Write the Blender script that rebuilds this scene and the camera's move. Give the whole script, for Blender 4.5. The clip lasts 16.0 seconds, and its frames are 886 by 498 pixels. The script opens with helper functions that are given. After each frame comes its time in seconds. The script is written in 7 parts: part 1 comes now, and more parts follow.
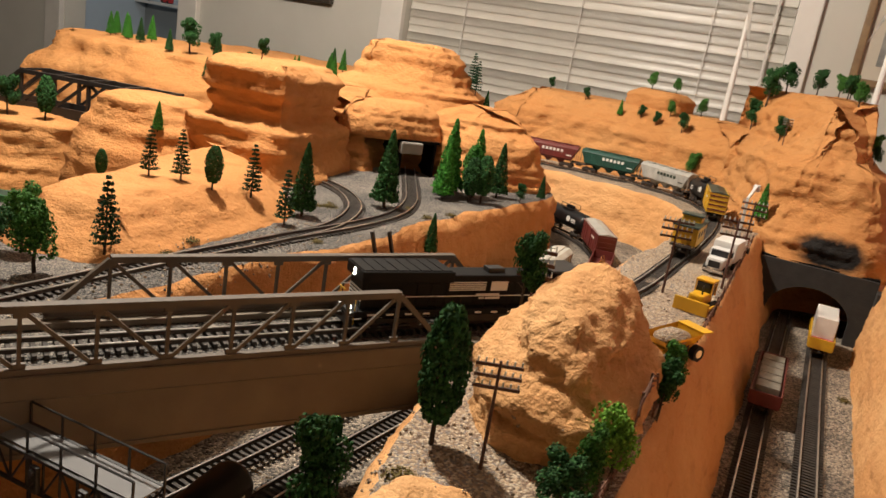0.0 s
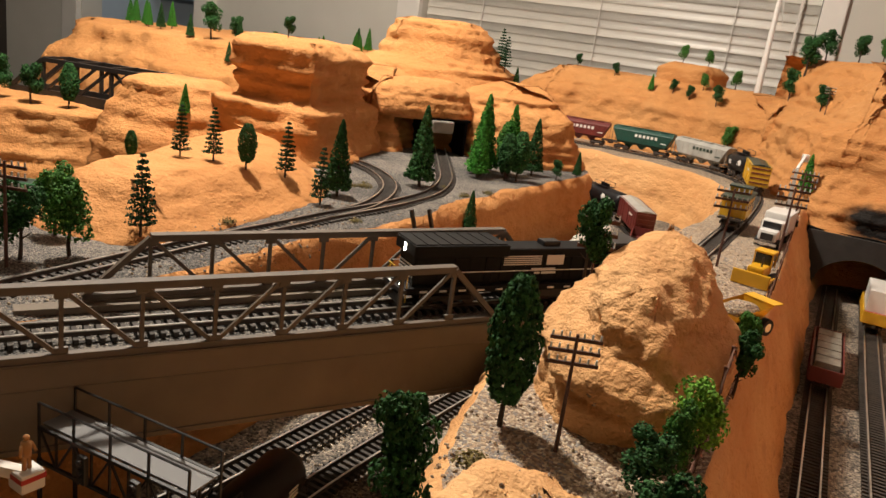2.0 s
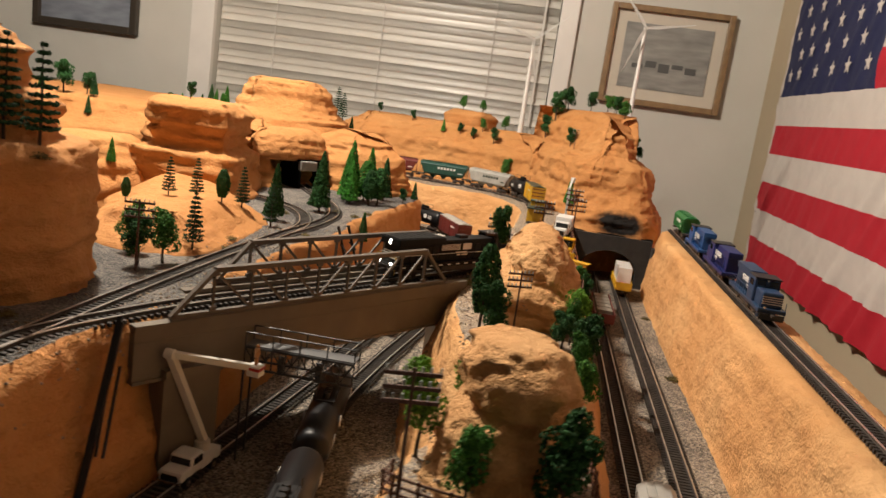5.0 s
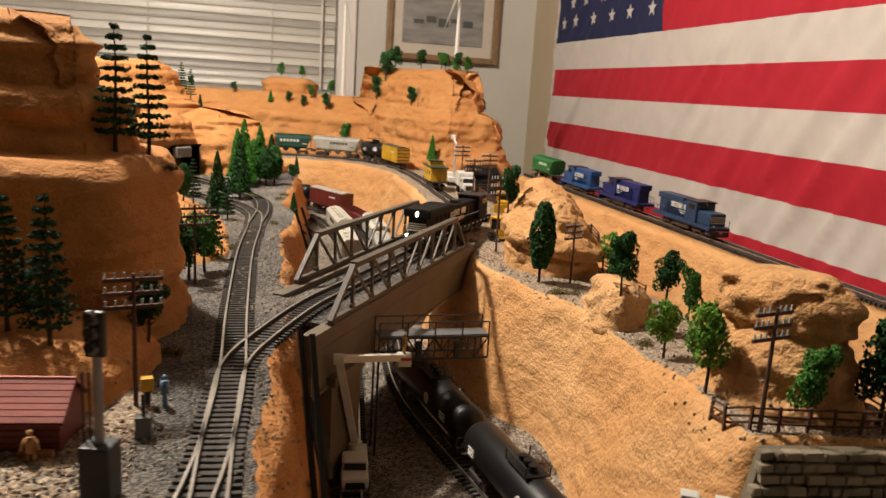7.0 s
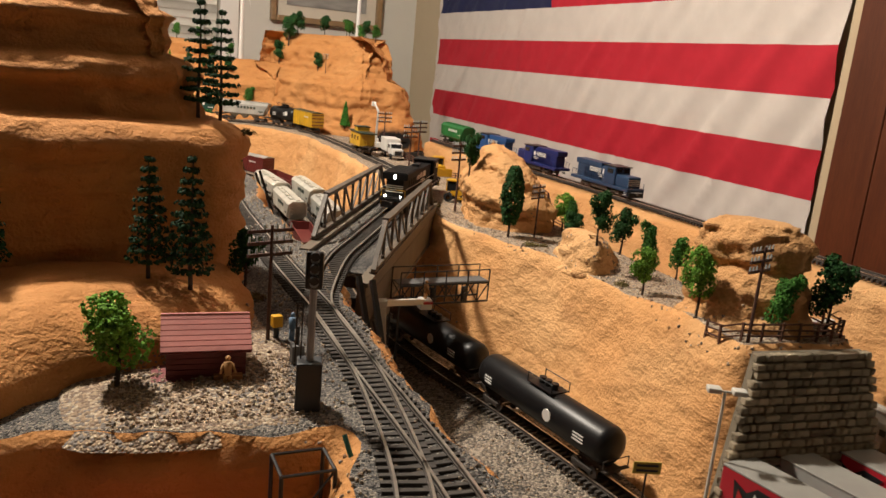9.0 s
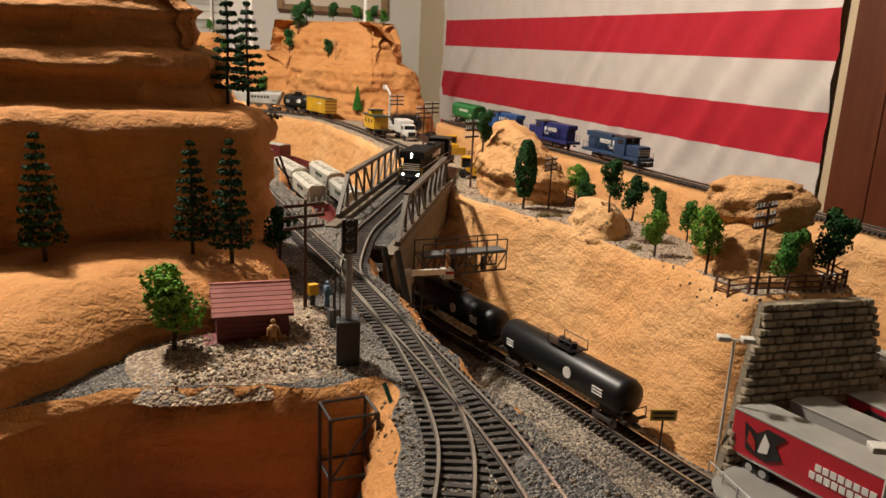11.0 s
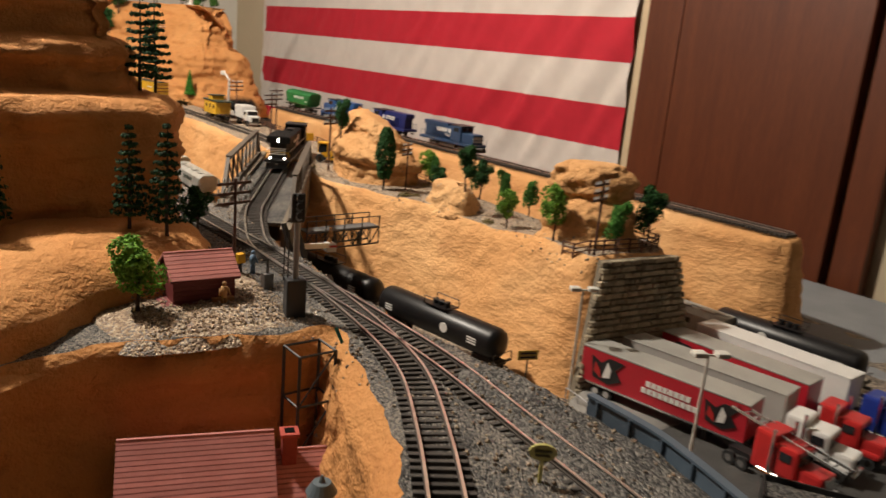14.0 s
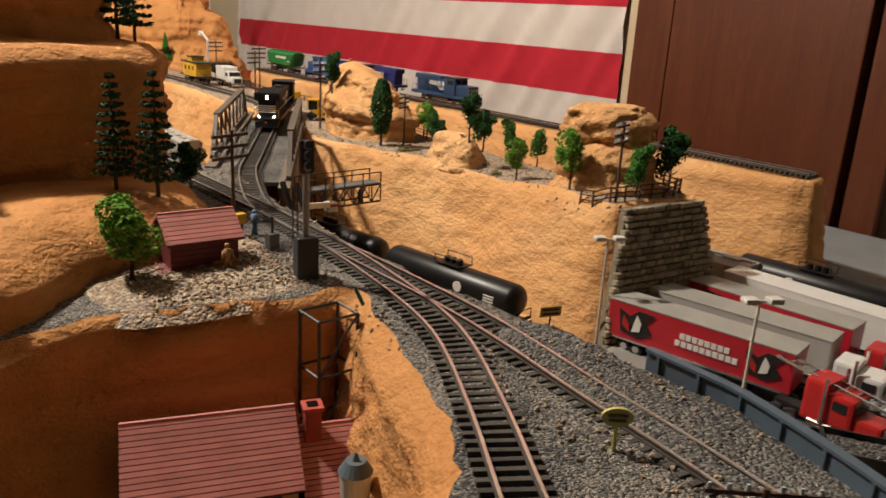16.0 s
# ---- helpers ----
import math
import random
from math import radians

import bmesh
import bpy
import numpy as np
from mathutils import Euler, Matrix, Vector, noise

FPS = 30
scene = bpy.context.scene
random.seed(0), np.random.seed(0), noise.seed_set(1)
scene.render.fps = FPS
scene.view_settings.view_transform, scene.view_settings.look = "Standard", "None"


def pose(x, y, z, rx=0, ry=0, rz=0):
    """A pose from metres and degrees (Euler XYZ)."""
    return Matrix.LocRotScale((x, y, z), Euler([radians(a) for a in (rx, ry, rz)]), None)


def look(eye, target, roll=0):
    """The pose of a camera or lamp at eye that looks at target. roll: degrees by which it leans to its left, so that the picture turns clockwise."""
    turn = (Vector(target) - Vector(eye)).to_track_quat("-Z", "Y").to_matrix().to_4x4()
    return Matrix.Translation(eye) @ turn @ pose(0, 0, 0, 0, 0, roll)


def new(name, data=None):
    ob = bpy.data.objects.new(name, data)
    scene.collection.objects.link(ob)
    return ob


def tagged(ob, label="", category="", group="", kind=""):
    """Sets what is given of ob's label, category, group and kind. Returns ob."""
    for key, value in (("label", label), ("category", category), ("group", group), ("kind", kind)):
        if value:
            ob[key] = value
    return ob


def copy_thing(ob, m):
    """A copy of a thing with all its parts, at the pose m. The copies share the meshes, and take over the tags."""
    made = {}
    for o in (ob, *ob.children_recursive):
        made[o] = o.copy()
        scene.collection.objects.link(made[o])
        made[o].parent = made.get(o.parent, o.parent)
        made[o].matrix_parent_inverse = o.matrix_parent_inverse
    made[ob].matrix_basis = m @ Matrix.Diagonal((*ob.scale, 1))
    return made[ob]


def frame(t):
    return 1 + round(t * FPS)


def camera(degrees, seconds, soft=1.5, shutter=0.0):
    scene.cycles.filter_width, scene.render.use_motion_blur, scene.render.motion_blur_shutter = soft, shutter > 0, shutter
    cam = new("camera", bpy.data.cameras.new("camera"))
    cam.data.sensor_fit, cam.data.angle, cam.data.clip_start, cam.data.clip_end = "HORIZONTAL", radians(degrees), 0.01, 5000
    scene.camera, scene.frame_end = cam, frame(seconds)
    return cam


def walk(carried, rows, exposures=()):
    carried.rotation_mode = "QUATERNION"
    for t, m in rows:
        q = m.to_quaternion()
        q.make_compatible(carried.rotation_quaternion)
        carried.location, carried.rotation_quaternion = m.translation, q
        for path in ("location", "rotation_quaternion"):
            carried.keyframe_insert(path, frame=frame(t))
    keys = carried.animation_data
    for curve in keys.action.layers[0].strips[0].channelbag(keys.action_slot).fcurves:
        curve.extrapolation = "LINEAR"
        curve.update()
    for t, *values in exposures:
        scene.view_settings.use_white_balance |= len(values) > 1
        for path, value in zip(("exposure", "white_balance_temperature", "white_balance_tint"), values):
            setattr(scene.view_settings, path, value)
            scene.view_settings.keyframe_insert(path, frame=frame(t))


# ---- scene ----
cam = camera(59.8, 16.0, soft=1.5, shutter=0.4)
ROWS = [
    (0, (0.0487, 0.0652, 1.2441), (-0.6212, 1.5147, 0.8275), 9.6),
    (0.5, (0.0297, 0.0866, 1.221), (-0.641, 1.5329, 0.7945), 8.6),
    (1, (0.0231, 0.1006, 1.2144), (-0.6443, 1.5403, 0.7615), 7.2),
    (1.5, (0.0173, 0.0841, 1.2169), (-0.6592, 1.518, 0.7598), 7.2),
    (2, (0.0148, 0.08, 1.221), (-0.6823, 1.5081, 0.7747), 8.0),
    (2.5, (0.0173, 0.0817, 1.2078), (-0.6707, 1.5106, 0.7524), 8.4),
    (3, (0.0124, 0.0792, 1.2053), (-0.6551, 1.5172, 0.7474), 8.8),
    (3.5, (0.0025, 0.0379, 1.2127), (-0.6575, 1.4949, 0.8052), 8.5),
    (4, (0.0115, -0.1468, 1.2367), (-0.5503, 1.3736, 0.9306), 8.7),
    (4.2, (0.0132, -0.1947, 1.2358), (-0.4595, 1.3563, 0.9281), 8.7),
    (6.3, (-0.3094, -0.4117, 1.2424), (-0.1774, 1.2078, 0.9562), 4.7),
    (6.5, (-0.3366, -0.3869, 1.2317), (-0.1254, 1.2243, 0.9438), 4.0),
    (7, (-0.4133, -0.33, 1.2144), (-0.0388, 1.2424, 0.8828), 3.6),
    (7.5, (-0.5115, -0.3506, 1.216), (0.0371, 1.1674, 0.8704), 5.0),
    (8, (-0.5767, -0.3968, 1.2169), (0.0924, 1.0717, 0.8712), 6.2),
    (8.5, (-0.5899, -0.3919, 1.216), (0.0982, 1.0642, 0.8588), 6.1),
    (9, (-0.589, -0.3729, 1.2136), (0.0899, 1.0824, 0.8349), 5.4),
    (9.2, (-0.5899, -0.363, 1.2086), (0.0916, 1.089, 0.8233), 5.3),
    (11.5, (-0.6121, -0.4125, 1.2111), (0.0388, 1.0436, 0.7862), 2.3),
    (12, (-0.6047, -0.41, 1.207), (0.0784, 1.0271, 0.7705), 3.0),
    (12.5, (-0.5998, -0.41, 1.2037), (0.1006, 1.0156, 0.7598), 3.5),
    (13, (-0.6089, -0.4084, 1.202), (0.0973, 1.0148, 0.7565), 3.5),
    (13.5, (-0.6542, -0.4158, 1.2045), (0.1658, 0.9446, 0.7582), 3.6),
    (14, (-0.7301, -0.4562, 1.2177), (0.2739, 0.7862, 0.8027), 5.2),
    (14.5, (-0.7747, -0.4966, 1.2218), (0.3358, 0.66, 0.8349), 6.1),
    (15, (-0.7681, -0.4834, 1.216), (0.3655, 0.6484, 0.8217), 6.1),
    (15.5, (-0.7309, -0.4323, 1.1987), (0.3506, 0.7326, 0.7573), 4.8),
    (16, (-0.7202, -0.4026, 1.1929), (0.3003, 0.7994, 0.707), 3.2),
]
walk(cam, [(t, look(eye, target, roll)) for t, eye, target, roll in ROWS])

# ---------- light ----------
world = bpy.data.worlds.new("room_air")
scene.world = world
world.use_nodes = True
world.node_tree.nodes["Background"].inputs[0].default_value = (1.0, 0.86, 0.7, 1)
world.node_tree.nodes["Background"].inputs[1].default_value = 0.003


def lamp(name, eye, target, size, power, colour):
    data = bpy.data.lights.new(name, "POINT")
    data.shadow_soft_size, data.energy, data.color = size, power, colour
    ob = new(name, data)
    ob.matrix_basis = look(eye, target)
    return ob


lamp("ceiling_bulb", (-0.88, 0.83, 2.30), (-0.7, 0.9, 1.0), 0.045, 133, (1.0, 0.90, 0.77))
# Added fill without a fixture, lifting the back wall and west hills.
lamp("far_bulb", (-1.9, 1.9, 2.2), (-1.5, 2.3, 1.0), 0.08, 2.5, (1.0, 0.88, 0.74))
scene.view_settings.exposure = 0.0


# ---------- materials ----------
def material(name, colour, rough=0.8, metal=0.0, second=None, scale=40, mix=0.5, bump=0.0, bump_scale=None, spread=0.0,
             fine=None, spec=0.5, coat=0.0, stretch=None):
    m = bpy.data.materials.new(name)
    m.use_nodes = True
    nt = m.node_tree
    b = nt.nodes["Principled BSDF"]
    b.inputs["Roughness"].default_value, b.inputs["Metallic"].default_value = rough, metal
    b.inputs["Specular IOR Level"].default_value = spec
    b.inputs["Coat Weight"].default_value = coat
    c = (*colour, 1)
    b.inputs["Base Color"].default_value = c
    co = nt.nodes.new("ShaderNodeTexCoord")
    src = co.outputs["Object"]
    if stretch:
        mp = nt.nodes.new("ShaderNodeMapping")
        mp.inputs["Scale"].default_value = stretch
        nt.links.new(src, mp.inputs[0])
        src = mp.outputs[0]
    last = None
    if second:
        no = nt.nodes.new("ShaderNodeTexNoise")
        no.inputs["Scale"].default_value, no.inputs["Detail"].default_value = scale, 6
        nt.links.new(src, no.inputs["Vector"])
        rp = nt.nodes.new("ShaderNodeMapRange")
        rp.inputs[1].default_value, rp.inputs[2].default_value = 0.5 - 0.25 * (1.2 - mix), 0.5 + 0.25 * (1.6 - mix)
        nt.links.new(no.outputs["Fac"], rp.inputs[0])
        mx = nt.nodes.new("ShaderNodeMix")
        mx.data_type = "RGBA"
        mx.inputs["A"].default_value, mx.inputs["B"].default_value = c, (*second, 1)
        nt.links.new(rp.outputs[0], mx.inputs["Factor"])
        last = mx.outputs["Result"]
        if fine:
            f = nt.nodes.new("ShaderNodeTexNoise")
            f.inputs["Scale"].default_value, f.inputs["Detail"].default_value = scale * 9, 3
            nt.links.new(src, f.inputs["Vector"])
            fr = nt.nodes.new("ShaderNodeMapRange")
            fr.inputs[1].default_value, fr.inputs[2].default_value = 0.35, 0.65
            fr.inputs[3].default_value, fr.inputs[4].default_value = 1 - fine, 1 + fine
            nt.links.new(f.outputs["Fac"], fr.inputs[0])
            mu = nt.nodes.new("ShaderNodeMix")
            mu.data_type, mu.blend_type = "RGBA", "MULTIPLY"
            mu.inputs["Factor"].default_value = 1
            nt.links.new(last, mu.inputs["A"])
            nt.links.new(fr.outputs[0], mu.inputs["B"])
            last = mu.outputs["Result"]
    if spread:
        oi = nt.nodes.new("ShaderNodeObjectInfo")
        hs = nt.nodes.new("ShaderNodeHueSaturation")
        hs.inputs["Color"].default_value = c
        if last:
            nt.links.new(last, hs.inputs["Color"])
        r = nt.nodes.new("ShaderNodeMapRange")
        r.inputs[3].default_value, r.inputs[4].default_value = 1 - spread, 1 + spread
        nt.links.new(oi.outputs["Random"], r.inputs[0])
        nt.links.new(r.outputs[0], hs.inputs["Value"])
        last = hs.outputs[0]
    if last:
        nt.links.new(last, b.inputs["Base Color"])
    if bump:
        n2 = nt.nodes.new("ShaderNodeTexNoise")
        n2.inputs["Scale"].default_value, n2.inputs["Detail"].default_value = bump_scale or scale * 4, 5
        nt.links.new(src, n2.inputs["Vector"])
        bp = nt.nodes.new("ShaderNodeBump")
        bp.inputs["Strength"].default_value, bp.inputs["Distance"].default_value = bump, 0.002
        nt.links.new(n2.outputs["Fac"], bp.inputs["Height"])
        nt.links.new(bp.outputs[0], b.inputs["Normal"])
    return m


def gravel_material(name, tones, scale=560, bump=1.0, patches=None):
    """Crushed stone: every grain its own tone, with relief."""
    m = bpy.data.materials.new(name)
    m.use_nodes = True
    nt = m.node_tree
    b = nt.nodes["Principled BSDF"]
    b.inputs["Roughness"].default_value = 0.9
    co = nt.nodes.new("ShaderNodeTexCoord")
    vo = nt.nodes.new("ShaderNodeTexVoronoi")
    vo.inputs["Scale"].default_value = scale
    nt.links.new(co.outputs["Object"], vo.inputs["Vector"])
    sep = nt.nodes.new("ShaderNodeSeparateColor")
    nt.links.new(vo.outputs["Color"], sep.inputs[0])
    ra = nt.nodes.new("ShaderNodeValToRGB")
    ra.color_ramp.interpolation = "CONSTANT"
    while len(ra.color_ramp.elements) < len(tones):
        ra.color_ramp.elements.new(0.5)
    for i, t in enumerate(tones):
        ra.color_ramp.elements[i].position = i / len(tones)
        ra.color_ramp.elements[i].color = (*t, 1)
    no = nt.nodes.new("ShaderNodeTexNoise")
    no.inputs["Scale"].default_value, no.inputs["Detail"].default_value = 14, 4
    nt.links.new(co.outputs["Object"], no.inputs["Vector"])
    ad = nt.nodes.new("ShaderNodeMath")
    ad.operation = "MULTIPLY_ADD"
    ad.inputs[1].default_value, ad.inputs[2].default_value = 1.2, -0.6
    nt.links.new(no.outputs["Fac"], ad.inputs[0])
    a2 = nt.nodes.new("ShaderNodeMath")
    a2.use_clamp = True
    nt.links.new(ad.outputs[0], a2.inputs[0])
    nt.links.new(sep.outputs[0], a2.inputs[1])
    nt.links.new(a2.outputs[0], ra.inputs[0])
    nt.links.new(ra.outputs[0], b.inputs["Base Color"])
    bp = nt.nodes.new("ShaderNodeBump")
    bp.invert = True
    bp.inputs["Strength"].default_value, bp.inputs["Distance"].default_value = bump, 0.0022
    nt.links.new(vo.outputs["Distance"], bp.inputs["Height"])
    nt.links.new(bp.outputs[0], b.inputs["Normal"])
    return m


def rock_material(name, colour, dark, pale, relief=0.009, soot=None):
    """Painted plaster: broad blotches, thin level streaks, trowel grain and crumbs."""
    m = bpy.data.materials.new(name)
    m.use_nodes = True
    nt = m.node_tree
    b = nt.nodes["Principled BSDF"]
    b.inputs["Roughness"].default_value = 0.85
    b.inputs["Specular IOR Level"].default_value = 0.25
    co = nt.nodes.new("ShaderNodeTexCoord")

    def noise_node(scale, detail, stretch=(1, 1, 1)):
        mp = nt.nodes.new("ShaderNodeMapping")
        mp.inputs["Scale"].default_value = stretch
        nt.links.new(co.outputs["Object"], mp.inputs[0])
        n = nt.nodes.new("ShaderNodeTexNoise")
        n.inputs["Scale"].default_value, n.inputs["Detail"].default_value = scale, detail
        nt.links.new(mp.outputs[0], n.inputs["Vector"])
        return n.outputs["Fac"]

    def ranged(src, a, z):
        r = nt.nodes.new("ShaderNodeMapRange")
        r.inputs[1].default_value, r.inputs[2].default_value = a, z
        nt.links.new(src, r.inputs[0])
        return r.outputs[0]

    def mixed(a, z, fac):
        x = nt.nodes.new("ShaderNodeMix")
        x.data_type = "RGBA"
        for key, v in (("A", a), ("B", z)):
            if isinstance(v, tuple):
                x.inputs[key].default_value = (*v, 1)
            else:
                nt.links.new(v, x.inputs[key])
        nt.links.new(fac, x.inputs["Factor"])
        return x.outputs["Result"]

    base = mixed(colour, pale, ranged(noise_node(7, 4), 0.45, 0.75))
    base = mixed(base, dark, ranged(noise_node(22, 6, (1, 1, 1.5)), 0.58, 0.95))
    base = mixed(base, dark, ranged(noise_node(300, 4), 0.62, 0.95))
    base = mixed(base, dark, ranged(noise_node(30, 8, (0.6, 0.6, 3.2)), 0.60, 0.84))
    if soot:
        centre, radii = soot
        mp = nt.nodes.new("ShaderNodeMapping")
        mp.inputs["Location"].default_value = tuple(-c / r for c, r in zip(centre, radii))
        mp.inputs["Scale"].default_value = tuple(1 / r for r in radii)
        nt.links.new(co.outputs["Object"], mp.inputs[0])
        ln = nt.nodes.new("ShaderNodeVectorMath")
        ln.operation = "LENGTH"
        nt.links.new(mp.outputs[0], ln.inputs[0])
        wob = nt.nodes.new("ShaderNodeMath")
        wob.operation = "MULTIPLY_ADD"
        wob.inputs[1].default_value = -0.9
        nt.links.new(noise_node(34, 4), wob.inputs[0])
        nt.links.new(ln.outputs["Value"], wob.inputs[2])
        rs = nt.nodes.new("ShaderNodeMapRange")
        rs.inputs[1].default_value, rs.inputs[2].default_value = 0.62, 0.22
        nt.links.new(wob.outputs[0], rs.inputs[0])
        base = mixed(base, (0.016, 0.014, 0.013), rs.outputs[0])
    nt.links.new(base, b.inputs["Base Color"])
    h1, h2, h3 = noise_node(42, 9, (1, 1, 1.3)), noise_node(480, 5), noise_node(170, 5, (1, 1, 1.6))
    s = nt.nodes.new("ShaderNodeMath")
    s.operation = "MULTIPLY_ADD"
    s.inputs[1].default_value = 0.2
    nt.links.new(h2, s.inputs[0])
    nt.links.new(h1, s.inputs[2])
    s2 = nt.nodes.new("ShaderNodeMath")
    s2.operation = "MULTIPLY_ADD"
    s2.inputs[1].default_value = 0.3
    nt.links.new(h3, s2.inputs[0])
    nt.links.new(s.outputs[0], s2.inputs[2])
    bp = nt.nodes.new("ShaderNodeBump")
    bp.inputs["Strength"].default_value, bp.inputs["Distance"].default_value = 0.75, relief
    nt.links.new(s2.outputs[0], bp.inputs["Height"])
    nt.links.new(bp.outputs[0], b.inputs["Normal"])
    return m


ORANGE = rock_material("orange_plaster", (0.64, 0.33, 0.13), (0.42, 0.19, 0.07), (0.72, 0.42, 0.19))
CRUMBLY = rock_material("crumbly_orange_plaster", (0.64, 0.34, 0.14), (0.42, 0.20, 0.08), (0.72, 0.44, 0.21), 0.012)
MESA = rock_material("red_orange_plaster", (0.52, 0.235, 0.078), (0.35, 0.14, 0.045), (0.57, 0.285, 0.105))
SOOTY = rock_material("sooty_orange_plaster", (0.52, 0.235, 0.078), (0.35, 0.14, 0.045), (0.57, 0.285, 0.105), soot=((0.092, 1.43, 1.022), (0.062, 0.09, 0.032)))
BALLAST = gravel_material("grey_ballast", [(0.045, 0.043, 0.042), (0.09, 0.086, 0.082), (0.14, 0.132, 0.124), (0.19, 0.178, 0.165), (0.25, 0.225, 0.195), (0.36, 0.315, 0.26)], 860)
TALUS = gravel_material("tan_talus", [(0.2, 0.14, 0.1), (0.26, 0.185, 0.13), (0.36, 0.26, 0.17), (0.42, 0.315, 0.21), (0.50, 0.41, 0.30), (0.22, 0.19, 0.165)], 560, 0.7)
CUTGRAVEL = gravel_material("brown_grey_gravel", [(0.07, 0.06, 0.05), (0.13, 0.112, 0.095), (0.19, 0.16, 0.13), (0.26, 0.21, 0.165), (0.33, 0.27, 0.20), (0.43, 0.36, 0.28)], 470)
COAL = gravel_material("dark_cinders", [(0.042, 0.041, 0.041), (0.075, 0.072, 0.069), (0.115, 0.108, 0.102), (0.165, 0.153, 0.14), (0.22, 0.205, 0.18)], 640)
STEEL = material("rail_steel", (0.80, 0.76, 0.70), 0.28, 0.9, (0.55, 0.50, 0.45), 60)
RUST = material("rail_side_brown", (0.10, 0.085, 0.075), 0.6, 0.3, (0.07, 0.055, 0.045), 80)
TIE = material("tie_brown_black", (0.036, 0.030, 0.026), 0.8, 0, (0.075, 0.063, 0.052), 90, spread=0.25)
BRIDGE = material("bridge_brown_grey", (0.085, 0.07, 0.055), 0.55, 0, (0.13, 0.10, 0.075), 30, bump=0.15)
GIRDER = material("girder_olive_grey", (0.17, 0.135, 0.095), 0.7, 0, (0.12, 0.095, 0.07), 25, bump=0.2)
BLACK = material("black_paint", (0.012, 0.012, 0.013), 0.4, 0, (0.02, 0.02, 0.02), 80)
WALL = material("beige_wall_paint", (0.50, 0.41, 0.28), 0.85, 0, (0.47, 0.385, 0.265), 6, bump=0.15, bump_scale=250)
WALLPALE = material("pale_wall_paint", (0.62, 0.60, 0.54), 0.85, 0, (0.58, 0.56, 0.50), 6, bump=0.15, bump_scale=250)
WHITE = material("white_trim", (0.78, 0.75, 0.70), 0.5, 0, (0.72, 0.69, 0.64), 12)
SLAT = material("blind_slat", (0.72, 0.69, 0.62), 0.33, 0, (0.66, 0.63, 0.57), 9)
# Ceiling is out of view; its tone is lowered to cut bounced light.
CEIL = material("ceiling_dimmed", (0.20, 0.175, 0.15), 0.9, 0, (0.175, 0.155, 0.135), 10)
# Carpet tone is lowered as well, against light bouncing up.
CARPET = material("dark_carpet", (0.08, 0.062, 0.048), 0.95, 0, (0.06, 0.048, 0.038), 90, bump=0.5)


# ---------- building helpers ----------
def part(name, bm, mat, parent=None, label="", smooth=False):
    me = bpy.data.meshes.new(name)
    bm.normal_update()
    bm.to_mesh(me)
    bm.free()
    if smooth:
        me.polygons.foreach_set("use_smooth", [True] * len(me.polygons))
    for mt in (mat if isinstance(mat, (list, tuple)) else [mat]):
        me.materials.append(mt)
    ob = new(name, me)
    if parent:
        ob.parent = parent
    if label:
        ob["label"] = label
    return ob


def empty(name, m=None, label="", category="", group=""):
    ob = new(name)
    ob.empty_display_size = 0.01
    if m is not None:
        ob.matrix_basis = m
    return tagged(ob, label, category, group)


def box(bm, cx, cy, cz, sx, sy, sz, m=None, bevel=0.0, mat=0):
    """A box round a centre with full sizes, in bm."""
    t = Matrix.Translation((cx, cy, cz)) @ Matrix.Diagonal((sx, sy, sz, 1))
    if m is not None:
        t = m @ t
    made = bmesh.ops.create_cube(bm, size=1, matrix=t)["verts"]
    faces = {f for v in made for f in v.link_faces}
    for f in faces:
        f.material_index = mat
    if bevel:
        edges = {e for v in made for e in v.link_edges}
        bmesh.ops.bevel(bm, geom=list(edges), offset=bevel, segments=2, affect="EDGES", profile=0.6)
    return bm


def tube(bm, a, b, r, sides=8, r2=None, mat=0):
    """A bar with round section from a to b."""
    a, b = Vector(a), Vector(b)
    d = b - a
    m = Matrix.Translation((a + b) / 2) @ d.to_track_quat("Z", "Y").to_matrix().to_4x4()
    made = bmesh.ops.create_cone(bm, cap_ends=True, segments=sides, radius1=r, radius2=r if r2 is None else r2, depth=d.length, matrix=m)["verts"]
    for f in {f for v in made for f in v.link_faces}:
        f.material_index = mat
    return bm


def bar(bm, a, b, w, h, up=(0, 0, 1), mat=0):
    """A bar with square section from a to b."""
    a, b, up = Vector(a), Vector(b), Vector(up)
    d = (b - a)
    y = d.normalized()
    x = y.cross(up)
    if x.length < 1e-4:
        x = y.cross(Vector((1, 0, 0)))
    x.normalize()
    z = x.cross(y)
    m = Matrix((x, y, z)).transposed().to_4x4()
    m.translation = (a + b) / 2
    return box(bm, 0, 0, 0, w, d.length, h, m, mat=mat)


def block(name, cx, cy, cz, sx, sy, sz, mat, parent=None, bevel=0.0, label="", m=None):
    return part(name, box(bmesh.new(), cx, cy, cz, sx, sy, sz, m, bevel), mat, parent, label)


def structure(ob, label=""):
    return tagged(ob, label, kind="structure")


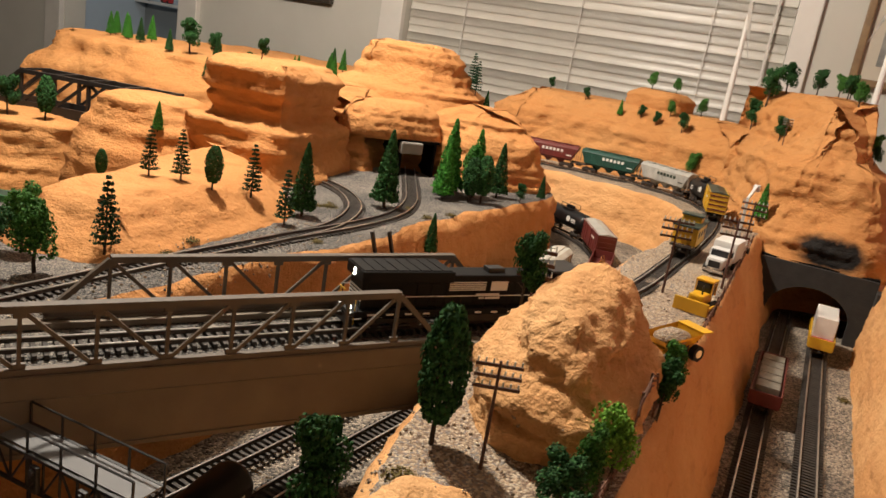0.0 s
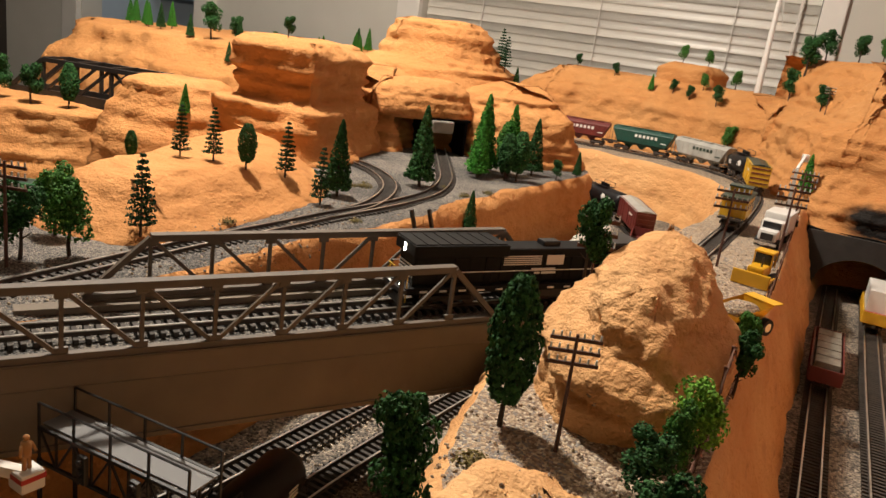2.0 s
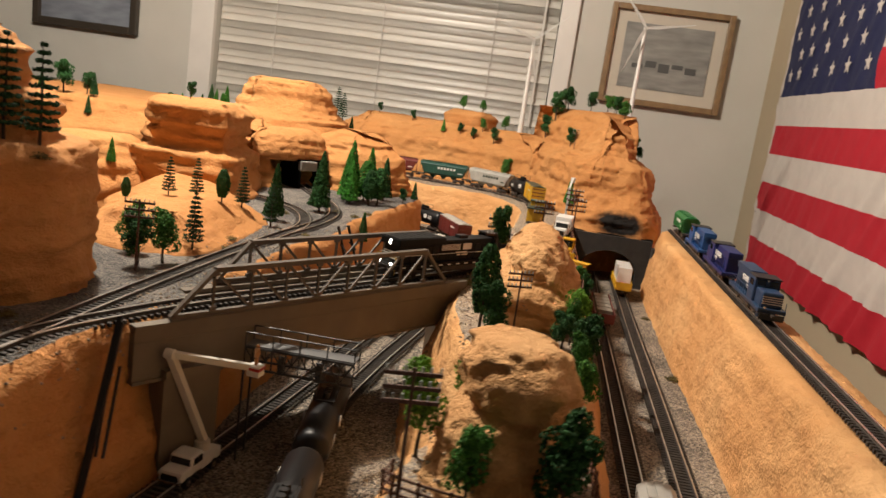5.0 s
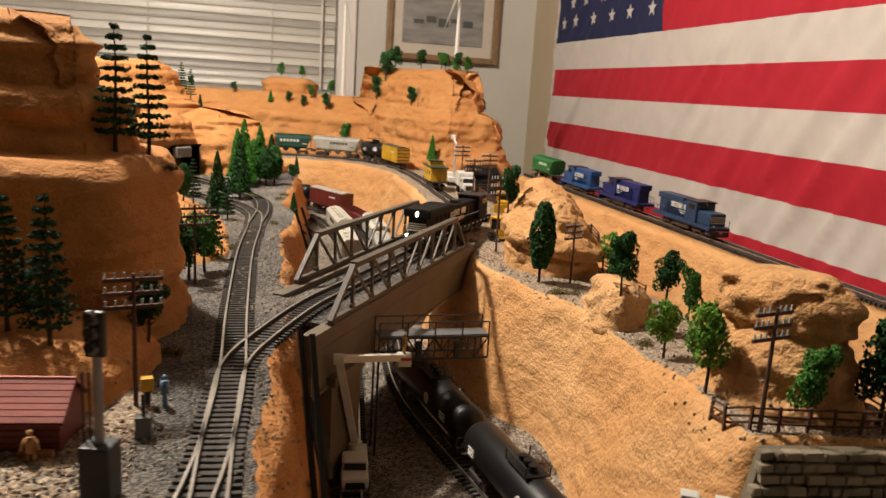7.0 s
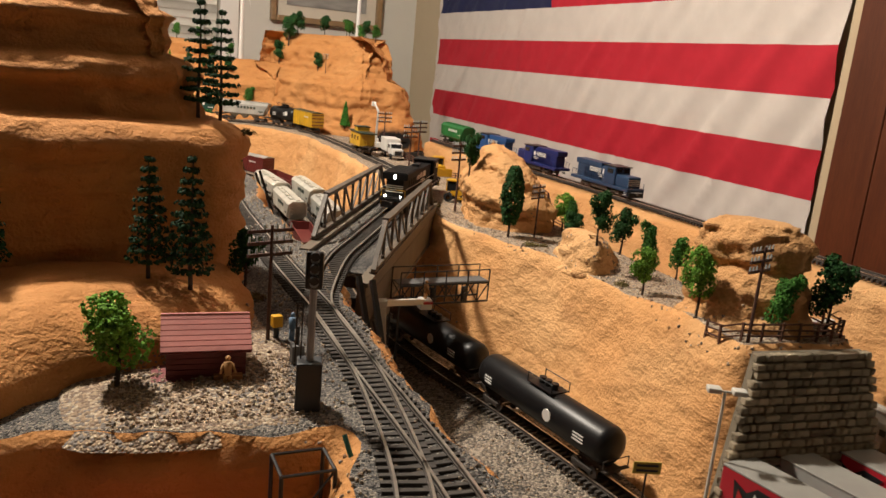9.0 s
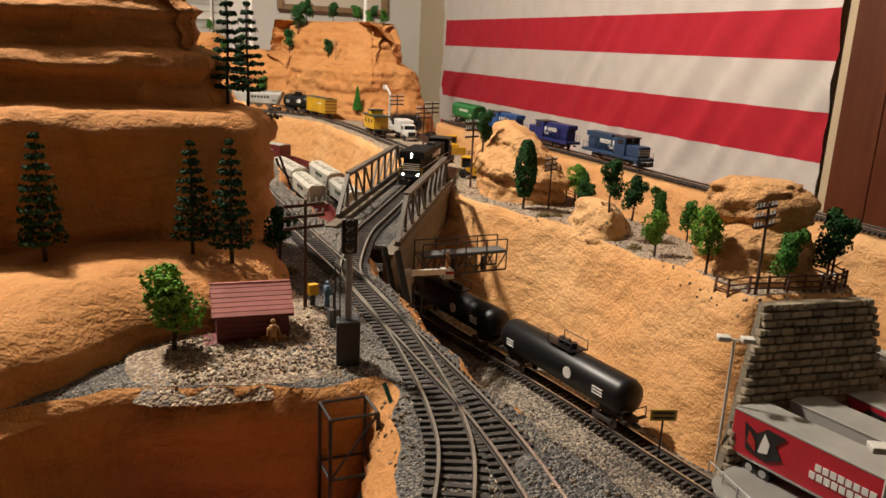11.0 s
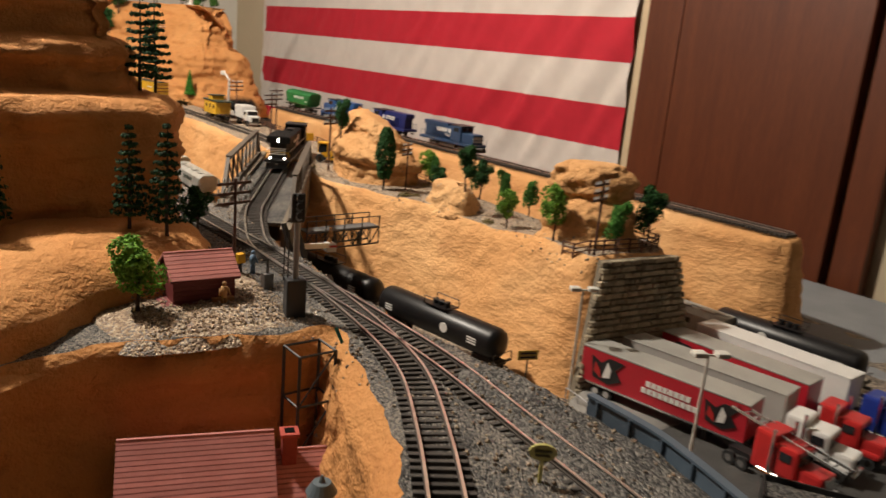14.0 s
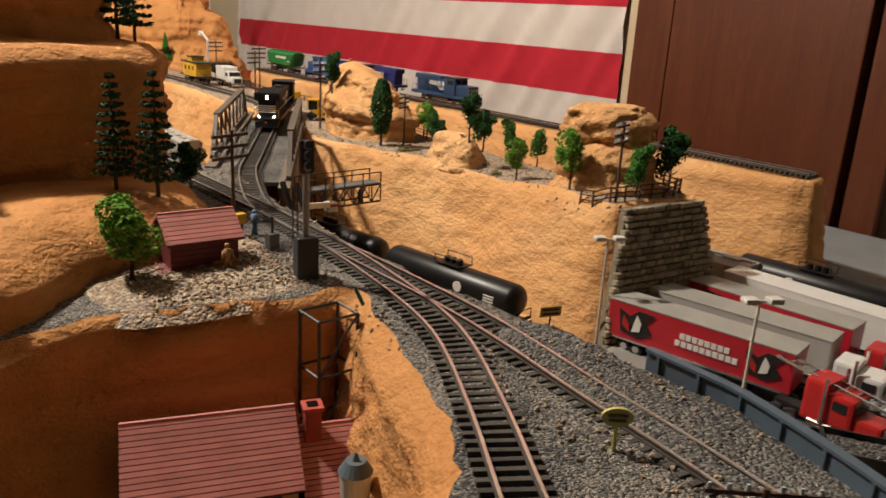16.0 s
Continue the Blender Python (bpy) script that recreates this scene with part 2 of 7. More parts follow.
def curve_points(pts, step):
    """Evenly spaced points on a smooth curve through pts, with directions."""
    p = [Vector(q) for q in pts]
    p = [2 * p[0] - p[1], *p, 2 * p[-1] - p[-2]]
    dense = []
    for i in range(1, len(p) - 2):
        a, b, c, d = p[i - 1:i + 3]
        for k in range(24):
            t = k / 24
            dense.append(0.5 * (2 * b + (c - a) * t + (2 * a - 5 * b + 4 * c - d) * t * t + (3 * b - a - 3 * c + d) * t ** 3))
    dense.append(p[-2])
    out, acc = [], 0.0
    for a, b in zip(dense, dense[1:]):
        d = (b - a).length
        while acc <= d and d > 0:
            out.append((a + (b - a) * (acc / d), (b - a).normalized()))
            acc += step
        acc -= d
    return out


def sweep(bm, line, offset, z0, w, h, mat=0):
    """A rail of rectangular section along a line of (point, direction)."""
    rings = []
    for p, d in line:
        n = Vector((-d.y, d.x, 0)).normalized()
        c = p + n * offset
        rings.append([bm.verts.new(c + n * (sx * w / 2) + Vector((0, 0, z0 + sz * h))) for sx, sz in ((-1, 0), (1, 0), (1, 1), (-1, 1))])
    for a, b in zip(rings, rings[1:]):
        for k in range(4):
            f = bm.faces.new((a[k], a[(k + 1) % 4], b[(k + 1) % 4], b[k]))
            f.material_index = mat
    bm.faces.new(rings[0])
    bm.faces.new(rings[-1][::-1])
    return bm


GAUGE = 0.0165


def track(name, pts, label, singles=False, bed=None):
    """Rails and ties along a line whose z is the ground."""
    root = empty(name, None, label, "railway track", "model railway tracks")
    line = curve_points(pts, 0.006)
    if bed:
        part("roadbed", road_bed(line, *bed[1:]), bed[0], root)
    for s in (-1, 1):
        bm = bmesh.new()
        sweep(bm, line, s * GAUGE / 2, 0.0056, 0.0015, 0.0007)
        sweep(bm, line, s * GAUGE / 2, 0.0038, 0.0006, 0.0018, 1)
        sweep(bm, line, s * GAUGE / 2, 0.0030, 0.0020, 0.0008, 1)
        part("rail", bm, [STEEL, RUST], root, "worn metal rail with bright top")
    ties = curve_points(pts, 0.0068)
    rnd = random.Random(len(pts))
    mesh = None
    bm = bmesh.new()
    for i, (p, d) in enumerate(ties):
        a = math.atan2(d.y, d.x) + rnd.uniform(-0.02, 0.02)
        m = Matrix.Translation(p + Vector((0, 0, 0.0014))) @ Matrix.Rotation(a, 4, "Z")
        if singles and i < 290:
            if mesh is None:
                mesh = box(bmesh.new(), 0, 0, 0, 0.0030, 0.029, 0.0034, None, 0.0004)
                one = part("tie", mesh, TIE, root)
                mesh = one.data
                one.matrix_basis = m
            else:
                o = new("tie", mesh)
                o.parent = root
                o.matrix_basis = m
        else:
            box(bm, 0, 0, 0, 0.0030, 0.029, 0.0034, m)
    if len(bm.verts):
        tagged(part("tie_bed", bm, TIE, root), kind="stuff")
    else:
        bm.free()
    return root


def road_bed(line, w_top=0.036, w_low=0.052, h=0.006):
    bm = bmesh.new()
    rings = []
    for i, (p, d) in enumerate(line):
        n = Vector((-d.y, d.x, 0)).normalized()
        j = noise.noise(p * 60) * 0.004
        rings.append([bm.verts.new(p + n * x + Vector((0, 0, z))) for x, z in ((-w_low / 2 - j, -h), (-w_top / 2 - j, 0.0006), (0, 0.0012), (w_top / 2 + j, 0.0006), (w_low / 2 + j, -h))])
    for a, b in zip(rings, rings[1:]):
        for k in range(4):
            bm.faces.new((a[k], b[k], b[k + 1], a[k + 1]))
    return bm


from mathutils.bvhtree import BVHTree
from mathutils.geometry import delaunay_2d_cdt

TERRAIN = []


def ground(x, y, below=2.0):
    """Height of the highest terrain at a place."""
    zs = [h[0].z for h in (t.ray_cast(Vector((x, y, below)), Vector((0, 0, -1))) for t in TERRAIN) if h[0] is not None]
    return max(zs) if zs else 0.885


def resample(outline, ds):
    """Evenly spaced points along a closed, softened outline with outward normals (outline runs anticlockwise)."""
    pts = [Vector(p) for p in outline]
    area = sum(a.x * b.y - b.x * a.y for a, b in zip(pts, pts[1:] + pts[:1]))
    if area < 0:
        pts.reverse()
    for _ in range(2):
        pts = [q for a, b in zip(pts, pts[1:] + pts[:1]) for q in (a.lerp(b, 0.2), a.lerp(b, 0.8))]
    loop = []
    acc = 0.0
    for a, b in zip(pts, pts[1:] + pts[:1]):
        d = (b - a).length
        while acc < d:
            loop.append(a.lerp(b, acc / d))
            acc += ds
        acc -= d
    n = len(loop)
    normals = []
    for i in range(n):
        t = (loop[(i + 2) % n] - loop[i - 2])
        normals.append(Vector((t.y, -t.x)).normalized() if t.length else Vector((1, 0)))
    return loop, normals


def rock(name, outline, profile, mat=None, ds=0.008, dz=0.006, rough=0.010, top_noise=0.004, seed=0.0, label="", top_mat=None,
         strata=0.005, category="rock formation", kind="", tilt=(0, 0), top_shape=None, grit=0.0022):
    """A mass of plaster rock: an outline carried up through profile = [(z, outward offset), ...], broken up by level strata, chips and lumps."""
    loop, normals = resample(outline, ds)
    n = len(loop)
    cx, cy = sum(p.x for p in loop) / n, sum(p.y for p in loop) / n
    levels = []
    for (z0, o0), (z1, o1) in zip(profile, profile[1:]):
        k = max(1, round(math.hypot(z1 - z0, o1 - o0) / dz))
        levels += [(z0 + (z1 - z0) * i / k, o0 + (o1 - o0) * i / k) for i in range(k)]
    levels.append(profile[-1])
    zt, zb = profile[-1][0], profile[0][0]
    verts, faces = [], []
    for li, (z, o) in enumerate(levels):
        for p, nn in zip(loop, normals):
            q = p + nn * o
            s = Vector((q.x, q.y, z + seed * 3.1))
            d = noise.fractal(s * 9, 0.9, 2.1, 3) * rough
            d += noise.noise(Vector((q.x * 5, q.y * 5, z * 110 + seed))) * strata
            d += (noise.ridged_multi_fractal(s * 28, 1.0, 2.0, 3, 1.0, 2.0) - 1.2) * rough * 0.22
            d += noise.fractal(s * 90, 0.8, 2.2, 3) * grit
            d += math.tanh(5 * noise.noise(Vector((q.x * 4, q.y * 4, z * 62 + seed * 7)))) * strata * 0.34
            cell = noise.voronoi(Vector((s.x * 26, s.y * 26, s.z * 44)))[0]
            d -= max(0.0, 1 - (cell[1] - cell[0]) * 6) * rough * 0.22
            if li == 0:
                d = abs(d) * 0.3
            lift = 0 if li == 0 else noise.noise(s * 17) * 0.004 + (noise.noise(s * 6) * top_noise if li > len(levels) * 0.6 else 0)
            w = (z - zb) / max(1e-6, zt - zb)
            if top_shape:
                lift += w * top_shape(q.x, q.y)
            lift += w * (tilt[0] * (q.x - cx) + tilt[1] * (q.y - cy))
            verts.append((q.x + nn.x * d, q.y + nn.y * d, z + lift))
    for li in range(len(levels) - 1):
        a, b = li * n, (li + 1) * n
        for i in range(n):
            j = (i + 1) % n
            faces.append((a + i, a + j, b + j, b + i))
    base = (len(levels) - 1) * n
    rim = [Vector(v[:2]) for v in verts[base:]]
    gs = ds * 1.5
    xs, ys = [p.x for p in rim], [p.y for p in rim]
    inner = []
    px, py = np.array(xs), np.array(ys)
    qx, qy = np.roll(px, -1), np.roll(py, -1)
    rnd = random.Random(n)
    for gx in np.arange(min(xs) + gs, max(xs), gs):
        for gy in np.arange(min(ys) + gs, max(ys), gs):
            cross = (py > gy) != (qy > gy)
            hits = (gx < px[cross] + (gy - py[cross]) * (qx[cross] - px[cross]) / (qy[cross] - py[cross])).sum()
            if hits % 2 and ((px - gx) ** 2 + (py - gy) ** 2).min() > (gs * 0.5) ** 2:
                inner.append(Vector((gx + rnd.uniform(-.3, .3) * gs, gy + rnd.uniform(-.3, .3) * gs)))
    co, _, tri, origin, _, _ = delaunay_2d_cdt(rim + inner, [(i, (i + 1) % n) for i in range(n)], [], 1, 1e-6)
    index = []
    for k, c in enumerate(co):
        o = origin[k]
        if o and o[0] < n:
            index.append(base + o[0])
        else:
            s = Vector((c.x, c.y, seed))
            z = zt + noise.fractal(s * 14, 1.0, 2.0, 4) * top_noise + noise.noise(s * 130) * 0.001
            z += tilt[0] * (c.x - cx) + tilt[1] * (c.y - cy)
            if top_shape:
                z += top_shape(c.x, c.y)
            index.append(len(verts))
            verts.append((c.x, c.y, z))
    side = len(faces)
    for t in tri:
        f = [index[k] for k in t]
        faces.append(tuple(f))
    me = bpy.data.meshes.new(name)
    me.from_pydata(verts, [], faces)
    me.materials.append(mat or ORANGE)
    if top_mat:
        me.materials.append(top_mat)
        me.polygons.foreach_set("material_index", [0] * side + [1] * (len(faces) - side))
    me.polygons.foreach_set("use_smooth", [True] * len(faces))
    me.validate()
    TERRAIN.append(BVHTree.FromPolygons(verts, faces))
    ob = new(name, me)
    return tagged(ob, label, "" if kind else category, "", kind)


# ---------- room ----------
Y_BACK, X_RIGHT = 2.797, 0.66
# Near-black brown for the unseen closing walls, so they bounce little light.
DIM = material("wall_dimmed", (0.035, 0.026, 0.02), 0.7, 0, (0.025, 0.019, 0.015), 8, bump=0.1)


def wall_with_hole(name, axis, at, thick, lo, hi, zlo, zhi, holes, mat, label):
    """A wall across an axis with rectangular holes (a, b, z0, z1)."""
    bm = bmesh.new()
    us = sorted({lo, hi, *[h[0] for h in holes], *[h[1] for h in holes]})
    zs = sorted({zlo, zhi, *[h[2] for h in holes], *[h[3] for h in holes]})
    for a, b in zip(us, us[1:]):
        for c, d in zip(zs, zs[1:]):
            u, v = (a + b) / 2, (c + d) / 2
            if any(h[0] < u < h[1] and h[2] < v < h[3] for h in holes):
                continue
            if axis == "y":
                box(bm, u, at + thick / 2, v, b - a, thick, d - c)
            else:
                box(bm, at + thick / 2, u, v, thick, b - a, d - c)
    return structure(part(name, bm, mat), label)


structure(block("floor", -1.6, 0.6, -0.05, 5.2, 5.6, 0.1, CARPET), "dark brown carpet floor of the room")
structure(block("ceiling", -1.6, 0.6, 2.49, 5.2, 5.6, 0.1, CEIL), "unseen ceiling, darkened to cut bounced light")
WIN = (-1.545, -0.145, 1.0, 2.1)
DOOR = (-3.5, -2.72, 0.0, 2.1)
wall_with_hole("wall_north", "y", Y_BACK, 0.12, -4.1, X_RIGHT + 0.12, 0, 2.44, [WIN, DOOR], WALLPALE, "pale painted back wall with a window and a doorway")
wall_with_hole("wall_east", "x", X_RIGHT, 0.12, -2.1, Y_BACK, 0, 2.44, [], WALL, "beige painted wall behind the flag")
# South and west walls are added out of view to close the room.
structure(block("wall_south", -1.6, -2.1, 1.22, 5.2, 0.1, 2.44, DIM), "unseen closing wall, darkened to cut bounced light")
structure(block("wall_west", -4.15, 0.6, 1.22, 0.1, 5.6, 2.44, DIM), "unseen closing wall, darkened to cut bounced light")


# ---------- terrain ----------
Z_UP, Z_LOW = 1.024, 0.885


def grade(y):
    """Rise of the canyon floor towards the back."""
    return 0.040 * max(0.0, min(1.0, (y - 0.55) / 0.80))


rock("layout_base", [(-0.74, -0.16), (-0.66, -0.24), (-0.60, -0.48), (0.37, -0.52), (0.37, 0.1), (0.30, 2.45), (-1.75, 2.45), (-1.75, 0.62), (-1.02, 0.40), (-0.98, -0.10)], [(0.80, 0.0), (Z_LOW - 0.012, 0.0), (Z_LOW, -0.01)],
     mat=ORANGE, top_mat=CUTGRAVEL, ds=0.02, dz=0.03, rough=0.002, strata=0.001, top_noise=0.003, kind="structure", label="gravel-strewn lower ground of the layout table")
CLIFF = [(Z_LOW - 0.005, 0.022), (0.92, 0.016), (0.97, 0.008), (1.012, 0.0), (Z_UP, -0.008)]
rock("upper_ground", [(-0.51, -0.48), (-0.45, -0.37), (-0.424, -0.31), (-0.406, -0.248), (-0.402, -0.19), (-0.404, -0.10), (-0.405, 0), (-0.40, 0.1), (-0.398, 0.2), (-0.372, 0.27),
     (-0.385, 0.42), (-0.384, 0.615), (-0.368, 0.70), (-0.362, 0.794), (-0.37, 0.926), (-0.362, 1.055), (-0.336, 1.31), (-0.358, 1.38), (-0.43, 1.47), (-0.6, 1.56),
     (-1.0, 1.6), (-1.02, 1.2), (-0.80, 0.97), (-0.71, 0.82), (-0.675, 0.64), (-0.665, 0.52), (-0.75, 0.46), (-1.1, 0.46), (-1.1, 0.0), (-0.75, -0.005), (-0.621, 0.0), (-0.557, -0.016), (-0.50, -0.022),
     (-0.474, -0.018), (-0.482, -0.05), (-0.509, -0.113), (-0.545, -0.187), (-0.587, -0.241), (-0.645, -0.30), (-0.75, -0.36), (-0.75, -0.48)],
     CLIFF, top_mat=BALLAST, ds=0.0075, dz=0.0075, rough=0.010, top_noise=0.0016, mat=MESA, seed=1, kind="structure", label="gravel plateau with orange plaster cliffs")
rock("ridge_ground", [(-0.137, 0.066), (-0.139, 0.043), (-0.130, 0.035), (-0.10, 0.032), (-0.032, 0.024), (-0.004, 0.040), (-0.002, 0.3), (-0.002, 0.7), (-0.008, 1.1), (-0.012, 1.44), (0.0, 1.6), (0.19, 1.65), (0.24, 1.9), (0.1, 2.3), (-0.9, 2.3), (-0.9, 1.9), (-0.6, 1.66),
     (-0.42, 1.648), (-0.30, 1.642), (-0.205, 1.595), (-0.15, 1.50), (-0.132, 1.37), (-0.135, 1.2), (-0.145, 0.9), (-0.15, 0.75), (-0.165, 0.62), (-0.165, 0.54), (-0.142, 0.42), (-0.110, 0.345), (-0.116, 0.205), (-0.132, 0.10)],
     [(Z_LOW - 0.005, 0.042), (0.91, 0.032), (0.97, 0.012), (1.012, 0.0), (Z_UP, -0.008)], top_mat=TALUS, ds=0.0075, dz=0.006, rough=0.0045, strata=0.0012, grit=0.0016, top_noise=0.003, seed=2, top_shape=lambda x, y: -0.012 * max(0.0, min(1.0, (y - 0.12) / 0.1, (0.66 - y) / 0.08)), kind="structure", label="gravel-topped ridge with bright orange plaster cliffs")
rock("bench_ground", [(0.185, 0.012), (0.262, 0.005), (0.265, 0.6), (0.26, 1.5), (0.18, 1.5), (0.178, 1.0), (0.185, 0.5)],
     [(Z_LOW - 0.005, 0.02), (0.95, 0.012), (1.012, 0.0), (1.02, -0.004)], ds=0.009, dz=0.009, rough=0.004, top_noise=0.001, strata=0.002, seed=3, kind="structure", label="long orange plaster bench along the wall")

rock("canyon_floor", [(-0.42, 0.50), (-0.12, 0.50), (-0.09, 1.30), (-0.13, 1.66), (-0.62, 1.70), (-0.62, 1.45), (-0.36, 1.30)], [(Z_LOW - 0.02, 0.0), (Z_LOW - 0.004, 0.0), (Z_LOW - 0.001, -0.002)],
     mat=CUTGRAVEL, ds=0.012, dz=0.02, rough=0.002, strata=0.0, top_noise=0.002, seed=33, top_shape=lambda x, y: grade(y), kind="structure", label="gravel floor of the canyon climbing to the back")

# mesas and buttes
rock("cave_mesa", [(-0.66, 1.13), (-0.612, 1.15), (-0.645, 1.20), (-0.61, 1.255), (-0.545, 1.262), (-0.50, 1.25), (-0.42, 1.28), (-0.372, 1.33), (-0.39, 1.39), (-0.47, 1.47), (-0.60, 1.56), (-0.9, 1.72), (-1.02, 1.45), (-0.95, 1.2), (-0.78, 1.08)],
     [(Z_UP - 0.01, 0.012), (1.06, 0.0), (1.10, -0.012), (1.125, -0.035), (1.14, -0.075), (1.15, -0.12)], mat=MESA, seed=4, rough=0.013, strata=0.009, dz=0.005, label="layered orange plaster mesa over a rail tunnel")
rock("tunnel_brow", [(-0.68, 1.12), (-0.615, 1.135), (-0.55, 1.215), (-0.535, 1.275), (-0.60, 1.32), (-0.70, 1.24)], [(1.079, -0.012), (1.084, 0.0), (1.11, -0.006), (1.13, -0.02), (1.14, -0.04)], mat=MESA, seed=21, ds=0.005, dz=0.004, rough=0.006, label="orange rock brow over the tunnel mouth")
rock("summit_butte", [(-0.83, 1.30), (-0.62, 1.28), (-0.54, 1.36), (-0.57, 1.5), (-0.72, 1.56), (-0.85, 1.46)],
     [(1.12, 0.02), (1.155, 0.0), (1.17, -0.03), (1.20, -0.042), (1.23, -0.055), (1.238, -0.075)], mat=MESA, seed=5, rough=0.012, strata=0.008, label="flat-topped orange butte on the mesa")
rock("block_mesa", [(-0.80, 0.90), (-0.61, 0.90), (-0.60, 0.95), (-0.63, 1.15), (-0.82, 1.15)],
     [(0.93, 0.015), (1.03, 0.012), (1.06, 0.004), (1.09, 0.002), (1.098, -0.022), (1.12, -0.03), (1.128, -0.024), (1.145, -0.018), (1.17, -0.02), (1.18, -0.035)], mat=MESA, seed=6, rough=0.014, strata=0.009, label="square-shouldered orange block mesa")
rock("left_mesa", [(-0.468, 0.29), (-0.50, 0.20), (-0.56, 0.188), (-0.66, 0.175), (-0.95, 0.16), (-0.95, 0.46), (-0.62, 0.43), (-0.50, 0.38)],
     [(Z_UP - 0.01, 0.0), (1.09, 0.0), (1.138, 0.003), (1.148, 0.002), (1.155, -0.010), (1.159, -0.036), (1.172, -0.042), (1.186, -0.036), (1.194, -0.046), (1.199, -0.064), (1.212, -0.07), (1.226, -0.066), (1.24, -0.08), (1.248, -0.10)], mat=MESA, seed=7, rough=0.009, strata=0.006, ds=0.006, dz=0.0045, top_noise=0.008, label="tall brown-orange layered mesa beside the line")
rock("tree_shelf", [(-0.485, 0.165), (-0.50, 0.112), (-0.56, 0.085), (-0.615, 0.060), (-0.65, 0.020), (-0.70, -0.005), (-0.95, -0.01), (-0.95, 0.25), (-0.49, 0.22)],
     [(Z_UP - 0.01, 0.016), (1.036, 0.004), (1.050, -0.006), (1.058, -0.018), (1.062, -0.034)], mat=MESA, seed=8, rough=0.008, label="low orange shelf at the foot of the mesa")
rock("round_mesa", [(-0.035, 1.44), (0.18, 1.44), (0.21, 1.6), (0.2, 2.0), (-0.20, 2.1), (-0.24, 1.88), (-0.11, 1.66)],
     [(0.99, 0.005), (1.03, 0.0), (1.08, -0.035), (1.14, -0.05), (1.17, -0.09), (1.23, -0.115), (1.255, -0.13), (1.268, -0.16)], SOOTY, seed=9, rough=0.017, strata=0.005, ds=0.007, dz=0.005, label="large weathered orange mesa over a tunnel")
rock("back_hills", [(-0.75, 1.80), (-0.4, 1.81), (-0.22, 1.80), (-0.12, 1.73), (0.0, 1.9), (-0.1, 2.25), (-0.8, 2.25)],
     [(Z_UP - 0.01, 0.0), (1.08, -0.02), (1.13, -0.03), (1.16, -0.08), (1.18, -0.12)], mat=MESA, seed=10, rough=0.018, label="orange hills behind the loop of track")
rock("hill_block", [(-0.42, 1.95), (-0.28, 1.93), (-0.26, 2.08), (-0.42, 2.1)], [(1.15, 0.01), (1.21, 0), (1.222, -0.02)], mat=MESA, seed=11, label="small orange block hill")
rock("slope_hill", [(-0.450, 0.50), (-0.454, 0.62), (-0.460, 0.72), (-0.49, 0.80), (-0.58, 0.90), (-0.76, 0.97), (-0.74, 0.78), (-0.665, 0.62), (-0.63, 0.50), (-0.54, 0.47)],
     [(0.97, 0.004), (Z_UP, 0.0), (1.032, -0.014), (1.046, -0.036), (1.056, -0.050), (1.062, -0.064)], mat=MESA, seed=12, rough=0.008, strata=0.002, top_noise=0.006, label="orange slope with a rough terrace above the track")
rock("thumb_rock", [(-0.93, 0.86), (-0.83, 0.85), (-0.78, 0.92), (-0.80, 1.0), (-0.95, 1.0)], [(Z_LOW, 0.06), (0.98, 0.04), (1.03, 0.03), (1.06, 0.01), (1.095, -0.01), (1.103, -0.025)], mat=MESA, seed=13, label="blunt orange thumb of rock")
rock("west_hills", [(-1.75, 1.25), (-1.4, 1.22), (-1.05, 1.25), (-0.85, 1.5), (-0.9, 2.2), (-1.75, 2.2)],
     [(Z_LOW, 0.02), (1.0, 0.0), (1.07, -0.02), (1.10, -0.06), (1.13, -0.08), (1.14, -0.12)], mat=MESA, seed=14, ds=0.012, dz=0.01, rough=0.02, label="long orange hills behind the dark bridge")
rock("gorge_bank", [(-1.75, 0.85), (-1.3, 0.85), (-1.15, 0.95), (-1.12, 1.05), (-1.4, 1.1), (-1.75, 1.1)], [(Z_LOW, 0.02), (0.95, 0.0), (1.0, -0.01), (1.005, -0.03)], mat=MESA, seed=15, label="orange bank below the dark bridge")
rock("portal_knob", [(-0.72, 1.06), (-0.65, 1.04), (-0.625, 1.10), (-0.66, 1.16), (-0.73, 1.15)], [(Z_UP - 0.01, 0.01), (1.05, 0), (1.075, -0.005), (1.08, -0.02)], mat=MESA, seed=16, ds=0.005, rough=0.006, label="small orange knob beside the tunnel mouth")
rock("ridge_butte", [(-0.125, 0.53), (-0.09, 0.475), (-0.03, 0.48), (-0.012, 0.56), (-0.03, 0.63), (-0.10, 0.635)],
     [(Z_UP - 0.016, 0.006), (1.034, 0.002), (1.042, 0.010), (1.056, 0.005), (1.074, -0.007), (1.088, -0.017), (1.098, -0.027), (1.105, -0.038)], CRUMBLY, grit=0.0040, seed=17, ds=0.0035, dz=0.003, rough=0.009, strata=0.004, tilt=(-0.20, 0.25), label="pale orange butte on the ridge")
rock("ridge_boulder", [(-0.104, 0.318), (-0.098, 0.288), (-0.075, 0.305), (-0.040, 0.332), (-0.034, 0.380), (-0.07, 0.388), (-0.098, 0.366)], [(Z_UP - 0.02, 0.010), (1.022, 0.004), (1.034, 0.0), (1.039, -0.006), (1.042, -0.016)], CRUMBLY, seed=18, ds=0.0035, dz=0.003, rough=0.012, strata=0.004, top_noise=0.010, grit=0.004, tilt=(-0.16, 0.0), label="low orange boulder on the ridge")
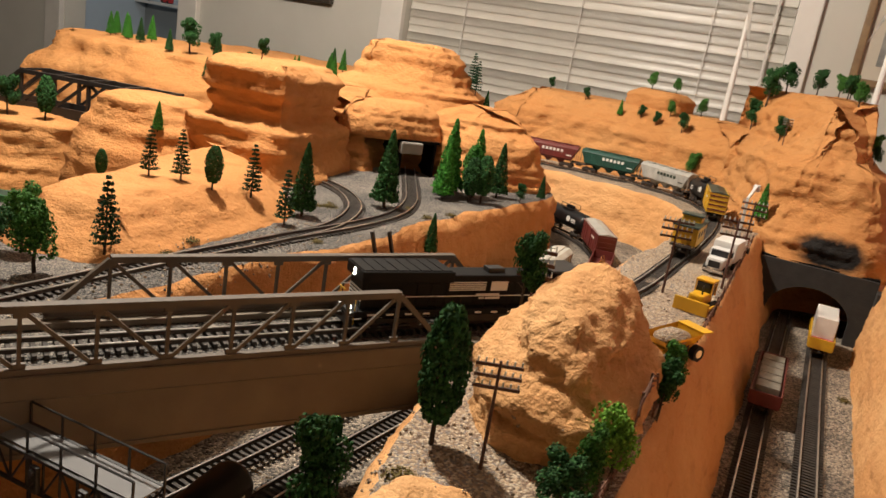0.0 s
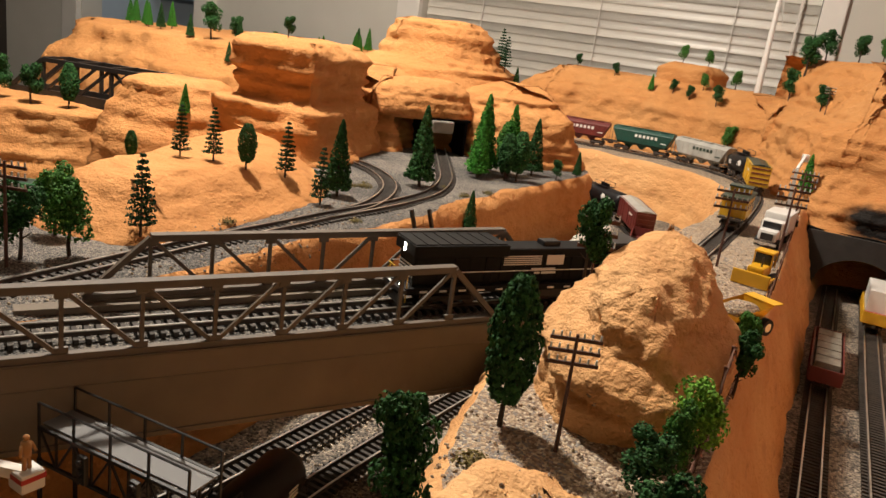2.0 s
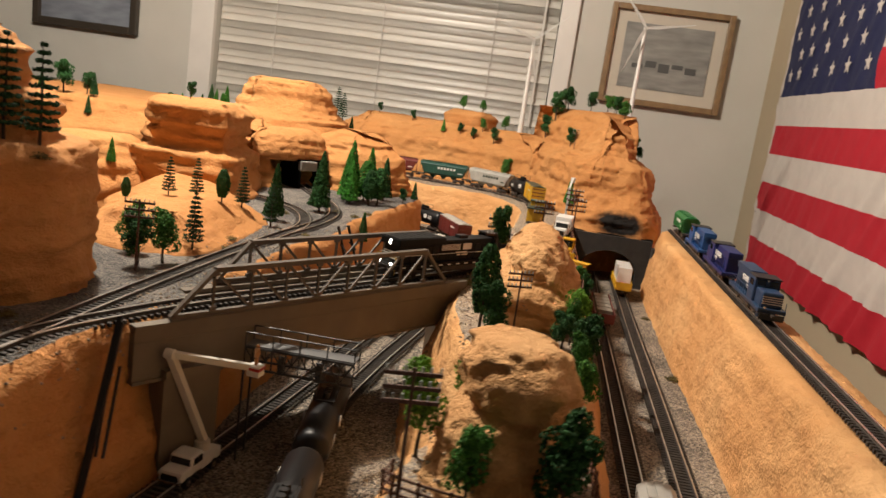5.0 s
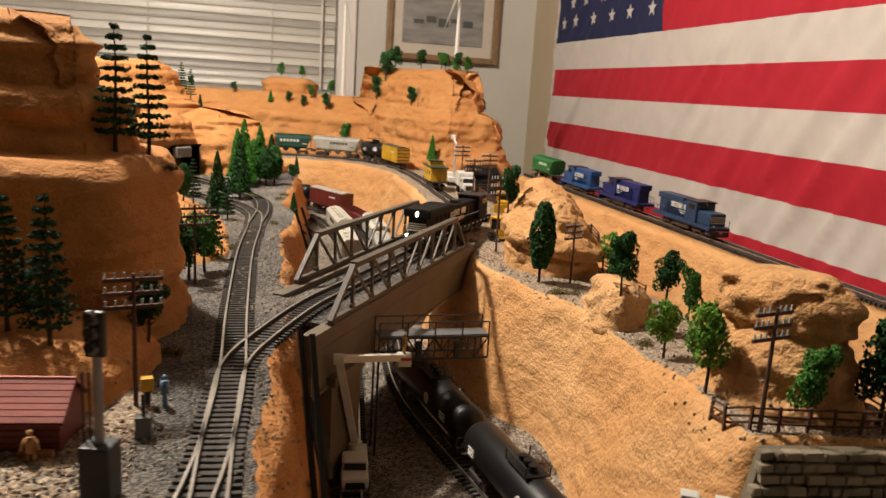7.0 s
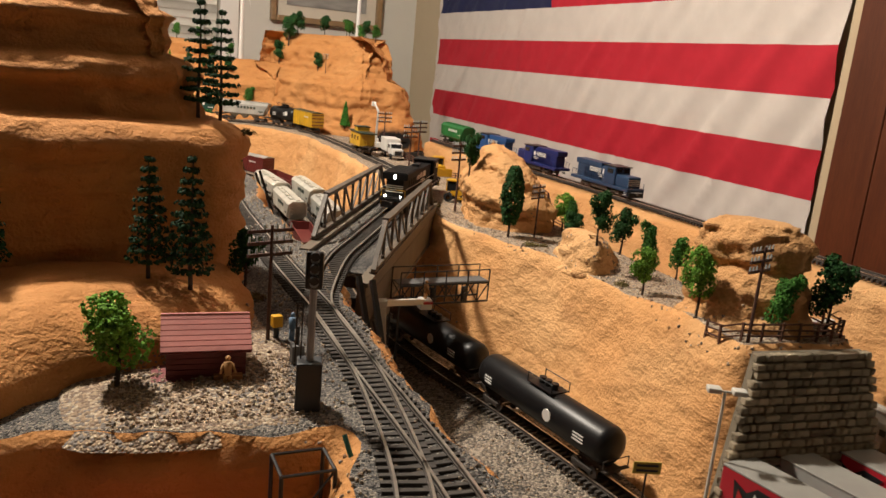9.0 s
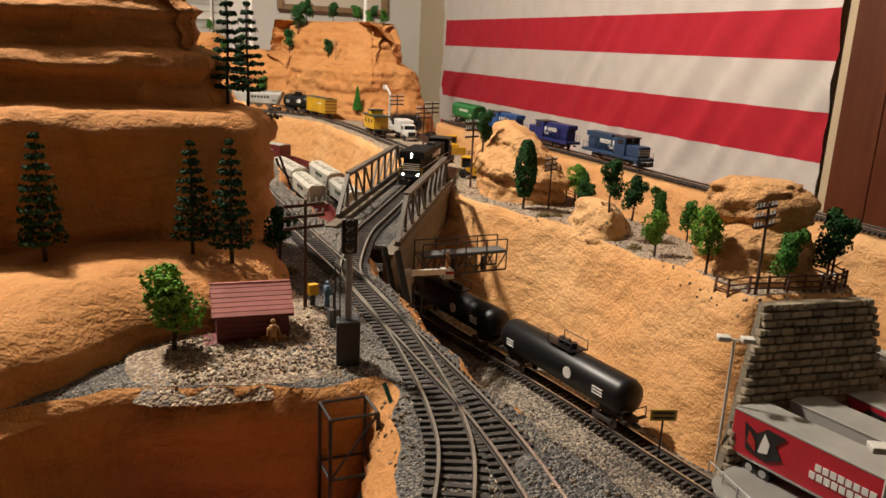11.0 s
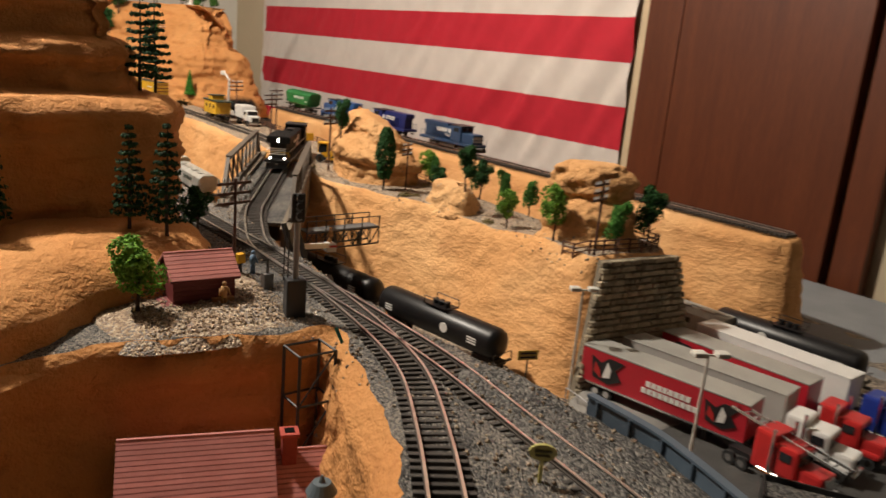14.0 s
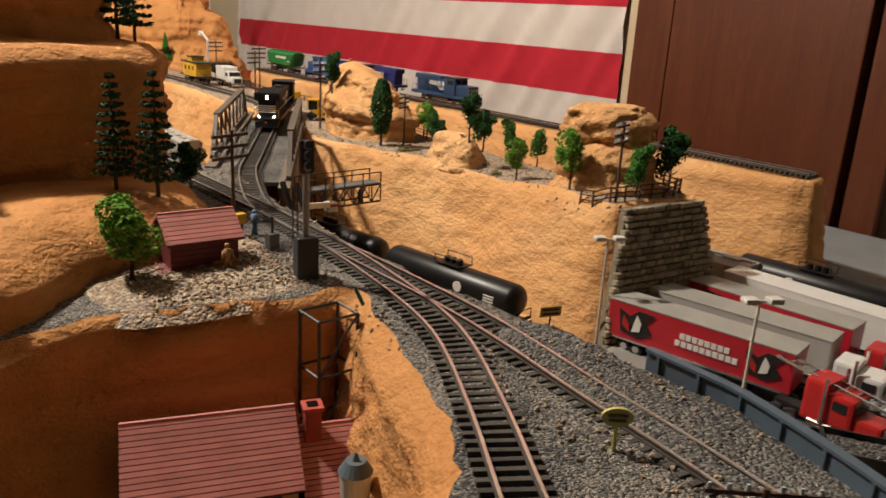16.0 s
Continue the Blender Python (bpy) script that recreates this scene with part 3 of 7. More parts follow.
rock("corner_butte", [(-0.108, 0.140), (-0.098, 0.085), (-0.072, 0.060), (-0.040, 0.062), (-0.031, 0.10), (-0.045, 0.150), (-0.086, 0.162)],
     [(Z_UP - 0.014, 0.010), (1.04, 0.004), (1.06, -0.001), (1.074, -0.006), (1.078, -0.002), (1.094, -0.003), (1.104, -0.009), (1.110, -0.020)], CRUMBLY, grit=0.0040, seed=19, ds=0.0035, dz=0.003, rough=0.012, strata=0.005, label="flat-topped orange butte at the end of the ridge")

# ---------- tracks ----------
Z = Z_UP - 0.0016
track("main_track", [(-0.605, -0.36, Z), (-0.567, -0.287, Z), (-0.536, -0.236, Z), (-0.506, -0.187, Z), (-0.472, -0.124, Z), (-0.456, -0.076, Z), (-0.444, -0.01, Z), (-0.436, 0.06, Z), (-0.432, 0.16, Z), (-0.434, 0.3, Z), (-0.433, 0.52, Z), (-0.425, 0.70, Z), (-0.43, 0.80, Z), (-0.475, 0.905, Z), (-0.56, 0.98, Z), (-0.66, 1.0, Z), (-0.8, 0.99, Z)],
      "model railway track with dark ties curving on grey ballast", singles=True)
track("branch_track", [(-0.492, -0.40, Z), (-0.473, -0.32, Z), (-0.462, -0.262, Z), (-0.454, -0.203, Z), (-0.443, -0.134, Z), (-0.438, -0.08, Z), (-0.436, 0.0, Z), (-0.435, 0.1, Z), (-0.43, 0.18, Z), (-0.406, 0.25, Z), (-0.372, 0.325, Z), (-0.332, 0.391, Z), (-0.223, 0.57, Z), (-0.176, 0.65, Z), (-0.125, 0.76, Z), (-0.097, 0.88, Z), (-0.09, 1.05, Z), (-0.087, 1.268, Z), (-0.095, 1.45, Z), (-0.13, 1.60, Z), (-0.20, 1.685, Z), (-0.30, 1.73, Z), (-0.42, 1.735, Z), (-0.55, 1.72, Z)],
      "model railway track crossing the truss bridge and looping behind", singles=True)
track("tunnel_track", [(-0.425, 0.70, Z), (-0.415, 0.82, Z), (-0.42, 0.92, Z), (-0.45, 1.01, Z), (-0.50, 1.10, Z), (-0.562, 1.205, Z), (-0.60, 1.27, Z)], "model railway track running into the tunnel mouth")
ZL = Z_LOW + 0.004
YARD = [(x, y, ZL + grade(y)) for x, y in ((-0.205, 0.05), (-0.224, 0.2), (-0.260, 0.42), (-0.252, 0.6), (-0.218, 0.85), (-0.208, 1.1), (-0.222, 1.25), (-0.262, 1.38), (-0.34, 1.485), (-0.46, 1.56))]
CUT = [(x, y, ZL + grade(y)) for x, y in ((-0.36, 0.02), (-0.345, 0.2), (-0.325, 0.4), (-0.305, 0.6), (-0.275, 0.85), (-0.268, 1.1), (-0.285, 1.25), (-0.32, 1.36))]
track("yard_track", [(-0.188, -0.30, ZL), (-0.190, -0.1, ZL), *YARD], "model railway track in the cutting below the bridge")
track("cutting_track", CUT, "second model railway track in the cutting")
track("gulch_track", [(0.055, 1.5, ZL), (0.055, 1.1, ZL), (0.06, 0.7, ZL), (0.065, 0.3, ZL), (0.068, 0.05, ZL), (0.076, -0.06, ZL + 0.004), (0.079, -0.15, ZL + 0.010), (0.05, -0.245, 0.9035), (-0.01, -0.311, 0.9035), (-0.09, -0.37, 0.9035)], "model railway track leaving the arched tunnel")
track("gulch_track", [(0.112, 1.5, ZL), (0.112, 1.1, ZL), (0.115, 0.7, ZL), (0.115, 0.3, ZL), (0.106, 0.035, ZL), (0.120, -0.145, ZL), (0.15, -0.30, ZL), (0.19, -0.46, ZL)], "model railway track in the narrow cutting")
track("bench_track", [(0.222, 0.02, 1.023), (0.222, 0.5, 1.023), (0.222, 1.0, 1.023), (0.222, 1.48, 1.023)], "model railway track along the bench by the wall")


# ---------- truss bridge ----------
BR_D, BR_N = Vector((0.52, 0.854, 0)), Vector((-0.854, 0.52, 0))
BR_0 = Vector((-0.361, 0.259, 0))


def truss(root, start, length, flip):
    """One side of the bridge: chords, posts and diagonals, each a part."""
    z0, z1, n = 1.030, 1.068, 8
    p = length / (n + 1)
    low = [start + BR_D * (p * i) for i in range(n + 2)]

    def at(v, z):
        return Vector((v.x, v.y, z))

    bm = bmesh.new()
    bar(bm, at(low[0], z0), at(low[-1], z0), 0.0045, 0.004)
    bar(bm, at(low[0], z0 - 0.0022), at(low[-1], z0 - 0.0022), 0.0075, 0.001)
    part("bottom_chord", bm, BRIDGE, root)
    bm = bmesh.new()
    bar(bm, at(low[1], z1), at(low[-2], z1), 0.0045, 0.004)
    bar(bm, at(low[1], z1 + 0.0024), at(low[-2], z1 + 0.0024), 0.007, 0.001)
    part("top_chord", bm, BRIDGE, root)
    for a, b in ((low[0], low[1]), (low[-1], low[-2])):
        part("end_post", bar(bmesh.new(), at(a, z0), at(b, z1), 0.0045, 0.0036), BRIDGE, root)
    for i in range(1, n + 1):
        part("post", bar(bmesh.new(), at(low[i], z0), at(low[i], z1), 0.0022, 0.0026, BR_N), BRIDGE, root)
        for z in (z0 + 0.003, z1 - 0.003):
            part("gusset_plate", box(bmesh.new(), 0, 0, 0, 0.007, 0.0028, 0.005, Matrix.Translation(at(low[i], z)) @ Matrix.Rotation(math.atan2(BR_D.y, BR_D.x), 4, "Z"), 0.0008), BRIDGE, root)
    for i in range(1, n):
        a, b = (low[i], low[i + 1])
        if i >= n / 2:
            a, b = b, a
        part("diagonal", bar(bmesh.new(), at(a, z1), at(b, z0), 0.0018, 0.0024), BRIDGE, root)


bridge = empty("truss_bridge", None, "brown-grey steel truss railway bridge on deep olive girders", "railway bridge")
truss(bridge, BR_0 + BR_N * 0.0, 0.36, False)
truss(bridge, BR_0 + BR_D * 0.10 + BR_N * 0.086, 0.36, True)
for off in (0.003, 0.083):
    shift = 0.10 * off / 0.086
    a, b = BR_0 + BR_N * off + BR_D * (shift - 0.035), BR_0 + BR_N * off + BR_D * (shift + 0.40)
    bm = bmesh.new()
    bar(bm, (a.x, a.y, 1.0), (b.x, b.y, 1.0), 0.008, 0.046)
    girder = part("girder", bm, GIRDER, bridge, "olive grey plate girder")
    part("top_flange", bar(bmesh.new(), (a.x, a.y, 1.0245), (b.x, b.y, 1.0245), 0.011, 0.004), GIRDER, girder)
    part("web_strip", bar(bmesh.new(), (a.x, a.y, 1.0115), (b.x, b.y, 1.0115), 0.0092, 0.0012), GIRDER, girder)
    part("bottom_flange", bar(bmesh.new(), (a.x, a.y, 0.977), (b.x, b.y, 0.977), 0.011, 0.003), GIRDER, girder)
bm = bmesh.new()
a, b = BR_0 + BR_N * 0.043 + BR_D * 0.015, BR_0 + BR_N * 0.043 + BR_D * 0.45
bar(bm, (a.x, a.y, 1.0195), (b.x, b.y, 1.0195), 0.076, 0.004)
part("deck", bm, BALLAST, bridge, "ballasted bridge deck")
for s0, s1 in ((-0.055, 0.0), (0.40, 0.46)):
    bm = bmesh.new()
    for off, w in ((0.043, 0.098),):
        a, b = BR_0 + BR_N * off + BR_D * (s0 + 0.05), BR_0 + BR_N * off + BR_D * (s1 + 0.05)
        bar(bm, (a.x, a.y, 0.93), (b.x, b.y, 0.93), w, 0.094)
        bar(bm, (a.x, a.y, 0.9815), (b.x, b.y, 0.9815), w + 0.006, 0.008)
    part("abutment", bm, GIRDER, bridge, "olive concrete abutment")
for s in (0.12, 0.30):
    bm = bmesh.new()
    a = BR_0 + BR_N * 0.043 + BR_D * s
    bar(bm, (a.x - 0.03, a.y + 0.018, 0.985), (a.x + 0.03, a.y - 0.018, 0.985), 0.006, 0.02)
    part("cross_beam", bm, GIRDER, bridge)

# dark timber bents beside the near abutment
for k in range(2):
    bent = empty("timber_bent", None, "dark leaning timber post against the cut bank", "timber post")
    part("post", bar(bmesh.new(), (-0.386 + k * 0.008, 0.225 - k * 0.012, 1.035), (-0.372 + k * 0.006, 0.15 - k * 0.01, 0.89), 0.004, 0.004), BLACK, bent)
    part("brace", bar(bmesh.new(), (-0.383 + k * 0.008, 0.21, 1.0), (-0.37 + k * 0.006, 0.175, 0.94), 0.002, 0.003), BLACK, bent)
for k in range(2):
    bent = empty("timber_bent", None, "dark leaning timber on the canyon side", "timber post")
    part("post", bar(bmesh.new(), (-0.36 - k * 0.01, 0.80 - k * 0.02, 1.035), (-0.338 - k * 0.01, 0.80 - k * 0.02, 0.97), 0.0035, 0.0035), BLACK, bent)
    part("brace", bar(bmesh.new(), (-0.355 - k * 0.01, 0.80 - k * 0.02, 1.01), (-0.343 - k * 0.01, 0.795 - k * 0.02, 1.0), 0.002, 0.002), BLACK, bent)

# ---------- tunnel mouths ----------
# Near-black colour that stands for the shade inside openings.
HOLE_SHADE = material("hole_shade", (0.004, 0.0035, 0.0035), 0.95, spec=0.1)
PORTAL = material("sooty_concrete", (0.016, 0.014, 0.013), 0.85, 0, (0.03, 0.027, 0.024), 40, bump=0.3)


def arch_portal(width, height, arch_w, arch_h, thick):
    """A flat portal wall with an arched opening cut through, facing -y."""
    bm = bmesh.new()
    n = 14
    r = arch_w / 2
    inner = [(-r, 0)] + [(-r * math.cos(math.pi * i / n), arch_h - r * 0.75 + r * 0.75 * math.sin(math.pi * i / n)) for i in range(n + 1)] + [(r, 0)]
    outer = [(-width / 2, 0)] + [(-width / 2 + width * i / n, height) for i in range(n + 1)] + [(width / 2, 0)]
    for y, flip in ((0, False), (thick, True)):
        vi = [bm.verts.new((x, y, z)) for x, z in inner]
        vo = [bm.verts.new((x, y, z)) for x, z in outer]
        for i in range(len(vi) - 1):
            f = (vi[i], vi[i + 1], vo[i + 1], vo[i])
            bm.faces.new(f if not flip else f[::-1])
    bm.verts.ensure_lookup_table()
    m = len(inner)
    for i in range(m - 1):
        bm.faces.new((bm.verts[i], bm.verts[2 * m + i], bm.verts[2 * m + i + 1], bm.verts[i + 1]))
        bm.faces.new((bm.verts[m + i], bm.verts[m + i + 1], bm.verts[3 * m + i + 1], bm.verts[3 * m + i]))
    return bm


portal = empty("tunnel_portal", pose(0.085, 1.428, Z_LOW, 0, 0, 0), "sooty dark concrete tunnel portal with an arched mouth", "tunnel portal")
part("arch_wall", arch_portal(0.178, 0.112, 0.125, 0.078, 0.012), PORTAL, portal)
# Inner box painted black for the unlit tunnel.
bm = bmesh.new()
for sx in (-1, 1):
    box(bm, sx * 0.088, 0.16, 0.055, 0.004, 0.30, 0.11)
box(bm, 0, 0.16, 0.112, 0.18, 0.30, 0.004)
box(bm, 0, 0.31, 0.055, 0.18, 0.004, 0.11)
part("shade_lining", bm, HOLE_SHADE, portal)
for sx in (-1, 1):
    part("wing_wall", box(bmesh.new(), sx * 0.092, -0.012, 0.05, 0.008, 0.03, 0.10, None, 0.001), PORTAL, portal)

mouth = empty("tunnel_portal", pose(-0.560, 1.214, Z_UP, 0, 0, 54), "dark square tunnel mouth with a grey lintel", "tunnel portal")
# Shallow box painted black in place of deep tunnel shade.
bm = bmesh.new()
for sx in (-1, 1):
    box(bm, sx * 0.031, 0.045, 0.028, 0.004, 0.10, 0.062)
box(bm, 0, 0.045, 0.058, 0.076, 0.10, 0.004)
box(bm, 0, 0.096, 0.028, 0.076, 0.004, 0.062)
part("shade_lining", bm, HOLE_SHADE, mouth)
part("lintel", box(bmesh.new(), -0.014, -0.004, 0.047, 0.040, 0.012, 0.020, None, 0.003), material("lintel_grey", (0.3, 0.28, 0.25), 0.8, 0, (0.2, 0.19, 0.17), 50), mouth, "grey stone lintel")


# ---------- stone retaining wall ----------
STONE = material("cut_stone_brown", (0.40, 0.33, 0.23), 0.85, 0, (0.27, 0.22, 0.15), 70, bump=0.6, bump_scale=260, spread=0.35)
MORTAR = material("mortar_shadow", (0.16, 0.13, 0.09), 0.9)
W0, W1 = Vector((-0.132, 0.027, 0)), Vector((-0.032, 0.014, 0))
BATTER, FOOT = 0.040, -0.052
wd = (W1 - W0).normalized()
wn = Vector((wd.y, -wd.x, 0))
stone_wall = empty("stone_wall", None, "brown cut-stone retaining wall with slanting end", "retaining wall")
bm = bmesh.new()
vs = []
for off in (0.0, -0.007):
    for u, z in ((FOOT, 0.886), (0.112, 0.886), (0.103, 1.024), (0.0, 1.024)):
        vs.append(bm.verts.new(W0 + wd * u + wn * (off + BATTER * (1.026 - z) / 0.14) + Vector((0, 0, z))))
for q in ((0, 1, 2, 3), (7, 6, 5, 4), (0, 4, 5, 1), (1, 5, 6, 2), (2, 6, 7, 3), (3, 7, 4, 0)):
    bm.faces.new([vs[k] for k in q])
part("backing", bm, MORTAR, stone_wall)

# ---------- trees ----------
def leaf_material(name, colour, second):
    m = material(name, colour, 0.75, 0, second, 120, spread=0.18, spec=0.2)
    nt = m.node_tree
    b = nt.nodes["Principled BSDF"]
    g = nt.nodes.new("ShaderNodeNewGeometry")
    hs = nt.nodes.new("ShaderNodeHueSaturation")
    r = nt.nodes.new("ShaderNodeMapRange")
    r.inputs[3].default_value, r.inputs[4].default_value = 0.55, 1.45
    nt.links.new(g.outputs["Random Per Island"], r.inputs[0])
    src = b.inputs["Base Color"].links[0].from_socket
    nt.links.new(src, hs.inputs["Color"])
    nt.links.new(r.outputs[0], hs.inputs["Value"])
    nt.links.new(hs.outputs[0], b.inputs["Base Color"])
    return m


LEAF_DARK = leaf_material("leaf_dark_green", (0.018, 0.07, 0.018), (0.03, 0.10, 0.025))
LEAF_MID = leaf_material("leaf_green", (0.04, 0.14, 0.022), (0.07, 0.19, 0.03))
LEAF_LIME = leaf_material("leaf_lime", (0.10, 0.25, 0.025), (0.17, 0.33, 0.05))
LEAF_CONE = leaf_material("leaf_bright_cone", (0.035, 0.17, 0.02), (0.06, 0.24, 0.03))
LEAF_PINE = leaf_material("leaf_pine", (0.012, 0.045, 0.018), (0.022, 0.07, 0.024))
BARK = material("bark_dark", (0.045, 0.03, 0.02), 0.9, 0, (0.08, 0.055, 0.035), 200, bump=0.5)


def chip(bm, c, size, rnd, out=None):
    """A small bent leaf clump: two triangles pairs."""
    d = Vector((rnd.gauss(0, 1), rnd.gauss(0, 1), rnd.gauss(0, 0.7)))
    if out is not None:
        d = d * 0.6 + out
    d.normalize()
    a = d.orthogonal().normalized()
    a.rotate(Matrix.Rotation(rnd.uniform(0, 6.28), 3, d))
    b = d.cross(a)
    s = size * rnd.uniform(0.6, 1.3)
    v = [bm.verts.new(c + q) for q in (a * s + d * s * 0.2, b * s * 0.8, -a * s - d * s * 0.15, -b * s * 0.8 + d * s * 0.3)]
    t = bm.verts.new(c + d * s * 0.55)
    for i in range(4):
        bm.faces.new((v[i], v[(i + 1) % 4], t))
    bm.faces.new(v[::-1])


def trunk_mesh(h, r, limbs, rnd, lean=0.0, rise=(0.35, 0.85)):
    bm = bmesh.new()
    pts = [Vector((lean * h * (i / 5) + rnd.uniform(-.01, .01) * h, rnd.uniform(-.012, .012) * h, h * i / 5 - (0.004 if i == 0 else 0))) for i in range(6)]
    for i in range(5):
        tube(bm, pts[i], pts[i + 1], r * (1 - i / 6.5), 7, r * (1 - (i + 1) / 6.5))
    for k in range(limbs):
        z = h * rnd.uniform(*rise)
        a = rnd.uniform(0, 6.28)
        p = Vector((lean * z, 0, z))
        q = p + Vector((math.cos(a), math.sin(a), 0.7)) * h * rnd.uniform(0.10, 0.18)
        tube(bm, p, q, r * 0.4, 5, r * 0.15)
    return bm


def make_tree(kind, seed, leaf, label):
    """One model tree, 1 m high before scaling."""
    rnd = random.Random(seed)
    root = empty("tree", None, label, "tree", "model trees")
    bm = bmesh.new()
    if kind == "round":
        part("trunk", trunk_mesh(0.75, 0.028, 9, rnd, rnd.uniform(-.06, .06)), BARK, root)
        lobes = [(Vector((rnd.gauss(0, 0.085), rnd.gauss(0, 0.085), 0.40 + 0.48 * (i / 14) + rnd.uniform(-.04, .04))), rnd.uniform(0.11, 0.17) * (1.0 if i < 11 else 0.75)) for i in range(15)]
        for c, r in lobes:
            for _ in range(135):
                d = Vector((rnd.gauss(0, 1), rnd.gauss(0, 1), rnd.gauss(0, 1))).normalized()
                chip(bm, c + d * r * rnd.uniform(0.70, 1.08), 0.026, rnd, d)
    elif kind == "oval":
        part("trunk", trunk_mesh(0.7, 0.024, 10, rnd, 0.0, (0.15, 0.6)), BARK, root)
        for i in range(1800):
            z = rnd.uniform(0, 1)
            w = 0.185 * math.sin(math.pi * (0.12 + 0.82 * z)) ** 0.7
            a = rnd.uniform(0, 6.28)
            w *= rnd.uniform(0.7, 1.08) * (1 + 0.18 * noise.noise(Vector((math.cos(a) * 2, math.sin(a) * 2, z * 6 + seed))))
            d = Vector((math.cos(a), math.sin(a), 0.2))
            chip(bm, Vector((d.x * w, d.y * w, 0.2 + z * 0.8)), 0.027, rnd, d)
    elif kind == "cone":
        part("trunk", trunk_mesh(0.9, 0.022, 0, rnd), BARK, root)
        for i in range(1600):
            z = rnd.uniform(0, 1) ** 1.25
            a = rnd.uniform(0, 6.28)
            w = 0.17 * (1 - z) ** 0.8 * rnd.uniform(0.55, 1.1) + 0.006
            d = Vector((math.cos(a), math.sin(a), -0.25))
            chip(bm, Vector((d.x * w, d.y * w, 0.12 + z * 0.88)), 0.024 * (1.15 - 0.5 * z), rnd, d)
    else:
        part("trunk", trunk_mesh(0.97, 0.018, 0, rnd), BARK, root)
        tiers = 11
        for t in range(tiers):
            f = t / (tiers - 1)
            z = 0.16 + 0.80 * f
            w = 0.155 * (1 - f) ** 0.75 + 0.03
            for i in range(int(50 + 76 * (1 - f))):
                a = rnd.uniform(0, 6.28)
                q = rnd.uniform(0.2, 1.0) ** 0.6 * w * (1 + 0.25 * noise.noise(Vector((a, t * 3.3, seed))))
                d = Vector((math.cos(a), math.sin(a), 0.35))
                chip(bm, Vector((d.x * q, d.y * q, z + q * 0.12 + rnd.uniform(-.012, .012))), 0.020, rnd, d)
    crown = part("crown", bm, leaf, root, "bushy foam foliage")
    return root


TREES = {
    "dark": make_tree("round", 1, LEAF_DARK, "dark green model tree with a bushy crown"),
    "mid": make_tree("round", 2, LEAF_MID, "mid green model tree with a bushy crown"),
    "lime": make_tree("round", 3, LEAF_LIME, "bright lime green model tree with a loose crown"),
    "oval": make_tree("oval", 4, LEAF_DARK, "tall dark green oval model tree"),
    "ovalmid": make_tree("oval", 8, LEAF_MID, "tall green oval model tree"),
    "cone": make_tree("cone", 5, LEAF_CONE, "dense bright green cone-shaped model evergreen"),
    "conedark": make_tree("cone", 6, LEAF_DARK, "dense dark green cone-shaped model evergreen"),
    "pine": make_tree("pine", 7, LEAF_PINE, "dark model pine with layered branches"),
}
USED = set()


def copy_scaled(ob, m):
    """A copy whose own scale is the one in m."""
    return copy_thing(ob, m @ Matrix.Diagonal((*[1 / k for k in ob.scale], 1)))


def plant(kind, x, y, h, z=None, spread=1.0, lean=0.0):
    z = ground(x, y) if z is None else z
    rnd = random.Random(int(x * 9000) + int(y * 7000))
    m = pose(x, y, z - 0.001, lean, 0, rnd.uniform(0, 360)) @ Matrix.Diagonal((h * spread, h * spread, h, 1))
    if kind not in USED:
        USED.add(kind)
        TREES[kind].matrix_basis = m
        return TREES[kind]
    return copy_scaled(TREES[kind], m)


# on the ridge
for kind, x, y, h, sp in (("dark", -0.118, 0.575, 0.062, 0.9), ("oval", -0.116, 0.452, 0.090, 1.0), ("mid", -0.022, 0.455, 0.050, 0.9), ("dark", -0.095, 0.296, 0.062, 0.9),
        ("dark", -0.012, 0.36, 0.058, 1.15), ("mid", -0.018, 0.305, 0.055, 0.9), ("lime", -0.094, 0.212, 0.052, 1.1), ("mid", -0.015, 0.255, 0.050, 1.0), ("lime", -0.120, 0.109, 0.066, 0.9),
        ("mid", -0.083, 0.053, 0.056, 1.0), ("dark", -0.034, 0.050, 0.070, 1.0), ("lime", -0.014, 0.48, 0.057, 1.0), ("dark", -0.010, 0.60, 0.049, 1.1), ("mid", -0.012, 0.64, 0.045, 1.0),
        ("dark", -0.03, 0.435, 0.040, 1.5)):
    plant(kind, x, y, h, None, sp * 0.82)
# round the tunnel and the switch
for kind, x, y, h in (("conedark", -0.367, 0.925, 0.055), ("cone", -0.45, 1.12, 0.120), ("cone", -0.463, 1.15, 0.10), ("cone", -0.422, 1.157, 0.108), ("oval", -0.395, 1.131, 0.074),
        ("conedark", -0.401, 1.206, 0.089), ("dark", -0.361, 1.209, 0.033), ("conedark", -0.35, 1.275, 0.041), ("oval", -0.41, 1.12, 0.07), ("cone", -0.44, 1.09, 0.085), ("ovalmid", -0.43, 1.16, 0.08),
        ("conedark", -0.452, 0.94, 0.105), ("conedark", -0.478, 0.795, 0.088), ("pine", -0.462, 0.742, 0.064), ("pine", -0.505, 0.735, 0.062), ("oval", -0.512, 0.68, 0.048), ("pine", -0.543, 0.665, 0.056),
        ("pine", -0.578, 0.655, 0.055), ("oval", -0.632, 0.64, 0.032), ("pine", -0.467, 0.509, 0.070), ("mid", -0.47, 0.445, 0.062), ("dark", -0.482, 0.415, 0.06), ("mid", -0.52, 0.47, 0.06)):
    plant(kind, x, y, h)
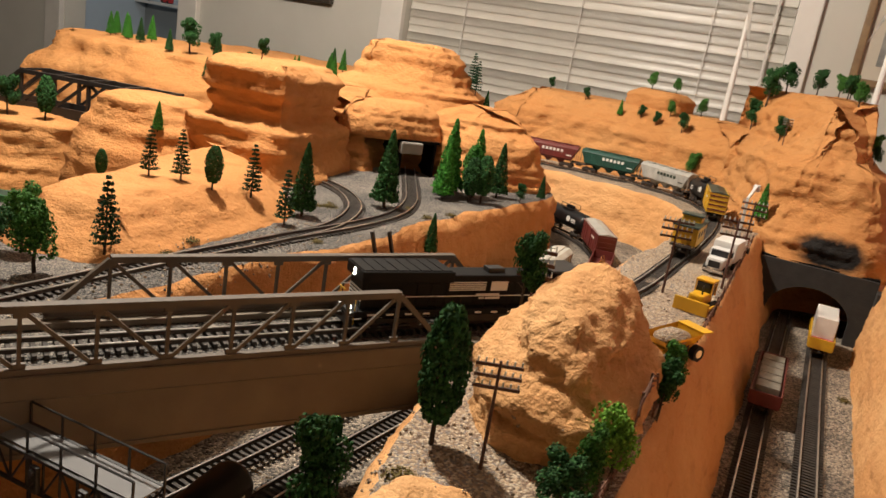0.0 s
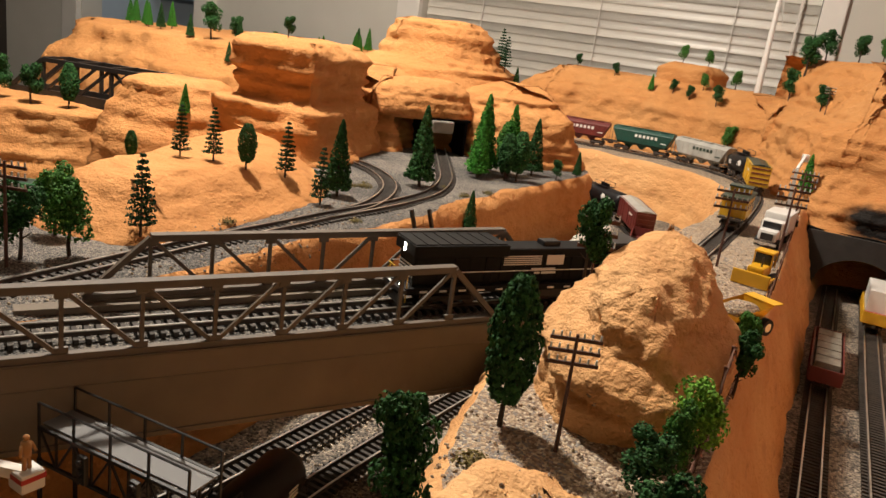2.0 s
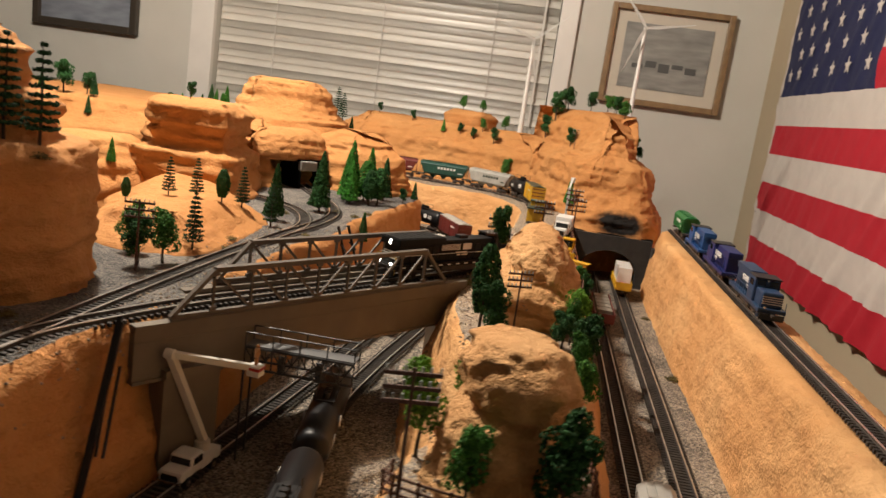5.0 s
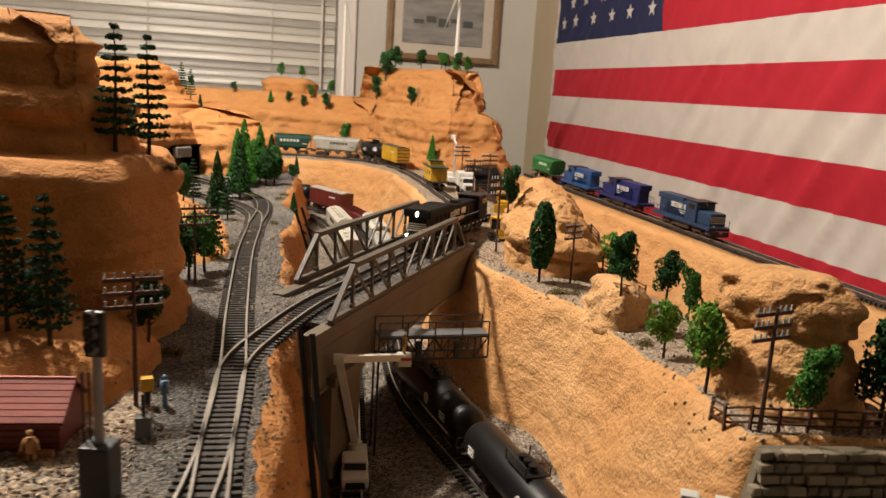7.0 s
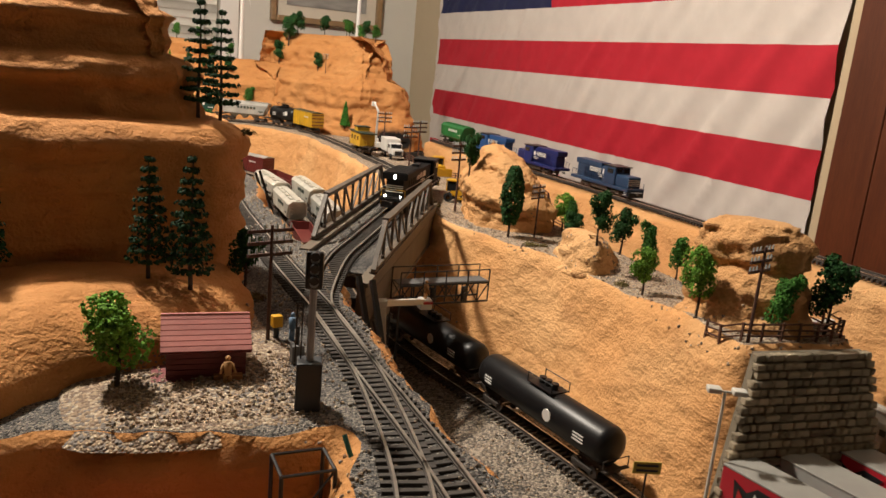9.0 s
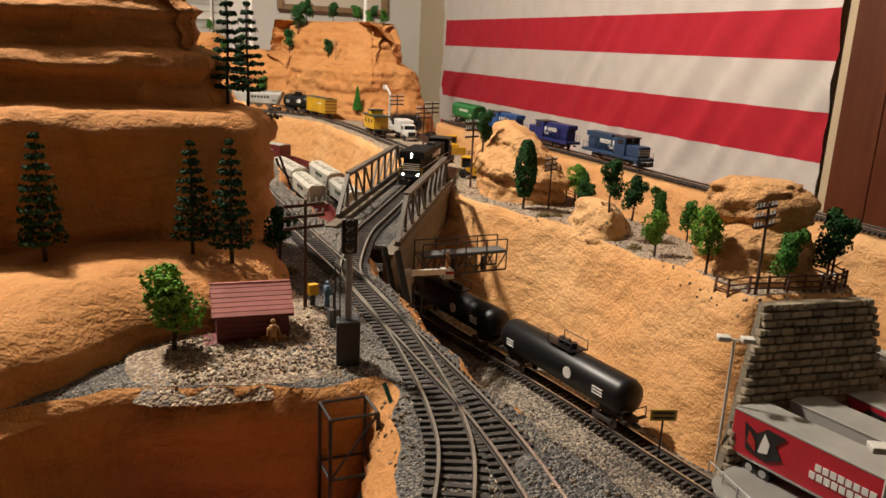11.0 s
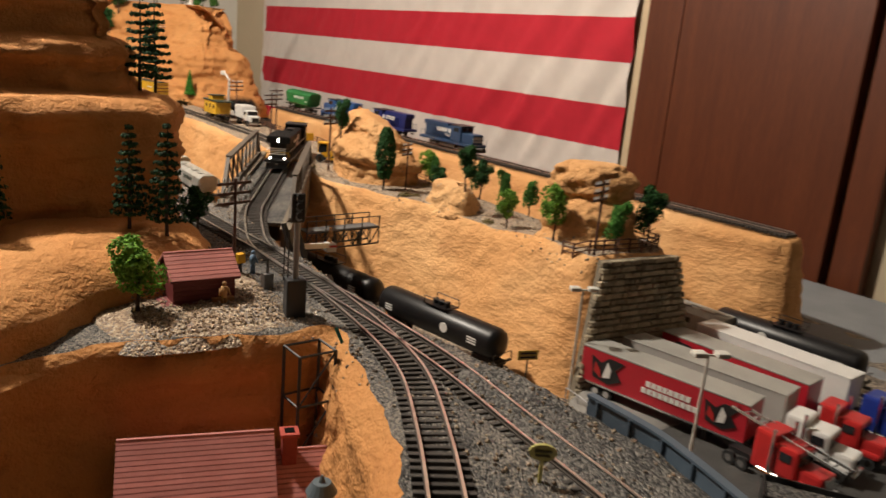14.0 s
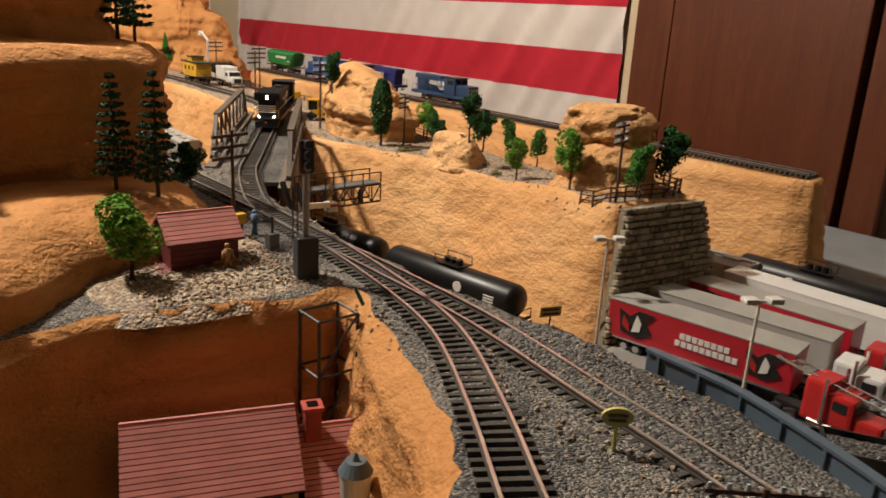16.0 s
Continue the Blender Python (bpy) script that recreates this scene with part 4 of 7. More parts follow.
# left mesa and shelf
for kind, x, y, h in (("pine", -0.557, 0.143, 0.082), ("pine", -0.533, 0.132, 0.090), ("dark", -0.487, 0.19, 0.045), ("pine", -0.515, 0.252, 0.090), ("pine", -0.496, 0.272, 0.088), ("pine", -0.652, 0.15, 0.088)):
    plant(kind, x, y, h)
plant("lime", -0.579, 0.054, 0.058, None, 1.05)
# far mesas
for kind, x, y, h in (("dark", -0.11, 1.86, 0.06), ("dark", -0.09, 1.84, 0.075), ("dark", -0.06, 1.86, 0.06), ("dark", 0.0, 1.80, 0.05), ("mid", 0.04, 1.72, 0.04), ("mid", 0.075, 1.70, 0.042), ("dark", 0.10, 1.71, 0.045),
        ("mid", 0.06, 1.76, 0.045), ("mid", 0.125, 1.74, 0.045), ("mid", -0.20, 1.80, 0.05), ("dark", -0.04, 1.70, 0.045), ("cone", -0.025, 1.475, 0.06), ("dark", 0.055, 1.60, 0.04), ("mid", 0.075, 1.58, 0.04),
        ("dark", 0.125, 1.60, 0.032), ("dark", -0.25, 1.86, 0.042), ("dark", -0.31, 1.87, 0.03), ("dark", -0.35, 1.88, 0.03), ("cone", -0.40, 1.88, 0.035), ("dark", -0.50, 1.92, 0.03), ("mid", -0.37, 2.02, 0.04),
        ("mid", -0.31, 2.02, 0.035), ("mid", -0.29, 1.90, 0.035), ("conedark", -0.552, 1.45, 0.035), ("pine", -0.59, 1.45, 0.06), ("pine", -0.57, 1.43, 0.058), ("dark", -0.62, 2.0, 0.03), ("mid", -0.23, 1.95, 0.04),
        ("cone", -0.80, 1.29, 0.038), ("cone", -0.785, 1.25, 0.036), ("cone", -0.83, 1.32, 0.04), ("cone", -0.90, 1.30, 0.036), ("cone", -0.815, 1.34, 0.04), ("cone", -0.86, 1.26, 0.035), ("conedark", -0.88, 1.4, 0.05),
        ("conedark", -0.95, 1.5, 0.05), ("mid", -0.98, 1.45, 0.045), ("dark", -1.22, 1.35, 0.07), ("dark", -1.18, 1.38, 0.05), ("conedark", -1.15, 1.36, 0.05), ("conedark", -1.27, 1.34, 0.045), ("conedark", -1.13, 1.31, 0.04),
        ("cone", -1.50, 1.38, 0.05), ("cone", -1.47, 1.40, 0.055), ("cone", -1.44, 1.38, 0.05), ("cone", -1.41, 1.42, 0.055), ("cone", -1.53, 1.42, 0.05), ("conedark", -1.38, 1.36, 0.05), ("cone", -1.56, 1.45, 0.05),
        ("dark", -1.30, 0.93, 0.07), ("dark", -1.24, 0.95, 0.065), ("oval", -1.18, 0.98, 0.07), ("dark", -1.45, 0.95, 0.06), ("dark", -1.0, 1.35, 0.03), ("cone", -0.80, 0.875, 0.04), ("dark", -0.73, 1.0, 0.03), ("dark", -0.79, 1.05, 0.03)):
    plant(kind, x, y, h * 1.12)
for x, y in ((-0.675, 1.09), (-0.69, 1.10), (-0.66, 1.11), (-0.70, 1.12)):
    tagged(plant("mid", x, y, 0.032, 1.068, 1.9), "low dark green bush on the rock", "bush")
plant("conedark", -0.68, -0.07, 0.07, Z_LOW, 1.1)

# ---------- telegraph poles ----------
POLE = material("pole_red_brown", (0.10, 0.045, 0.03), 0.7, 0, (0.07, 0.03, 0.02), 90)
GLASSY = material("insulator_glass", (0.55, 0.60, 0.60), 0.2, 0, (0.4, 0.45, 0.45), 60)


def make_pole():
    root = empty("telegraph_pole", None, "red-brown model telegraph pole with cross-arms and insulators", "telegraph pole", "telegraph poles")
    part("post", tube(bmesh.new(), (0, 0, -0.03), (0, 0, 1), 0.022, 8, 0.016), POLE, root)
    for z in (0.95, 0.85, 0.75):
        arm = part("cross_arm", bar(bmesh.new(), (-0.25, 0.024, z), (0.25, 0.024, z), 0.024, 0.028), POLE, root)
        for k in range(6):
            x = (-0.23, -0.15, -0.07, 0.07, 0.15, 0.23)[k]
            part("insulator", tube(bmesh.new(), (x, 0.024, z + 0.012), (x, 0.024, z + 0.055), 0.013, 6, 0.009), GLASSY, arm)
    return root


POLES = [(-0.072, 0.914, 0.084, 20), (-0.121, 0.603, 0.098, 20), (-0.081, 0.447, 0.068, 25), (-0.119, 0.050, 0.078, 15), (-0.484, 0.116, 0.080, 15), (-0.530, -0.322, 0.048, -42), (-0.02, 1.0, 0.085, 15),
         (-0.02, 1.2, 0.085, 10), (-0.03, 1.66, 0.05, 30), (-0.475, 0.40, 0.075, 20)]
first_pole = make_pole()
for i, (x, y, h, a) in enumerate(p for p in POLES if p[2]):
    m = pose(x, y, ground(x, y), 0, 0, a) @ Matrix.Diagonal((h * (0.55 if h > 0.09 else 1.4 if h < 0.055 and y < 0 else 0.8), h * 0.9, h, 1))
    if i == 0:
        first_pole.matrix_basis = m
    else:
        copy_scaled(first_pole, m)

# ---------- rail fences ----------
FENCE = material("fence_red_brown", (0.13, 0.055, 0.03), 0.75, 0, (0.09, 0.04, 0.025), 120)


def fence(pts, step, h, label):
    root = empty("rail_fence", None, label, "fence", "rail fences")
    line = curve_points([(x, y, 0) for x, y in pts], step)
    tops = []
    rnd = random.Random(len(line))
    for p, d in line:
        z = ground(p.x, p.y)
        tops.append(Vector((p.x, p.y, z)))
        part("post", bar(bmesh.new(), (p.x, p.y, z - 0.004), (p.x + rnd.uniform(-.001, .001), p.y, z + h), 0.0016, 0.0016), FENCE, root)
    for a, b in zip(tops, tops[1:]):
        for k in (0.3, 0.6, 0.9):
            part("rail", bar(bmesh.new(), a + Vector((0, 0, h * k)), b + Vector((0, 0, h * k + rnd.uniform(-.0008, .0008))), 0.0009, 0.0013), FENCE, root)


fence([(-0.130, 0.085), (-0.128, 0.058), (-0.10, 0.046), (-0.045, 0.038), (-0.014, 0.052), (-0.012, 0.10), (-0.014, 0.15)], 0.017, 0.016, "red-brown post and rail fence round the corner of the ridge")
fence([(-0.014, 0.40), (-0.013, 0.6), (-0.012, 0.85), (-0.016, 1.1), (-0.02, 1.36)], 0.022, 0.013, "red-brown post and rail fence along the cliff edge")

# ---------- dark bridge in the west ----------
dark = empty("dark_truss_bridge", None, "black model truss bridge with deep girders over a gorge", "railway bridge")
A, B = Vector((-1.40, 1.02, 0)), Vector((-0.98, 1.13, 0))
for off in (0.0, 0.07):
    d = (B - A).normalized()
    o = Vector((-d.y, d.x, 0)) * off
    n = 6
    P = [A + o + (B - A) * (i / n) for i in range(n + 1)]
    up = lambda v, z: Vector((v.x, v.y, z))
    part("girder", bar(bmesh.new(), up(P[0], 1.0), up(P[-1], 1.0), 0.008, 0.03), BLACK, dark)
    part("top_chord", bar(bmesh.new(), up(P[1], 1.07), up(P[-2], 1.07), 0.009, 0.008), BLACK, dark)
    for q, r in ((P[0], P[1]), (P[-1], P[-2])):
        part("end_post", bar(bmesh.new(), up(q, 1.01), up(r, 1.07), 0.008, 0.008), BLACK, dark)
    for i in range(1, n):
        part("post", bar(bmesh.new(), up(P[i], 1.01), up(P[i], 1.07), 0.006, 0.006), BLACK, dark)
        if i < n - 1:
            part("diagonal", bar(bmesh.new(), up(P[i], 1.07 if i > 2 else 1.01), up(P[i + 1], 1.01 if i > 2 else 1.07), 0.005, 0.005), BLACK, dark)
part("deck", bar(bmesh.new(), (-1.45, 1.06, 0.995), (-0.98, 1.14, 0.995), 0.07, 0.004), BLACK, dark)
for i in range(1, 6):
    q = A + (B - A) * (i / 6)
    part("top_strut", bar(bmesh.new(), (q.x, q.y, 1.073), (q.x - 0.012, q.y + 0.07, 1.073), 0.006, 0.004), BLACK, dark)

# ---------- flag ----------
RED = material("flag_red_cloth", (0.50, 0.012, 0.03), 0.8, 0, (0.44, 0.01, 0.025), 30, bump=0.25, bump_scale=900)
CLOTH = material("flag_white_cloth", (0.66, 0.60, 0.55), 0.8, 0, (0.60, 0.545, 0.50), 20, bump=0.25, bump_scale=900)
NAVY = material("flag_navy_cloth", (0.012, 0.018, 0.075), 0.8, 0, (0.01, 0.014, 0.06), 30, bump=0.2, bump_scale=900)
F_Y0, F_Y1, F_TOP, SH = 2.475, 0.652, 2.0765, 0.0950


def cloth_x(y, z):
    """Depth of the hanging cloth: soft slanting folds that deepen towards the bottom."""
    w = (F_TOP - z) / 1.24
    s = noise.noise(Vector((y * 7 + z * 6.0, z * 1.6, 1))) * 0.012 + noise.noise(Vector((y * 16 + z * 13, z * 3, 5))) * 0.012 + noise.noise(Vector((y * 34 + z * 20, z * 4, 2))) * 0.0075
    return X_RIGHT - 0.016 - abs(s) * (0.4 + 1.1 * w)


def sag(y, z):
    u = (F_Y0 - y) / (F_Y0 - F_Y1)
    return z - 0.001 * math.sin(math.pi * u)


flag = empty("flag", None, "large red, white and blue striped cloth flag hung on the wall", "flag")


def cloth(name, y0, y1, z0, z1, mat, lift=0.0):
    bm = bmesh.new()
    ny, nz = max(2, int(abs(y1 - y0) / 0.012)), max(2, int(abs(z1 - z0) / 0.016))
    g = [[bm.verts.new((cloth_x(y0 + (y1 - y0) * i / ny, z0 + (z1 - z0) * j / nz) - lift, y0 + (y1 - y0) * i / ny, sag(y0 + (y1 - y0) * i / ny, z0 + (z1 - z0) * j / nz))) for j in range(nz + 1)] for i in range(ny + 1)]
    for i in range(ny):
        for j in range(nz):
            bm.faces.new((g[i][j], g[i + 1][j], g[i + 1][j + 1], g[i][j + 1]))
    return part(name, bm, mat, flag, smooth=True)


C_Y = 1.673
for i in range(13):
    cloth("stripe", C_Y if i < 7 else F_Y0, F_Y1, F_TOP - SH * i, F_TOP - SH * (i + 1), RED if i % 2 == 0 else CLOTH)
cloth("canton", F_Y0, C_Y, F_TOP, F_TOP - SH * 7, NAVY)
cloth("header_tape", F_Y0 + 0.02, F_Y0, F_TOP, F_TOP - SH * 13, CLOTH)
star_mesh = None
for r in range(9):
    for c in range(6 if r % 2 == 0 else 5):
        y = F_Y0 - (F_Y0 - C_Y) * ((2 * c + 1 + (r % 2)) / 12)
        z = F_TOP - SH * 7 * ((r + 1) / 10)
        if star_mesh is None:
            bm = bmesh.new()
            vs = [bm.verts.new((0, math.sin(a) * q, math.cos(a) * q)) for k in range(10) for a, q in ((k * math.pi / 5, 0.026 if k % 2 == 0 else 0.0105),)]
            top = bm.verts.new((-0.0012, 0, 0))
            for k in range(10):
                bm.faces.new((vs[k], vs[(k + 1) % 10], top))
            one = part("star", bm, CLOTH, flag)
            star_mesh = one.data
        else:
            one = new("star", star_mesh)
            one.parent = flag
        one.matrix_basis = pose(cloth_x(y, z) - 0.004, y, sag(y, z))

# ---------- window, pictures, doors ----------
NIGHT = material("night_glass", (0.01, 0.011, 0.014), 0.05, 0)
window = structure(empty("window_1"), "wide window with closed white slatted blinds")
x0, x1, z0, z1 = WIN
bm = bmesh.new()
for cx, cz, sx, sz in (((x0 - 0.05), (z0 + z1) / 2, 0.10, z1 - z0 + 0.2), ((x1 + 0.035), (z0 + z1) / 2, 0.07, z1 - z0 + 0.2), ((x0 + x1) / 2, z1 + 0.05, x1 - x0, 0.1), ((x0 + x1) / 2, z0 - 0.02, x1 - x0, 0.04)):
    box(bm, cx, Y_BACK - 0.01, cz, sx, 0.03, sz, None, 0.004)
part("window_frame", bm, WHITE, window)
part("pane", box(bmesh.new(), (x0 + x1) / 2, Y_BACK + 0.09, (z0 + z1) / 2, x1 - x0, 0.006, z1 - z0), NIGHT, window)
n_slats = 37
slat_bm = bmesh.new()
prof = [(-0.0150, 0.0), (-0.008, 0.0016), (0.0, 0.0022), (0.008, 0.0016), (0.0150, 0.0)]
ends = []
for x in (-0.695, 0.695):
    ends.append([slat_bm.verts.new((x, yy, q)) for q, yy in prof])
for k in range(4):
    slat_bm.faces.new((ends[0][k], ends[0][k + 1], ends[1][k + 1], ends[1][k]))
bmesh.ops.solidify(slat_bm, geom=slat_bm.faces[:], thickness=0.0008)
slat0 = part("slat", slat_bm, SLAT, window)
for i in range(n_slats):
    o = slat0 if i == 0 else new("slat", slat0.data)
    o.parent = window
    o.matrix_basis = pose((x0 + x1) / 2, Y_BACK + 0.032, z0 + 0.03 + i * 0.029, -10, 0, 0)
for x in (x0 + 0.25, x0 + 0.7, x1 - 0.25):
    part("ladder_cord", tube(bmesh.new(), (x, Y_BACK + 0.018, z0 + 0.02), (x, Y_BACK + 0.018, z1), 0.0018, 6), WHITE, window)
part("tilt_wand", tube(bmesh.new(), (x1 - 0.06, Y_BACK + 0.005, z0 + 0.2), (x1 - 0.06, Y_BACK + 0.01, z1), 0.004, 6), WHITE, window)

GOLD = material("gilt_wood_frame", (0.30, 0.19, 0.09), 0.45, 0, (0.20, 0.12, 0.06), 40, bump=0.2)
MAT = material("picture_mat", (0.62, 0.56, 0.46), 0.8, 0, (0.58, 0.52, 0.43), 15)
ART = material("print_grey_landscape", (0.34, 0.33, 0.30), 0.5, 0, (0.16, 0.16, 0.15), 9, stretch=(1, 1, 4))
ART2 = material("print_blue_grey", (0.30, 0.33, 0.38), 0.4, 0, (0.14, 0.15, 0.18), 8, stretch=(1, 1, 3))


def picture(x0, x1, z0, z1, rim, mat_w, frame_mat, art, label):
    root = empty("framed_picture", pose((x0 + x1) / 2, Y_BACK, (z0 + z1) / 2), label, "picture")
    w, h = x1 - x0, z1 - z0
    bm = bmesh.new()
    for cx, cz, sx, sz in ((-w / 2 + rim / 2, 0, rim, h), (w / 2 - rim / 2, 0, rim, h), (0, h / 2 - rim / 2, w - 2 * rim, rim), (0, -h / 2 + rim / 2, w - 2 * rim, rim)):
        box(bm, cx, -0.016, cz, sx, 0.03, sz, None, 0.004)
    part("frame", bm, frame_mat, root)
    part("mat", box(bmesh.new(), 0, -0.006, 0, w - 2 * rim, 0.006, h - 2 * rim), MAT, root)
    part("print", box(bmesh.new(), 0, -0.011, 0, w - 2 * rim - 2 * mat_w, 0.003, h - 2 * rim - 2 * mat_w), art, root)
    ink = material("ink_grey", (0.09, 0.09, 0.085), 0.6)
    for k in range(5):
        part("ink_mark", box(bmesh.new(), (k - 2) * w * 0.11, -0.0135, -h * 0.10 + 0.01 * (k % 2), w * 0.09, 0.002, 0.016 + 0.008 * (k % 3)), ink, root)


picture(0.045, 0.50, 1.33, 1.70, 0.022, 0.042, GOLD, ART, "gilt-framed grey landscape print with pale mat")
picture(-2.36, -1.885, 1.33, 1.75, 0.03, 0.0, material("dark_frame", (0.05, 0.04, 0.03), 0.4), ART2, "dark-framed blue-grey seascape print")

# doorway to the next room
structure(block("trim", -2.66, Y_BACK - 0.012, 1.05, 0.11, 0.03, 2.1, WHITE, None, 0.004), "white painted door trim")
structure(block("trim", -3.56, Y_BACK - 0.012, 1.05, 0.11, 0.03, 2.1, WHITE, None, 0.004), "white painted door trim")
BLUEWALL = material("cool_white_wall", (0.55, 0.62, 0.68), 0.85, 0, (0.5, 0.57, 0.63), 5)
wall_with_hole("wall_next_room", "y", 4.3, 0.1, -4.6, -2.0, 0, 2.44, [], BLUEWALL, "cool white wall of the next room")
structure(block("wall_next_side", -2.05, 3.6, 1.22, 0.1, 1.4, 2.44, BLUEWALL), "side wall of the next room")
structure(block("wall_next_far", -4.6, 3.6, 1.22, 0.1, 1.4, 2.44, BLUEWALL), "side wall of the next room")
structure(block("floor_next_room", -3.3, 3.6, -0.05, 2.6, 1.4, 0.1, CARPET), "floor of the next room")
structure(block("ceiling_next_room", -3.3, 3.6, 2.49, 2.6, 1.4, 0.1, CEIL), "ceiling of the next room")
lamp("next_room_bulb", (-3.4, 3.5, 2.38), (-3.4, 3.6, 0.0), 0.3, 15, (0.86, 0.93, 1.0))
shelf = empty("wall_cabinet", pose(-4.0, 4.22, 1.18), "white shelf unit with small red and blue models", "shelf unit")
part("carcass", box(box(bmesh.new(), 0, 0, 0.02, 1.3, 0.12, 0.02), 0, 0, 0.30, 1.3, 0.12, 0.02), WHITE, shelf)
part("back_panel", box(bmesh.new(), 0, 0.05, -0.15, 1.2, 0.02, 0.3), material("grey_panel", (0.3, 0.32, 0.33), 0.6, 0, (0.26, 0.28, 0.29), 8), shelf)
TOY_RED, TOY_BLUE = material("toy_red", (0.5, 0.04, 0.04), 0.4), material("poster_blue", (0.03, 0.22, 0.6), 0.5, 0, (0.02, 0.1, 0.35), 12)
for k in range(5):
    toy = empty("model_car", pose(-4.5 + k * 0.22, 4.2, 1.212), "tiny coloured model car on the shelf", "model car", "cars on the shelf")
    part("body", box(bmesh.new(), 0, 0, 0.02, 0.09, 0.04, 0.035, None, 0.008), TOY_RED if k % 2 else TOY_BLUE, toy)
    for sx in (-0.025, 0.025):
        part("wheel", tube(bmesh.new(), (sx, -0.021, 0.008), (sx, 0.021, 0.008), 0.009, 10), BLACK, toy)
poster = empty("poster", pose(-3.42, 4.288, 1.15), "bright blue poster on the far wall", "poster")
part("sheet", box(bmesh.new(), 0, 0, 0, 0.22, 0.004, 0.42), TOY_BLUE, poster)
part("panel", box(bmesh.new(), 0.02, -0.004, -0.05, 0.1, 0.003, 0.14), WHITE, poster)

# wooden doors on the flag wall
WOOD = material("red_brown_door_wood", (0.115, 0.030, 0.010), 0.42, 0, (0.075, 0.018, 0.006), 9, fine=0.12, stretch=(1, 6, 0.5), bump=0.1)
GAP_SHADE = material("door_gap_shade", (0.01, 0.006, 0.004), 0.8)
structure(block("trim", X_RIGHT - 0.008, 0.632, 1.05, 0.014, 0.03, 2.1, material("cream_trim", (0.58, 0.46, 0.30), 0.6, 0, (0.52, 0.41, 0.27), 9), None, 0.002), "cream painted strip beside the doors")
door = structure(empty("door_1"), "tall dark red-brown wooden sliding doors")
part("door_leaf", box(bmesh.new(), X_RIGHT - 0.016, 0.575, 1.05, 0.03, 0.085, 2.1, None, 0.003), WOOD, door)
part("door_leaf", box(bmesh.new(), X_RIGHT - 0.022, 0.34, 1.05, 0.034, 0.37, 2.1, None, 0.003), WOOD, door)
part("door_leaf", box(bmesh.new(), X_RIGHT - 0.016, 0.115, 1.05, 0.03, 0.055, 2.1, None, 0.003), WOOD, door)
# Black sheet behind the leaves paints the shade in their gaps.
part("gap_shade_sheet", box(bmesh.new(), X_RIGHT - 0.004, 0.34, 1.05, 0.006, 0.44, 2.1), GAP_SHADE, door)

calendar = empty("wall_calendar", pose(X_RIGHT, -0.14, 1.36), "wall calendar with a grid page and a yellow car photograph", "calendar")
part("backing", box(bmesh.new(), -0.004, 0, 0, 0.006, 0.44, 0.45, None, 0.001), material("calendar_black", (0.02, 0.02, 0.02), 0.5), calendar)
part("page", box(bmesh.new(), -0.0085, 0, 0.06, 0.002, 0.39, 0.30), material("calendar_page", (0.62, 0.64, 0.64), 0.7, 0, (0.58, 0.6, 0.6), 20), calendar)
INK = material("ink_line", (0.08, 0.08, 0.09), 0.7)
for k in range(8):
    part("grid_line", box(bmesh.new(), -0.0098, -0.195 + k * 0.39 / 7, 0.06, 0.0008, 0.0025, 0.30), INK, calendar)
for k in range(6):
    part("grid_line", box(bmesh.new(), -0.0104, 0, -0.09 + k * 0.06, 0.0008, 0.39, 0.0025), INK, calendar)
photo = part("photo", box(bmesh.new(), -0.0085, 0, -0.15, 0.002, 0.39, 0.09), material("photo_grey", (0.25, 0.24, 0.22), 0.4, 0, (0.12, 0.12, 0.12), 20), calendar)
bm = box(bmesh.new(), -0.0098, 0.02, -0.155, 0.0015, 0.20, 0.04, None, 0.0006)
box(bm, -0.0098, 0.0, -0.13, 0.0015, 0.10, 0.03, None, 0.0006)
part("yellow_car", bm, material("photo_yellow", (0.7, 0.45, 0.02), 0.4), photo)

# ---------- wind turbines ----------
TURB = material("turbine_white", (0.75, 0.74, 0.70), 0.4)
for x, y, hub, ang in ((-0.19, 2.02, 1.452, 40), (0.105, 1.83, 1.50, 10)):
    base = ground(x, y)
    t = empty("wind_turbine", pose(x, y, base), "white model wind turbine standing on the mesa", "wind turbine", "wind turbines")
    H = hub - base
    part("tower", tube(bmesh.new(), (0, 0, -0.005), (0, 0, H), 0.0075, 12, 0.004), TURB, t)
    nac = part("nacelle", box(bmesh.new(), 0, -0.004, H, 0.009, 0.024, 0.009, None, 0.002), TURB, t)
    for k in range(3):
        a = radians(ang + 120 * k)
        d = Vector((math.cos(a), 0, math.sin(a)))
        bm = bmesh.new()
        o = Vector((0, -0.019, H))
        s = Vector((-d.z, 0, d.x))
        vs = [bm.verts.new(o + d * q + s * w + Vector((0, yy, 0))) for q, w, yy in ((0.0, -0.003, 0), (0.03, -0.006, 0), (0.125, -0.0012, 0), (0.125, 0.0006, 0.001), (0.03, 0.003, 0.001), (0.0, 0.003, 0.001))]
        bm.faces.new(vs)
        bmesh.ops.solidify(bm, geom=bm.faces[:], thickness=0.0015)
        part("blade", bm, TURB, nac)

